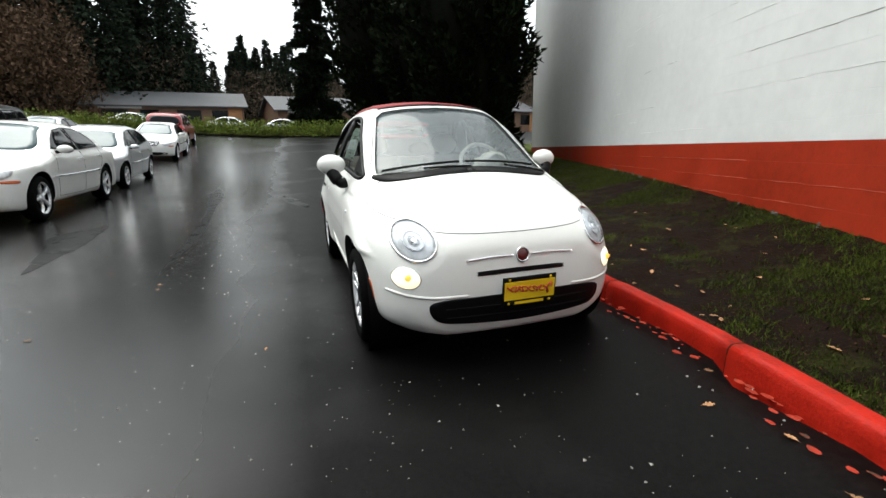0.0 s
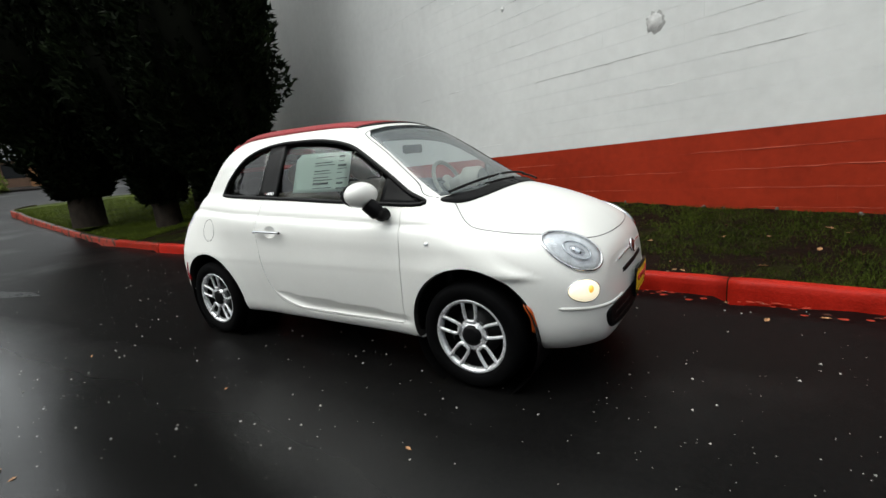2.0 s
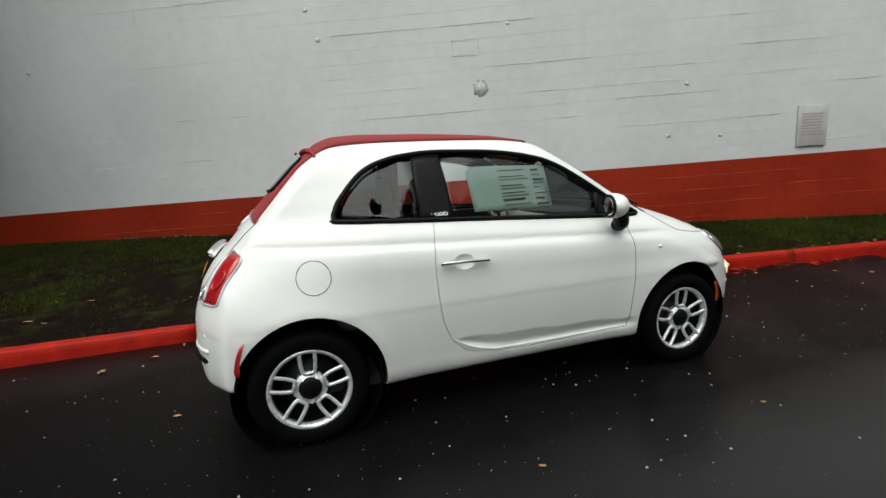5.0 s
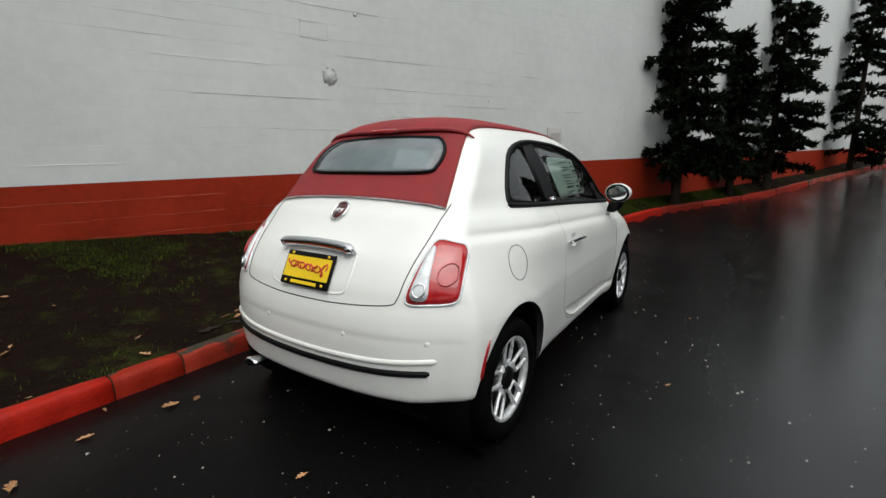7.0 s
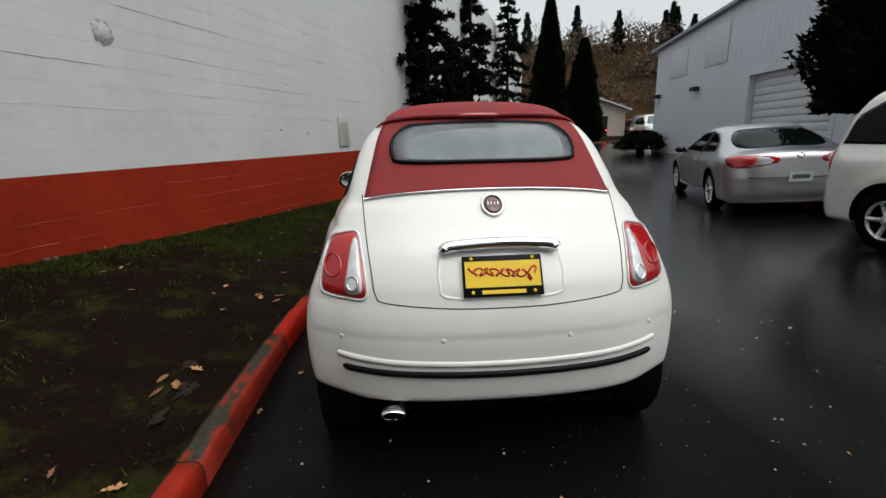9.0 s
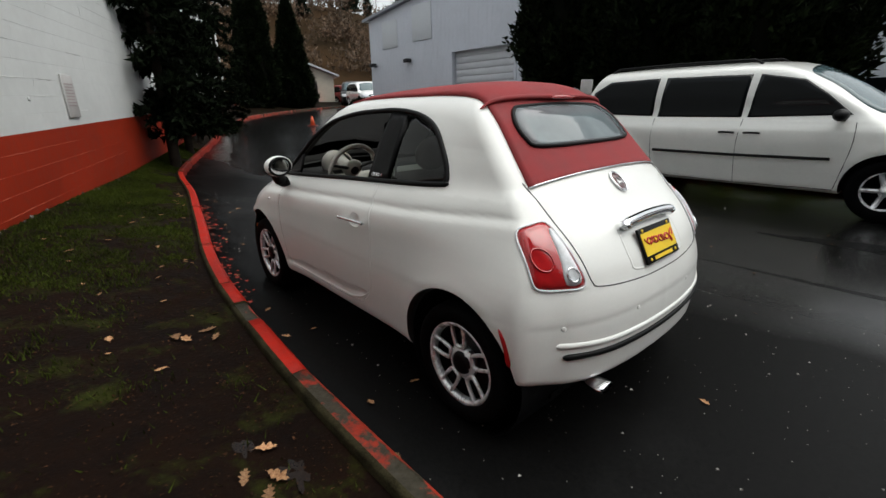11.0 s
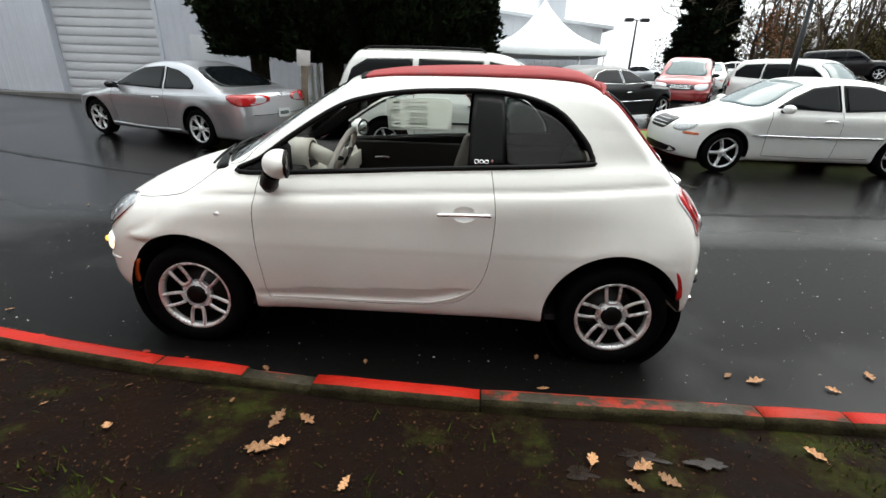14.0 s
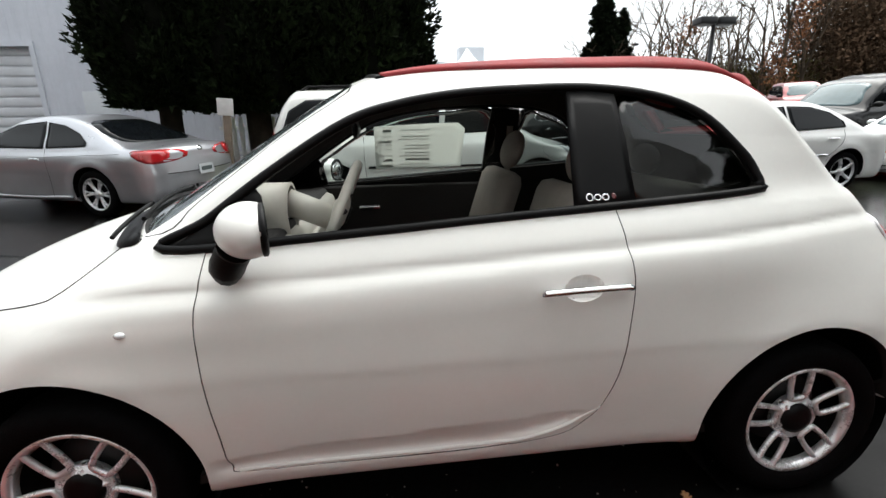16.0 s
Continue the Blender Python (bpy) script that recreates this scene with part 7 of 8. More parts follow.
# ---- trees and plants ----
BARK = mat("wet_bark", (0.022, 0.017, 0.013), 0.9, spec=0.08, var=0.5, scale=5, bump=0.9, bscale=25)
CEDAR = mat("dark_cedar_foliage", (0.009, 0.014, 0.005), 0.8, spec=0.06, color2=(0.003, 0.005, 0.002), scale=1.2, island=0.55)
# near black: the shade deep in a crown, put into the colour
CROWN_SHADE = mat("crown_inner_shade", (0.004, 0.0045, 0.003), 0.95, spec=0.02, var=0.4, scale=3)
SPRUCE = mat("spruce_needles", (0.007, 0.011, 0.005), 0.85, spec=0.05, color2=(0.003, 0.005, 0.002), scale=1.5, island=0.5)
# needles lightened for distance: the haze is put into the colour
HAZED_FIR = mat("hazed_fir_needles", (0.022, 0.031, 0.020), 0.85, spec=0.08, color2=(0.011, 0.016, 0.010), scale=0.4, island=0.4)
TWIG = mat("bare_twigs", (0.080, 0.060, 0.042), 0.9, spec=0.1, color2=(0.045, 0.034, 0.024), scale=0.6, island=0.4)
RUSSET = mat("russet_leaves", (0.20, 0.075, 0.022), 0.8, color2=(0.11, 0.045, 0.018), scale=0.8, island=0.5)
HEDGE = mat("hedge_leaves", (0.15, 0.19, 0.028), 0.7, spec=0.15, color2=(0.070, 0.090, 0.018), scale=1.5, island=0.5)


def tris_mesh(name, P, material, parent=None, label=""):
    """A mesh of loose triangles from an (n, 3, 3) array."""
    n = len(P)
    me = bpy.data.meshes.new(name)
    me.vertices.add(3 * n)
    me.vertices.foreach_set("co", P.reshape(-1).astype(np.float32))
    me.loops.add(3 * n)
    me.loops.foreach_set("vertex_index", np.arange(3 * n, dtype=np.int32))
    me.polygons.add(n)
    me.polygons.foreach_set("loop_start", np.arange(0, 3 * n, 3, dtype=np.int32))
    me.polygons.foreach_set("loop_total", np.full(n, 3, dtype=np.int32))
    me.materials.append(material)
    me.update(calc_edges=True)
    me.validate()
    ob = new(name, me)
    if parent:
        ob.parent = parent
    if label:
        ob["label"] = label
    return ob


def sprays(C, D, size, rng, k=3, fan=0.5):
    """Leafy sprays: at each centre C a few narrow triangles fanned about the direction D."""
    n = len(C)
    out = []
    for _ in range(k):
        d = D + rng.normal(0, fan, D.shape)
        d /= np.linalg.norm(d, axis=1, keepdims=True)
        s = np.cross(d, rng.normal(0, 1, D.shape))
        s /= np.maximum(np.linalg.norm(s, axis=1, keepdims=True), 1e-6)
        L = size * rng.uniform(0.6, 1.4, (n, 1))
        out.append(np.stack([C - s * L * 0.26, C + s * L * 0.26, C + d * L], 1))
    return np.concatenate(out)


def blob(bm, x, y, z0, z1, rad_f, seed, segs=18, rows=16):
    """A lumpy column inside a dense crown, coloured dark for the shade there."""
    rings = []
    for i in range(rows + 1):
        t = i / rows
        z = z0 + (z1 - z0) * t
        rings.append([bm.verts.new((x + rad_f(t) * (1 + 0.25 * noise.noise(Vector((math.cos(a) * 2, math.sin(a) * 2, z * 0.8 + seed)))) * math.cos(a), y + rad_f(t) * (1 + 0.25 * noise.noise(Vector((math.cos(a) * 2 + 9, math.sin(a) * 2, z * 0.8 + seed)))) * math.sin(a), z)) for a in np.linspace(0, 2 * math.pi, segs, False)])
    for A, B in zip(rings[:-1], rings[1:]):
        for k in range(segs):
            bm.faces.new((A[k], A[(k + 1) % segs], B[(k + 1) % segs], B[k]))
    return bm


def cedar(x, y, z0, height, radius, seed, label, name="cedar_tree", n=21000, start=0.8, size=0.14, pointed=0.55, skirt=0.62):
    """A dense dark evergreen, tapering to its top."""
    rng = np.random.default_rng(seed)
    tree = thing(name, label, "tree", "evergreens")
    prof = lambda t: radius * np.power(np.clip(1 - t, 0, 1), pointed) * np.clip(skirt + 2.6 * t, 0, 1)
    lean = rng.normal(0, 0.02, 2)
    part("trunk", sweep(bmesh.new(), [(x + lean[0] * h, y + lean[1] * h, z0 - 0.3 + h) for h in np.linspace(0, height * 0.9, 8)], [0.24 * radius / 1.6 * (1 - 0.8 * q / 7) + 0.05 for q in range(8)], 10), BARK, tree, "dark wet trunk")
    # added column whose dark colour stands in for the crown's inner shade
    part("crown_core", blob(bmesh.new(), x, y, z0 + start + 0.2, z0 + height * 0.96, lambda t: float(prof(t)) * 0.80 + 0.02, seed), CROWN_SHADE, tree, "dark column standing in for the shade inside the crown")
    t = rng.random(n) ** 1.25
    a = rng.random(n) * 2 * math.pi
    # foliage stands in vertical tongues
    lobes = 0.88 + 0.13 * np.sin(a * 7 + seed + 4 * np.sin(t * 5)) + 0.10 * np.sin(a * 13 + t * 23) + 0.09 * np.sin(t * height * 4.2 + 3 * np.sin(a * 3 + seed))
    lobes = lobes + 0.13 * np.sin(t * height * 1.5 + 2.2 * np.sin(a * 2 + seed)) * np.clip(1 - t, 0.3, 1)
    r = prof(t) * lobes * rng.uniform(0.84, 1.10, n)
    C = np.stack([x + r * np.cos(a), y + r * np.sin(a), z0 + start + (height - start) * t], 1)
    D = np.stack([np.cos(a) * 0.8, np.sin(a) * 0.8, rng.uniform(0.2, 1.1, n)], 1)
    tris_mesh("crown", sprays(C, D, size, rng, 3, 0.45), CEDAR, tree, "dense dark green sprays")
    return tree


def spruce(x, y, z0, height, radius, seed, label, name="spruce_tree", layers=26, ragged=0.35, size=0.16):
    """An open conifer with whorls of drooping boughs."""
    rng = np.random.default_rng(seed)
    tree = thing(name, label, "tree", "evergreens")
    part("trunk", sweep(bmesh.new(), [(x, y, z0 - 0.3 + h) for h in np.linspace(0, height, 10)], [0.11 * (1 - 0.9 * q / 9) + 0.012 for q in range(10)], 8), BARK, tree, "thin dark trunk")
    bm = bmesh.new()
    C, D = [], []
    for i in range(layers):
        t = (i + 0.5) / layers
        z = z0 + 0.5 + (height - 0.6) * t
        for _ in range(rng.integers(4, 7)):
            a = rng.random() * 2 * math.pi
            L = radius * (1 - t) ** 0.8 * rng.uniform(1 - ragged, 1 + ragged * 0.5) + 0.12
            zb = z + rng.normal(0, 0.12)
            pts = [(x + L * q * math.cos(a), y + L * q * math.sin(a), zb + 0.10 * L * q - 0.34 * L * q * q + 0.10 * L * q ** 4) for q in np.linspace(0, 1, 6)]
            sweep(bm, pts, [0.018 * (1 - 0.8 * q / 5) for q in range(6)], 4)
            k = max(6, int(L * 60))
            q = rng.random(k) ** 0.7
            base = np.stack([np.interp(q, np.linspace(0, 1, 6), [p[c] for p in pts]) for c in range(3)], 1)
            C.append(base + rng.normal(0, 0.05, (k, 3)) * np.array([1, 1, 0.8]))
            D.append(np.stack([np.full(k, math.cos(a)) * 0.7, np.full(k, math.sin(a)) * 0.7, rng.normal(-0.1, 0.5, k)], 1) + rng.normal(0, 0.4, (k, 3)))
    part("boughs", bm, BARK, tree)
    tris_mesh("crown", sprays(np.concatenate(C), np.concatenate(D), size, rng, 3, 0.5), SPRUCE, tree, "dark green needles")
    return tree


def bare_tree_tris(rng, height, russet=False):
    """Triangles of one leafless tree: trunk and forking limbs, ending in fine twigs."""
    T = []

    def limb(p, d, L, r, depth):
        q = p + d * L
        s = np.cross(d, [0.3, 0.7, 0.2])
        s /= np.linalg.norm(s)
        u = np.cross(d, s)
        ring = [s, -0.5 * s + 0.866 * u, -0.5 * s - 0.866 * u]
        for i in range(3):
            a, b = ring[i], ring[(i + 1) % 3]
            T.append([p + a * r, p + b * r, q + a * r * 0.6])
            T.append([p + b * r, q + b * r * 0.6, q + a * r * 0.6])
        if depth == 0:
            return
        for _ in range(rng.integers(2, 4) if depth < 4 else 2):
            e = d + rng.normal(0, 0.42, 3) + np.array([0, 0, 0.12])
            e /= np.linalg.norm(e)
            limb(p + d * L * rng.uniform(0.55, 1.0), e, L * rng.uniform(0.6, 0.85), r * 0.58, depth - 1)
    limb(np.zeros(3), np.array([0, 0, 1.0]), height * 0.30, height * 0.013, 5)
    return np.array(T)


def woods(name, spots, label, seed, material=TWIG, hmin=9, hmax=17):
    rng = np.random.default_rng(seed)
    kinds = [bare_tree_tris(rng, 1.0) for _ in range(5)]
    out = []
    for x, y, z in spots:
        T = kinds[rng.integers(5)] * rng.uniform(hmin, hmax)
        a = rng.random() * 6.28
        R = np.array([[math.cos(a), -math.sin(a), 0], [math.sin(a), math.cos(a), 0], [0, 0, 1]])
        out.append(T @ R.T + np.array([x, y, z - 0.2]))
    return tagged(tris_mesh(name, np.concatenate(out), material), label, "woods", kind="stuff")


def thicket(name, spots, label, seed, material, size=0.5, per=160, rx=2.2, rz=3.0, fan=0.8):
    """Undergrowth or hazy twig clouds: clumps of small leaves."""
    rng = np.random.default_rng(seed)
    C = []
    for x, y, z, k in spots:
        n = int(per * k)
        v = np.clip(rng.normal(0, 0.5, (n, 3)), -0.8, 0.8) * np.array([rx, rx, rz]) * k ** 0.4
        C.append(np.array([x, y, z]) + v)
    C = np.concatenate(C)
    return tagged(tris_mesh(name, sprays(C, np.tile([0, 0, 0.6], (len(C), 1)), size, rng, 1, fan), material), label, "woods", kind="stuff")


def conifer_woods(name, spots, label, seed):
    """Far firs, each a taper of drooping layers, in needles paled for haze."""
    rng = np.random.default_rng(seed)
    C, D = [], []
    for x, y, z, h in spots:
        n = int(900 + 60 * h)
        t = rng.random(n) ** 1.3
        a = rng.random(n) * 6.28
        r = 0.23 * h * (1 - t) ** 0.9 * (0.72 + 0.28 * np.sin(t * h * 2.6 + rng.random() * 6)) * rng.uniform(0.35, 1.1, n)
        C.append(np.stack([x + r * np.cos(a), y + r * np.sin(a), z + 0.5 + h * t], 1))
        D.append(np.stack([np.cos(a), np.sin(a), rng.uniform(-0.7, 0.2, n)], 1))
    return tagged(tris_mesh(name, sprays(np.concatenate(C), np.concatenate(D), 0.5, rng, 2, 0.45), HAZED_FIR), label, "woods", kind="stuff")


# evergreens past the end of the wall
cedar(-11.8, 2.2, 0.6, 12, 2.3, 1, "tall dense dark cedar at the wall's end", start=0.45, skirt=0.22)
cedar(-10.6, 4.7, 0.7, 12, 1.8, 2, "tall dense dark cedar at the wall's end")
cedar(-14.6, 5.4, 0.8, 11, 2.0, 3, "tall dense dark cedar at the wall's end")
cedar(-6.85, 3.1, 0.42, 11, 1.5, 14, "dark cedar close against the wall's end", start=0.35, pointed=0.3, n=22000, skirt=0.35)
cedar(-8.8, 2.7, 0.45, 11, 1.6, 15, "dark cedar close against the wall's end", start=0.35, skirt=0.25)
cedar(-8.3, 4.6, 0.52, 1.5, 0.8, 4, "low dark evergreen bush on the bank", name="evergreen_bush", n=1800, start=0.05, size=0.14, pointed=0.5)
# evergreens on the island
cedar(4.75, -8.5, 0.5, 9.5, 1.3, 5, "dense dark cedar on the planted island", start=1.3)
cedar(3.0, -8.9, 0.5, 10.5, 1.6, 6, "dense dark cedar on the planted island", start=1.2)
cedar(0.9, -9.2, 0.5, 10, 1.4, 7, "dense dark cedar on the planted island", start=1.0)
cedar(-0.1, -9.8, 0.5, 9.5, 1.0, 8, "dense dark cedar on the planted island", start=1.0, n=14000)
# ragged spruces along the bent wall
spruce(9.6, -0.25, 0.35, 8.0, 1.25, 21, "ragged dark spruce growing close to the wall")
spruce(15.6, -2.3, 0.5, 8.0, 1.3, 22, "ragged thin spruce growing close to the wall", ragged=0.5)
spruce(22.8, -5.35, 0.8, 9.2, 1.55, 23, "ragged thin spruce growing close to the wall", ragged=0.5)
spruce(12.9, -1.3, 0.4, 4.4, 0.7, 24, "small dark spruce growing close to the wall")
# clipped columns where the lane turns
cedar(31.6, -10.4, 0.9, 10.8, 1.7, 9, "tall pointed dark cypress at the lane's bend", name="cypress_tree", pointed=0.75, start=0.2, size=0.22)
cedar(31.2, -12.9, 0.9, 7.8, 1.55, 10, "pointed dark cypress at the lane's bend", name="cypress_tree", pointed=0.7, start=0.2, size=0.22)
cedar(18.9, -11.3, 0.95, 0.9, 1.3, 11, "low clipped shrub beside the grey building", name="shrub", n=1500, start=0.02, size=0.12, pointed=0.4)

# ---- grass and leaves on the bank ----


def grass():
    rng = np.random.default_rng(3)
    n = 300000
    x = rng.uniform(-8, 14, n)
    u = rng.random(n)
    k = KERB(x) + 0.17
    y = k + (wall_y(x) - 0.02 - k) * u
    thick = np.array([noise.noise(Vector((a * 1.3 + 20, b * 1.3, 0))) + 0.5 * noise.noise(Vector((a * 5, b * 5, 5))) for a, b in zip(x, y)])
    thick = thick + 0.75 * (u - 0.45) + 0.06 * np.clip(np.abs(x - 0.2) - 2.0, 0, 3) + 0.10 * np.clip(x - 1.2, 0, 2) + 0.05 * np.clip(-x - 1.8, 0, 3) - 0.25 * np.exp(-((x + 0.5) / 2.2) ** 2)
    keep = rng.random(n) < np.clip(thick * 1.8 + 0.30, 0.02, 0.95)
    x, y = x[keep], y[keep]
    m = len(x)
    h = rng.uniform(0.012, 0.042, m) * (0.7 + 0.6 * rng.random(m))
    a = rng.random(m) * 6.28
    w = rng.uniform(0.0020, 0.0050, m)
    z = bank_z(x, y)
    C = np.stack([x, y, z], 1)
    s = np.stack([np.cos(a), np.sin(a), np.zeros(m)], 1) * w[:, None]
    tip = np.stack([rng.normal(0, 0.5, m) * h, rng.normal(0, 0.5, m) * h, h], 1)
    return tagged(tris_mesh("grass", np.stack([C - s, C + s, C + tip], 1), GRASSM), "thin wet grass on the bank", "grass", kind="stuff")


grass()


def lawn():
    rng = np.random.default_rng(31)
    n = 90000
    x = -8 - 13 * rng.random(n) ** 1.5
    k = KERB(x) + 0.17
    y = k + 8.0 * rng.random(n) ** 1.3
    h, a, w = rng.uniform(0.02, 0.06, n), rng.random(n) * 6.28, rng.uniform(0.004, 0.010, n)
    C = np.stack([x, y, bank_z(x, y)], 1)
    s = np.stack([np.cos(a), np.sin(a), np.zeros(n)], 1) * w[:, None]
    tip = np.stack([rng.normal(0, 0.5, n) * h, rng.normal(0, 0.5, n) * h, h], 1)
    return tagged(tris_mesh("lawn_grass", np.stack([C - s, C + s, C + tip], 1), LAWNM), "short bright green lawn under the evergreens", "grass", kind="stuff")


LAWNM = mat("lawn_blades", (0.085, 0.115, 0.014), 0.7, spec=0.05, color2=(0.045, 0.060, 0.008), scale=1.1, island=0.45)
lawn()
LEAFM = mat("fallen_leaf", (0.42, 0.24, 0.12), 0.6, spec=0.2, color2=(0.17, 0.070, 0.030), scale=14, per_object=0.45)


def leaf_mesh(seed, lobes):
    """A lobed leaf, longer than wide, folded along its rib and curled at the ends."""
    rnd = random.Random(seed)
    bm = bmesh.new()
    n = 4 * lobes
    fold, curl = rnd.uniform(0.15, 0.6), rnd.uniform(-0.25, 0.35)
    rib, sides = [], ([], [])
    for i in range(n + 1):
        q = i / n
        x = q - 0.5
        env = 0.30 * math.sin(math.pi * min(1, q * 0.92 + 0.05)) ** 0.7
        cut = (1.0, 0.8, 0.42, 0.75)[i % 4]
        rib.append(bm.verts.new((x, 0, 0.05 + curl * x * x)))
        for g, row in ((-1, sides[0]), (1, sides[1])):
            w = env * cut * rnd.uniform(0.8, 1.2) + 0.004
            row.append(bm.verts.new((x + 0.09 * cut, g * w, 0.05 + curl * x * x + fold * w * rnd.uniform(0.5, 1.3))))
    for i in range(n):
        bm.faces.new((rib[i], rib[i + 1], sides[1][i + 1], sides[1][i]))
        bm.faces.new((rib[i + 1], rib[i], sides[0][i], sides[0][i + 1]))
    a, b, c = bm.verts.new((-0.48, 0.012, 0.05)), bm.verts.new((-0.48, -0.012, 0.05)), bm.verts.new((-0.78, 0.05, 0.02))
    bm.faces.new((a, b, c))
    me = bpy.data.meshes.new("leaf")
    bm.to_mesh(me)
    bm.free()
    me.materials.append(LEAFM)
    return me


def leaves():
    rnd = random.Random(9)
    ms = [leaf_mesh(k, 3 + k % 2) for k in range(7)]
    spots = [(0.42, 1.64, 0.10), (0.36, 1.60, 0.08), (0.42, 1.47, 0.10), (0.30, 1.45, 0.08), (-0.86, 1.58, 0.08), (-1.04, 1.60, 0.09), (-1.12, 1.66, 0.08), (-0.98, 1.70, 0.07), (0.55, 1.95, 0.07), (0.05, 1.78, 0.06), (-1.92, 0.86, 0.09), (-1.80, 0.82, 0.06),
             (-2.6, 0.75, 0.08), (-2.3, 0.9, 0.07), (-1.9, -0.2, 0.05), (3.1, 0.55, 0.07)]
    for _ in range(60):
        x = rnd.uniform(-4.5, 6)
        k = float(KERB(x))
        spots.append((x, rnd.uniform(k + 0.2, min(k + 1.9, float(wall_y(x)) - 0.1)), rnd.uniform(0.03, 0.08)))
    for _ in range(26):
        x = rnd.uniform(-4.5, 5.5)
        spots.append((x, float(KERB(x)) - abs(rnd.gauss(0, 0.25)) - 0.03, rnd.uniform(0.025, 0.065)))
    for _ in range(40):
        spots.append((rnd.uniform(-5, 5), rnd.uniform(-4.5, -0.9), rnd.uniform(0.015, 0.045)))
    for x, y, s in spots:
        z = float(bank_z(x, y)) + 0.012 if y > KERB(x) + 0.15 else float(lot_z(x, y)) + 0.004
        ob = tagged(new("fallen_leaf", rnd.choice(ms)), "brown fallen leaf, wet, lying flat", "leaf", "fallen leaves")
        ob.matrix_world = Matrix.Translation((x, y, z)) @ Euler((rnd.gauss(0, 0.15), rnd.gauss(0, 0.15), rnd.random() * 6.28)).to_matrix().to_4x4() @ Matrix.Diagonal((s, s, s * 0.8, 1))


leaves()
GRIT = mat("pale_grit", (0.40, 0.38, 0.35), 0.6, var=0.3, scale=20, island=0.5)


def grit():
    """Loose chips of stone on the wet asphalt."""
    rng = np.random.default_rng(12)
    n = 2600
    x, y = rng.uniform(-6, 6.5, n), rng.uniform(-4.5, 0.9, n)
    s = rng.uniform(0.0015, 0.0045, n) * rng.choice([1, 1, 1, 2.2], n)
    a = rng.random(n) * 6.28
    z = lot_z(x, y)
    C = np.stack([x, y, z], 1)
    ring = [np.stack([np.cos(a + k * 2.09) * s, np.sin(a + k * 2.09) * s, np.full(n, 0.0005)], 1) for k in range(3)]
    top = np.stack([np.zeros(n), np.zeros(n), s * 0.8 + 0.001], 1)
    T = np.concatenate([np.stack([C + ring[k], C + ring[(k + 1) % 3], C + top], 1) for k in range(3)])
    return tagged(tris_mesh("stone_chips", T, GRIT), "small pale stone chips on the wet asphalt", "grit", kind="stuff")


grit()

LITTER = mat("leaf_litter", (0.052, 0.023, 0.011), 0.75, spec=0.06, color2=(0.018, 0.009, 0.005), scale=8, island=0.75)


def litter():
    """Bits of rotting leaf and twig pressed into the mud."""
    rng = np.random.default_rng(19)
    n = 26000
    x = rng.uniform(-5.5, 7, n)
    u = rng.random(n) ** 1.2
    k = KERB(x) + 0.17
    y = k + (wall_y(x) - 0.03 - k) * u
    s = rng.uniform(0.002, 0.007, n) * rng.choice([1, 1, 1, 1.8], n)
    a = rng.random(n) * 6.28
    C = np.stack([x, y, bank_z(x, y) + rng.uniform(0.004, 0.022, n)], 1)
    P = [C + np.stack([np.cos(a + q) * s * w, np.sin(a + q) * s * w, rng.normal(0, 0.25, n) * s], 1) for q, w in ((0, 1.0), (2.2, 0.6), (3.9, 0.75))]
    return tagged(tris_mesh("leaf_litter", np.stack(P, 1), LITTER), "rotting leaf litter and twigs on the mud", "litter", kind="stuff")


litter()

# ---- buildings and the distance ----
SIDING = mat("grey_white_metal_siding", (0.56, 0.58, 0.64), 0.45, var=0.06, scale=0.8, rvar=0.2)
SIDING2 = mat("pale_metal_siding", (0.55, 0.57, 0.60), 0.5, var=0.06, scale=0.8)
ROLLER = mat("roller_door_paint", (0.60, 0.61, 0.64), 0.4, var=0.06, scale=1.5)
ROOFM = mat("grey_shingle_roof", (0.065, 0.066, 0.072), 0.7, var=0.25, scale=1.5, bump=0.4, bscale=20)
BEIGE = mat("beige_siding", (0.50, 0.46, 0.38), 0.6, var=0.1, scale=2)
TENTM = mat("white_tent_cloth", (0.80, 0.82, 0.82), 0.6, var=0.04, scale=2)
WOODM = mat("weathered_timber", (0.17, 0.13, 0.10), 0.8, var=0.3, scale=6, bump=0.5, bscale=30)
BROWNW = mat("brown_siding", (0.16, 0.09, 0.055), 0.7, var=0.25, scale=2)
ORANGEW = mat("orange_siding", (0.36, 0.17, 0.07), 0.7, var=0.2, scale=2)


def lot_plane(x, y):
    return float(lot_z(x, y))


# the long grey building with a roller door
GY, GX0, GX1 = -12.2, 2.0, 19.5
gb = thing("grey_building", "grey-white metal-clad building with roller door", "building")
roof_at = lambda x: 5.65 + 0.115 * (19.5 - x)


def corrugated(name, x0, x1, y, z0, ztop, parent, step=0.25, depth=0.009):
    """Upright ribbed cladding, facing +y, with a raked top."""
    bm = bmesh.new()
    x, cols = x0, []
    while x < x1:
        for dx, dy in ((0, 0), (step * 0.62, 0), (step * 0.72, depth), (step * 0.9, depth)):
            xx = min(x + dx, x1)
            cols.append((xx, y + dy))
        x += step
    cols.append((x1, y))
    lo = [bm.verts.new((a, b, z0)) for a, b in cols]
    hi = [bm.verts.new((a, b, ztop(a))) for a, b in cols]
    for i in range(len(cols) - 1):
        if cols[i + 1][0] - cols[i][0] > 1e-5:
            bm.faces.new((lo[i + 1], lo[i], hi[i], hi[i + 1]))
    return part(name, bm, SIDING, parent, "ribbed metal cladding", False)


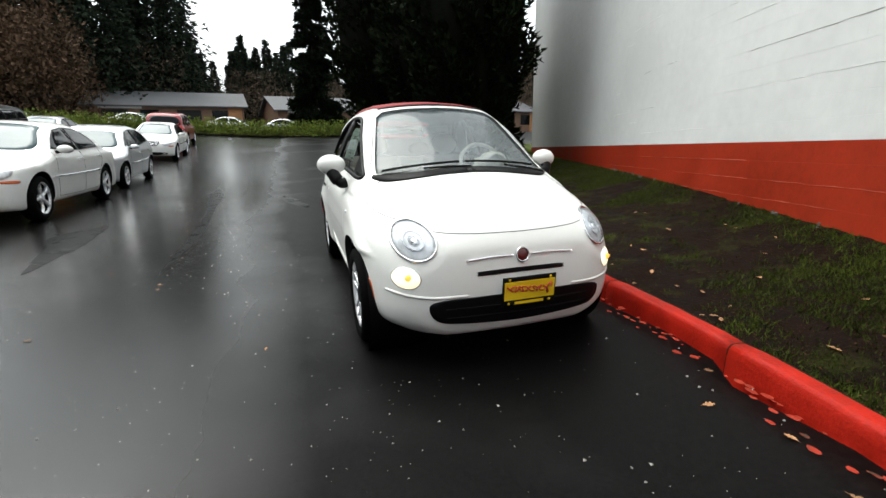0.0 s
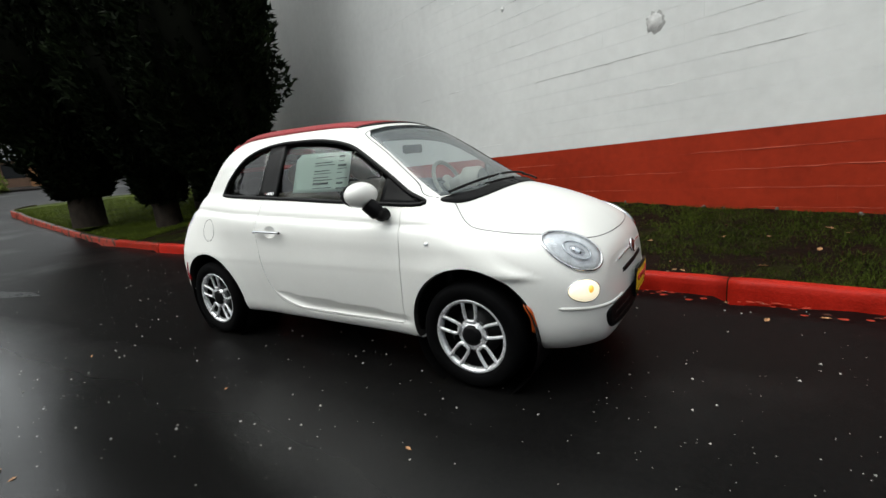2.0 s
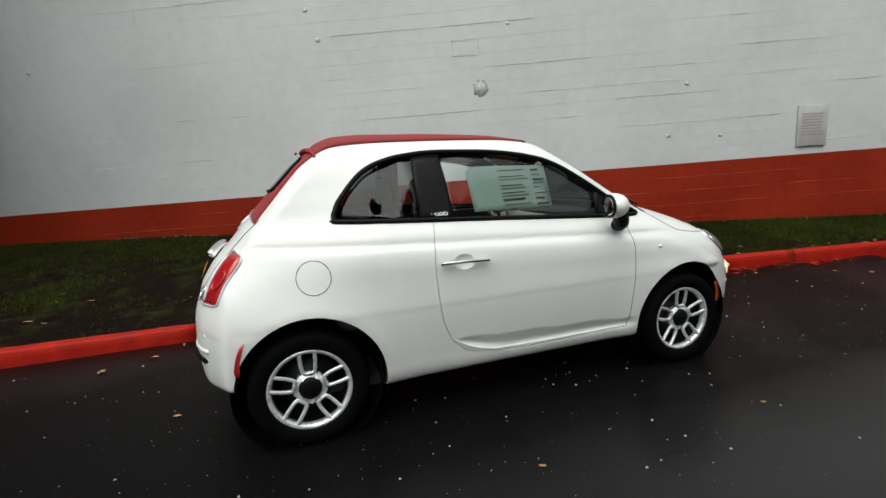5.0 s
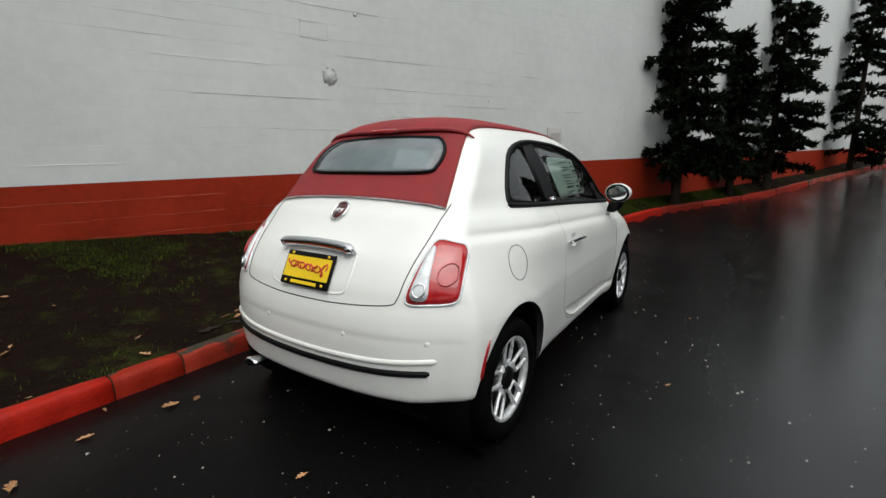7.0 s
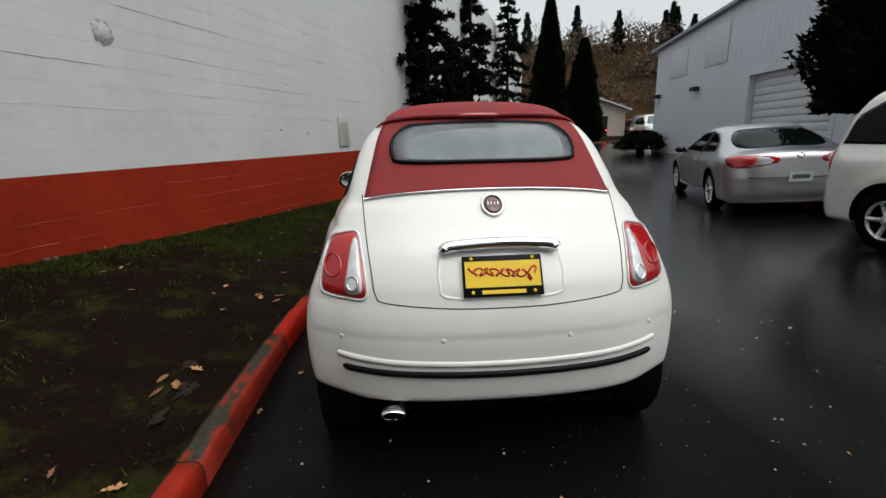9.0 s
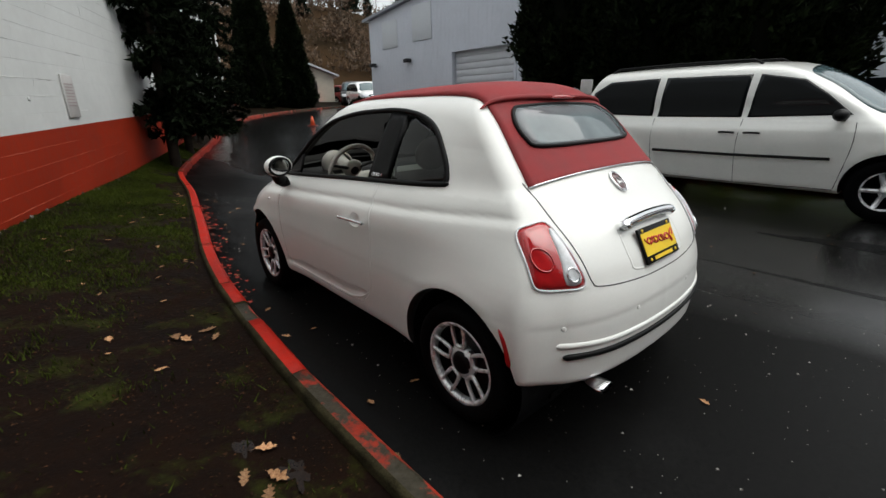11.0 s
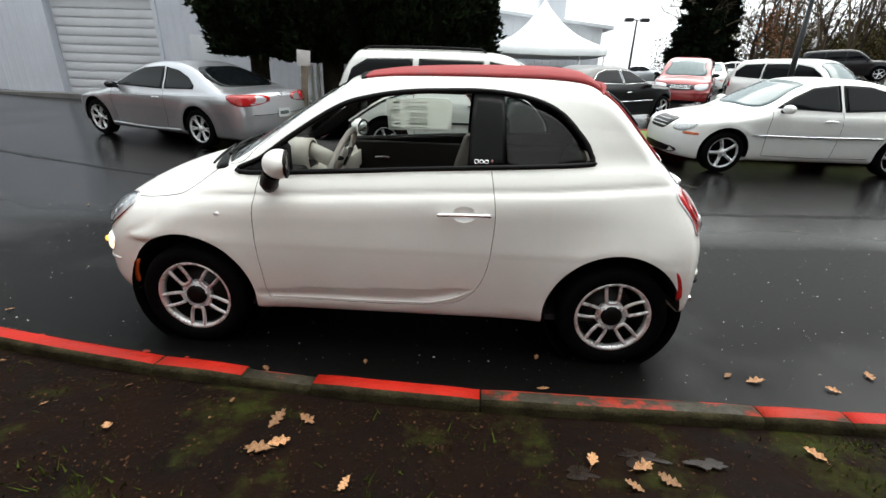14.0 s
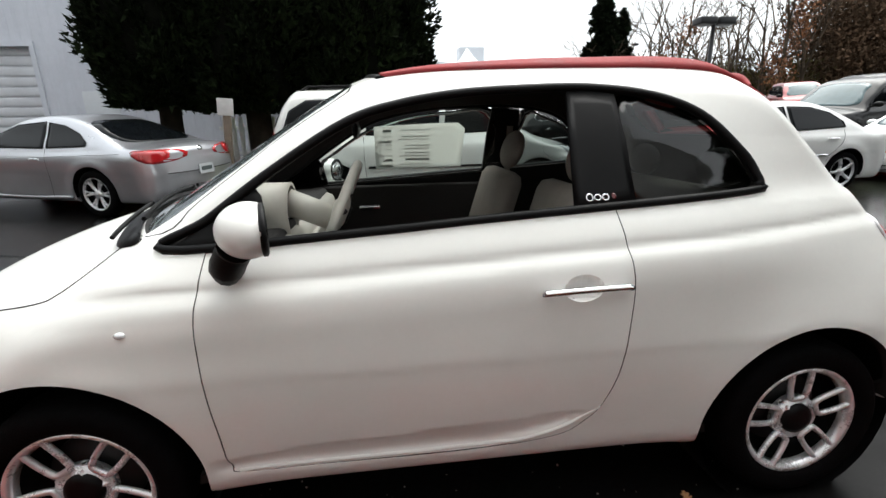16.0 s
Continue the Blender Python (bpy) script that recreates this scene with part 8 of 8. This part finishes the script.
RX0, RX1, RTOP = 9.55, 13.05, 3.60
corrugated("cladding", GX0, RX0, GY, 0.1, roof_at, gb)
corrugated("cladding", RX1, GX1, GY, 0.1, roof_at, gb)
corrugated("cladding", RX0, RX1, GY, RTOP, roof_at, gb)
bm = bmesh.new()
for a, b in (((GX1, GY), (GX1, GY - 14)), ((GX1, GY - 14), (GX0, GY - 14)), ((GX0, GY - 14), (GX0, GY))):
    q = [bm.verts.new((*a, 0.1)), bm.verts.new((*b, 0.1)), bm.verts.new((*b, roof_at(b[0]))), bm.verts.new((*a, roof_at(a[0])))]
    bm.faces.new(q)
part("back_walls", bm, SIDING, gb, smooth=False)
bm = bmesh.new()
vs = [bm.verts.new((x, y, roof_at(x) + z)) for z in (0.0, 0.12) for x, y in ((GX0 - 0.2, GY + 0.25), (GX1 + 0.25, GY + 0.25), (GX1 + 0.25, GY - 14.2), (GX0 - 0.2, GY - 14.2))]
for f4 in ((3, 2, 1, 0), (4, 5, 6, 7), (0, 1, 5, 4), (1, 2, 6, 5), (2, 3, 7, 6), (3, 0, 4, 7)):
    bm.faces.new([vs[i] for i in f4])
part("roof", bm, mat("grey_metal_trim", (0.22, 0.23, 0.26), 0.4, 0.3), gb, "low metal roof with dark edge trim", False)
door = part("roller_door", boxes(((RX0, GY - 0.25, 0.3), (RX1, GY - 0.22, RTOP))), ROLLER, gb, "white sectional roller door", False)
for k in range(12):
    z = 0.52 + k * (RTOP - 0.55) / 11.6
    part("door_slat", box(bmesh.new(), (RX0 + 0.06, GY - 0.225, z), (RX1 - 0.06, GY - 0.185, z + 0.215), 0.012), ROLLER, door)
for lo, hi in (((RX0 - 0.12, GY - 0.24, 0.3), (RX0, GY + 0.05, RTOP + 0.12)), ((RX1, GY - 0.24, 0.3), (RX1 + 0.12, GY + 0.05, RTOP + 0.12)), ((RX0, GY - 0.24, RTOP), (RX1, GY + 0.05, RTOP + 0.12))):
    part("door_frame", boxes((lo, hi)), SIDING, door, "", False)
for x0, x1, z0, z1 in ((14.4, 15.8, 4.3, 5.8), (17.0, 18.3, 4.2, 5.45)):
    part("covered_window", box(bmesh.new(), (x0, GY + 0.01, z0), (x1, GY + 0.035, z1), 0.01), SIDING2, gb, "painted-over window panel")
part("side_hatch", box(bmesh.new(), (7.6, GY + 0.01, 0.85), (8.5, GY + 0.035, 2.45), 0.01), SIDING2, gb, "pale side door")
for x, z in ((16.1, 3.5), (19.1, 3.5)):
    lp = part("wall_lamp", box(bmesh.new(), (x - 0.16, GY + 0.03, z - 0.09), (x + 0.16, GY + 0.30, z + 0.09), 0.03), DARKMETAL, gb, "dark wall lamp")
    part("lens", boxes(((x - 0.12, GY + 0.08, z - 0.10), (x + 0.12, GY + 0.26, z - 0.088))), CLEARLAMP, lp, "", False)

# strip of kerbed ground at the building's foot
tagged(bm_obj("building_apron", boxes(((GX0, GY, 0.1), (20.4, GY + 0.9, 0.60))), mat("apron_concrete", (0.16, 0.155, 0.15), 0.6, var=0.25, scale=3), smooth=False), "wet concrete apron before the grey building", "pavement", kind="structure")

# the second building, and the white tent before it
b2 = thing("white_building", "long pale metal-clad building with low roof", "building")
top2 = lambda x: 3.95 + 0.11 * (x + 6.9)
bm = bmesh.new()
prev = None
for x in np.arange(-6.9, 12.0, 0.4):
    y = -22.4 - 0.05 * (x + 6.9)
    cur = (bm.verts.new((x, y, 0.3)), bm.verts.new((x, y, top2(x))), bm.verts.new((x + 0.34, y, top2(x + 0.34))), bm.verts.new((x + 0.34, y, 0.3)))
    if prev:
        bm.faces.new((prev[3], prev[2], cur[1], cur[0]))
    bm.faces.new((cur[0], cur[1], cur[2], cur[3]))
    prev = cur
part("cladding", bm, SIDING2, b2, "ribbed pale cladding", False)
part("end_wall", boxes(((-6.95, -30, 0.3), (-6.88, -22.4, 3.95))), SIDING2, b2, "", False)
bm = bmesh.new()
vs = [bm.verts.new((x, y, top2(x) + z)) for z in (0, 0.14) for x, y in ((-7.4, -22.0), (12, -23.0), (12, -30), (-7.4, -30))]
for f4 in ((3, 2, 1, 0), (4, 5, 6, 7), (0, 1, 5, 4), (1, 2, 6, 5), (2, 3, 7, 6), (3, 0, 4, 7)):
    bm.faces.new([vs[i] for i in f4])
part("roof", bm, SIDING2, b2, "pale roof edge", False)
part("roof_tower", boxes(((-5.4, -25.5, 4.0), (-4.0, -24.5, 5.6))), SIDING2, b2, "upright roof vent housing", False)
for k in range(7):
    x = -6.0 + 1.5 * k
    w = part("window", boxes(((x, -22.36 - 0.05 * (x + 6.9), 1.2), (x + 1.1, -22.33 - 0.05 * (x + 6.9), 2.1))), DARKGLASS, b2, "dark ground-floor window", False)
    part("frame", boxes(((x - 0.05, -22.34 - 0.05 * (x + 6.9), 1.14), (x + 1.15, -22.30 - 0.05 * (x + 6.9), 1.2))), DARKMETAL, w, "", False)
part("dark_band", boxes(((-6.5, -22.36, 0.35), (9, -22.30, 1.1))), mat("dark_plinth", (0.05, 0.055, 0.06), 0.6), b2, "dark plinth", False)


def tent(cx, cy, half, z_eave, z_peak):
    t = thing("event_tent", "white peaked event tent on poles", "tent")
    bm = bmesh.new()
    n, rows = 12, 9
    grid = []
    for i in range(rows + 1):
        q = i / rows
        s = half * (1 - q)
        z = z_eave + (z_peak - z_eave) * (0.42 * q + 0.58 * q ** 2.6)
        ring = []
        for side in range(4):
            for k in range(n):
                u = -1 + 2 * k / n
                px, py = ((u, -1), (1, u), (-u, 1), (-1, -u))[side]
                sag = 0.07 * half * (1 - u * u) * (1 - q) * q * 2
                ring.append(bm.verts.new((cx + (s - sag) * px, cy + (s - sag) * py, z - 0.10 * (1 - u * u) * (1 - q) * 0.6)))
        grid.append(ring)
    m = 4 * n
    for A, B in zip(grid[:-1], grid[1:]):
        for k in range(m):
            bm.faces.new((A[k], A[(k + 1) % m], B[(k + 1) % m], B[k]))
    low = [bm.verts.new(v.co + Vector((0, 0, -0.28))) for v in grid[0]]
    for k in range(m):
        bm.faces.new((low[k], low[(k + 1) % m], grid[0][(k + 1) % m], grid[0][k]))
    bmesh.ops.remove_doubles(bm, verts=bm.verts, dist=0.001)
    bmesh.ops.recalc_face_normals(bm, faces=bm.faces)
    part("canopy", bm, TENTM, t, "white sweeping canopy")
    for sx in (-1, 1):
        for sy in (-1, 1):
            part("pole", cyl(bmesh.new(), 0.05, z_eave - 0.4, Matrix.Translation((cx + sx * half * 0.97, cy + sy * half * 0.97, (z_eave + 0.4) / 2)), 10), ALLOY, t, "thin metal pole")
    return t


tent(-3.55, -19.5, 2.35, 2.75, 4.75)


def lamp_post(x, y, h, arm, heads=2):
    z = lot_plane(x, y)
    p = thing("street_lamp", "dark lamp post with two box heads", "street lamp", "lamp posts")
    part("pole", cyl(bmesh.new(), 0.09, h, Matrix.Translation((x, y, z + h / 2)), 12, 0.06), DARKMETAL, p)
    for s in (-1, 1)[:heads]:
        part("arm", sweep(bmesh.new(), [(x, y, z + h), (x + s * arm * 0.6, y, z + h + 0.03), (x + s * arm, y, z + h)], 0.035, 6), DARKMETAL, p)
        part("lamp_head", box(bmesh.new(), (x + s * arm - 0.28, y - 0.25, z + h - 0.1), (x + s * arm + 0.28, y + 0.25, z + h + 0.12), 0.04), DARKMETAL, p, "dark box lamp head")
    return p


lamp_post(-10.3, -12.5, 4.4 - lot_plane(-10.3, -12.5), 0.32)
lamp_post(-12.2, -33.5, 4.4, 0.55)
lamp_post(-13.0, -52, 5.6, 0.6)
lamp_post(-26, -48, 7.5, 1.2, 1)

# post with a small sign by the coupe
ps = thing("sign_post", "leaning timber post with a small pale sign", "sign")
pz = lot_plane(3.2, -7.1)
part("post", box(bmesh.new(), (-0.06, -0.05, 0), (0.06, 0.05, 1.65), 0.01), WOODM, ps)
part("board", box(bmesh.new(), (-0.14, 0.055, 1.36), (0.14, 0.075, 1.66), 0.005), SIGNM, ps, "small pale sign")
ps.matrix_world = Matrix.Translation((3.2, -7.0, pz)) @ Matrix.Rotation(radians(-4), 4, "Y")
ub = thing("utility_cabinet", "green-grey utility cabinet under the trees", "cabinet", m=Matrix.Translation((1.6, -7.5, lot_plane(1.6, -7.5) + 0.1)))
part("body", box(bmesh.new(), (-0.4, -0.3, 0), (0.4, 0.3, 0.95), 0.02), mat("cabinet_green", (0.10, 0.13, 0.11), 0.5, var=0.2), ub)
part("door", box(bmesh.new(), (-0.34, 0.30, 0.08), (0.34, 0.315, 0.88), 0.004), mat("cabinet_door_green", (0.12, 0.15, 0.13), 0.5, var=0.2), ub)
fence = thing("picket_fence", "short run of white pickets behind the trees", "fence")
for k in range(22):
    part("picket", box(bmesh.new(), (0.1 + 0.19 * k, -10.03, 0.45), (0.22 + 0.19 * k, -10.0, 1.65), 0.01), TENTM, fence)
part("rail", boxes(((0.1, -10.06, 0.75), (4.3, -10.035, 0.83)), ((0.1, -10.06, 1.35), (4.3, -10.035, 1.43))), TENTM, fence, "", False)


# the open shed at the end of the lane
def gable_house(name, label, x, y, heading, w, d, hw, hr, wall_mat, roof_mat, openings=(), cat="house", group=""):
    z = lot_plane(min(max(x, -60), 60), y)
    hs = thing(name, label, cat, group)
    bm = bmesh.new()
    P = [(-w / 2, -d / 2), (w / 2, -d / 2), (w / 2, d / 2), (-w / 2, d / 2)]
    lo = [bm.verts.new((*p, -0.6)) for p in P]
    hi = [bm.verts.new((*p, hw)) for p in P]
    for i in range(4):
        j = (i + 1) % 4
        bm.faces.new((lo[i], lo[j], hi[j], hi[i]))
    ra, rb = bm.verts.new((0, -d / 2, hr)), bm.verts.new((0, d / 2, hr))
    bm.faces.new((hi[0], hi[1], ra))
    bm.faces.new((hi[2], hi[3], rb))
    part("wall", bm, wall_mat, hs, smooth=False)
    bm = bmesh.new()
    e = 0.45
    sl = (hr - hw) / (w / 2)
    for s in (-1, 1):
        a = [(s * (w / 2 + e), -d / 2 - e, hw - sl * e), (s * (w / 2 + e), d / 2 + e, hw - sl * e), (0, d / 2 + e, hr), (0, -d / 2 - e, hr)]
        q = [bm.verts.new((u, v, k + 0.03)) for u, v, k in a] + [bm.verts.new((u, v, k + 0.17)) for u, v, k in a]
        for f4 in ((3, 2, 1, 0), (4, 5, 6, 7), (0, 1, 5, 4), (1, 2, 6, 5), (2, 3, 7, 6), (3, 0, 4, 7)):
            bm.faces.new([q[i] for i in f4])
    bmesh.ops.recalc_face_normals(bm, faces=bm.faces)
    part("roof", bm, roof_mat, hs, smooth=False)
    for nm, u0, u1, z0, z1, side, m in openings:
        if side == "end":
            part(nm, boxes(((u0, -d / 2 - 0.05, z0), (u1, -d / 2 - 0.01, z1))), m, hs, "", False)
        else:
            sg = 1 if side == "east" else -1
            part(nm, boxes(((sg * (w / 2 + 0.01), u0, z0), (sg * (w / 2 + 0.05), u1, z1)) if sg > 0 else ((-w / 2 - 0.05, u0, z0), (-w / 2 - 0.01, u1, z1))), m, hs, "", False)
    hs.matrix_world = Matrix.Translation((x, y, z)) @ Matrix.Rotation(radians(heading), 4, "Z")
    return hs


# near-black panels laid on the walls, painted as the shade of open bays
OPENING_SHADE = mat("opening_shade", (0.01, 0.01, 0.011), 0.9)
gable_house("shed", "beige shed with a wide dark open bay", 39.0, -17.2, -110, 4.6, 7, 2.6, 3.5, BEIGE, SIDING2, [("bay_shade_panel", -1.9, 0.9, 0.0, 2.1, "end", OPENING_SHADE)], "shed")
lit = thing("stop_lamps", "lit red tail lamps of a car in the shed", "lamp", m=Matrix.Translation((35.4, -15.9, lot_plane(35.4, -15.9) + 0.9)) @ Matrix.Rotation(radians(-110), 4, "Z"))
for s in (-0.7, 0.35):
    part("lamp", box(bmesh.new(), (s, -0.1, 0), (s + 0.45, 0.0, 0.14), 0.02), mat("lit_red", (0.6, 0.02, 0.02), 0.3, emit=(1, 0.04, 0.02), estr=4.0), lit)
cone = thing("traffic_cone", "orange traffic cone by the kerb", "cone", m=Matrix.Translation((18.5, -8.0, lot_plane(18.5, -8.0))))
part("cone", cyl(bmesh.new(), 0.13, 0.42, Matrix.Translation((0, 0, 0.24)), 14, 0.03), mat("cone_orange", (0.7, 0.10, 0.03), 0.5), cone)
part("foot", boxes(((-0.18, -0.18, 0), (0.18, 0.18, 0.04))), mat("cone_foot", (0.3, 0.05, 0.03), 0.6), cone, "", False)
bx = thing("meter_box", "small red box on a short post by the wall", "box", m=Matrix.Translation((26.0, -7.0, float(bank_z(26.0, -7.0)))))
part("post", boxes(((-0.05, -0.05, 0), (0.05, 0.05, 0.7))), WOODM, bx, "", False)
part("box", box(bmesh.new(), (-0.15, -0.12, 0.6), (0.15, 0.12, 1.0), 0.02), mat("box_red", (0.35, 0.06, 0.03), 0.5), bx)

# houses beyond the hedge
for k, (x, y, hd, w, d, wm) in enumerate(((-54, 5, 12, 9, 16, BROWNW), (-55, -13, 8, 9, 14, BROWNW), (-53, -27, 5, 9, 11, ORANGEW), (-50, -42, 0, 9, 15, BROWNW), (-46, -60, -12, 9, 16, BROWNW), (-52, 22, 15, 9, 14, BROWNW))):
    ops = []
    for q in range(4):
        u = -d / 2 + 1.2 + q * (d - 2.4) / 3.6
        # every other panel is dark colour for a carport's shade, not an opening
        ops.append(("window" if q % 2 else "carport_shade_panel", u, u + 1.6 + 0.6 * (q % 2 == 0), 0.9 if q % 2 else 0.0, 2.1, "east", DARKGLASS if q % 2 else OPENING_SHADE))
    ops.append(("panel", d / 2 - 1.6, d / 2 - 0.2, 0, 2.4, "east", ORANGEW))
    ops.append(("porch_roof", -d / 2 + 1.0, -d / 2 + 4.6, 2.2, 2.45, "east", TENTM))
    gable_house("house", "low dark house with grey shingle roof", x, y, hd, w, d, 2.5, 4.1, wm, ROOFM, ops, "house", "far houses")

# hedge before the houses
rng = np.random.default_rng(31)
hy = rng.uniform(-34, 7, 30000)
hx = -37.5 + 0.03 * hy + rng.normal(0, 0.55, 30000)
hz = np.array([lot_plane(a, b) for a, b in zip(hx, hy)]) + np.abs(rng.normal(0.45, 0.35, 30000)).clip(0, 1.3)
tagged(tris_mesh("hedge", sprays(np.stack([hx, hy, hz], 1), np.tile([0.3, 0, 0.7], (30000, 1)), 0.16, rng, 2, 0.7), HEDGE), "low bright green hedge and weeds along the lot", "hedge", kind="stuff")
sheet("verge", spread((-40.5, 0.5), -36.0), spread((-36, 2), 9), lambda x, y: lot_z(x, y) + 0.10, EARTH, "strip of turf under the hedge", "verge")

# woods all round the far side
rng = np.random.default_rng(77)
ring, firs, haze = [], [], []
for k in range(380):
    a = radians(rng.uniform(118, 245))
    r = rng.uniform(60, 95)
    x, y = r * math.cos(a), r * math.sin(a)
    ring.append((x, y, 1.2))
    if rng.random() < (0.95 if a < radians(222) else 0.22):
        haze.append((x + rng.normal(0, 2), y + rng.normal(0, 2), rng.uniform(1.5, 7.5), rng.uniform(0.7, 1.6)))
for k in range(120):
    a = radians(rng.uniform(118, 222))
    r = rng.uniform(70, 105)
    tall = 1.0 + 0.6 * (radians(190) < a < radians(205)) + 0.3 * (a > radians(225))
    firs.append((r * math.cos(a), r * math.sin(a), 1.0, rng.uniform(8, 13) * tall))
for k in range(30):
    a, r = radians(rng.uniform(191.5, 209)), rng.uniform(58, 74)
    firs.append((r * math.cos(a), r * math.sin(a), 1.2, rng.uniform(19, 29)))
    ring.append((r * math.cos(a + 0.02), r * math.sin(a + 0.02), 1.2))
for k in range(130):
    a, r = radians(rng.uniform(150, 193)), rng.uniform(66, 96)
    firs.append((r * math.cos(a), r * math.sin(a), 1.2, rng.uniform(9, 14.5)))
woods("bare_woods", ring, "leafless brown woods beyond the houses", 41)
thicket("undergrowth", haze, "brown thicket of twigs under the woods", 42, TWIG, 0.36, 850, 3.4, 4.2)
conifer_woods("fir_woods", firs, "dark firs among the bare woods", 43)
spruce(-19.5, -40.0, 1.0, 13, 2.3, 25, "tall dark fir beside the lot", name="fir_tree", layers=34, size=0.4)
spruce(-39.6, 1.6, 0.9, 18, 2.3, 27, "tall ragged fir on the verge before the houses", name="fir_tree", layers=34, size=0.4)
spruce(-23.0, -43.0, 1.0, 11, 1.7, 26, "tall dark fir beside the lot", name="fir_tree", layers=28, size=0.4)

# wooded hillside past the lane's end
HILL = mat("brown_hillside", (0.040, 0.023, 0.012), 0.95, spec=0.02, color2=(0.023, 0.016, 0.009), scale=0.08, bump=0.8, bscale=2)
hill_z = lambda x, y: 26 * np.exp(-((x - 105) / 38) ** 2 - ((y + 50) / 62) ** 2) - 2.4
sheet("hillside", np.linspace(50, 200, 50), np.linspace(-150, 30, 40), hill_z, HILL, "brown wooded hillside", "hill")
hs_, hf_, hh_ = [], [], []
for k in range(150):
    x, y = rng.uniform(62, 125), rng.uniform(-115, 15)
    z = float(hill_z(x, y))
    hs_.append((x, y, z))
    hh_.append((x, y, z + 2, 0.9))
for k in range(22):
    x, y = rng.uniform(85, 120), rng.uniform(-110, 0)
    hf_.append((x, y, float(hill_z(x, y)), rng.uniform(6, 13)))
woods("hill_woods", hs_, "leafless brown woods on the hillside", 46, TWIG, 5, 9)
thicket("hill_thicket", hh_, "russet-brown thicket on the hillside", 47, mat("hill_brush", (0.11, 0.062, 0.036), 0.9, color2=(0.06, 0.042, 0.026), scale=0.2, island=0.4), 0.6, 220, 3.4, 2.4)
conifer_woods("hill_firs", hf_, "dark firs on the hillside", 48)

BRUSH = mat("brown_brush", (0.085, 0.052, 0.032), 0.9, spec=0.05, color2=(0.042, 0.030, 0.019), scale=0.3, island=0.4)
dense, olive = [], []
for k in range(64):
    a, r = radians(rng.uniform(203, 224)), rng.uniform(50, 64)
    dense.append((r * math.cos(a), r * math.sin(a), rng.uniform(2, 12), rng.uniform(0.9, 1.5)))
for k in range(16):
    a, r = radians(rng.uniform(224, 243)), rng.uniform(50, 60)
    olive.append((r * math.cos(a), r * math.sin(a), rng.uniform(1.5, 6.5), rng.uniform(0.6, 1.0)))
thicket("olive_thicket", olive, "olive-brown bushes under bare trees", 52, mat("olive_brush", (0.075, 0.068, 0.022), 0.9, spec=0.05, color2=(0.040, 0.034, 0.014), scale=0.3, island=0.4), 0.30, 900, 2.0, 3.2)
open_w = [(r * math.cos(a), r * math.sin(a), 1.2) for a, r in ((radians(rng.uniform(222, 244)), rng.uniform(46, 60)) for _ in range(26))]
woods("bare_trees", open_w, "slender leafless trees with sky between them", 53, TWIG, 12, 18)
thicket("brown_woods", dense, "dense brown late-autumn woods beyond the lot", 49, BRUSH, 0.36, 1500, 3.6, 4.2)
reds = [(-33.0, -34.0), (-27.5, -41.0), (-38.5, -27.0)]
thicket("russet_trees", [(x + rng.normal(0, 0.5), y + rng.normal(0, 0.5), 1.5 + 1.6 * q, 0.7) for x, y in reds for q in range(6)], "slender trees with last russet leaves", 50, RUSSET, 0.22, 700, 1.3, 1.9)

# the blocks of the wall come last
lay_blocks()
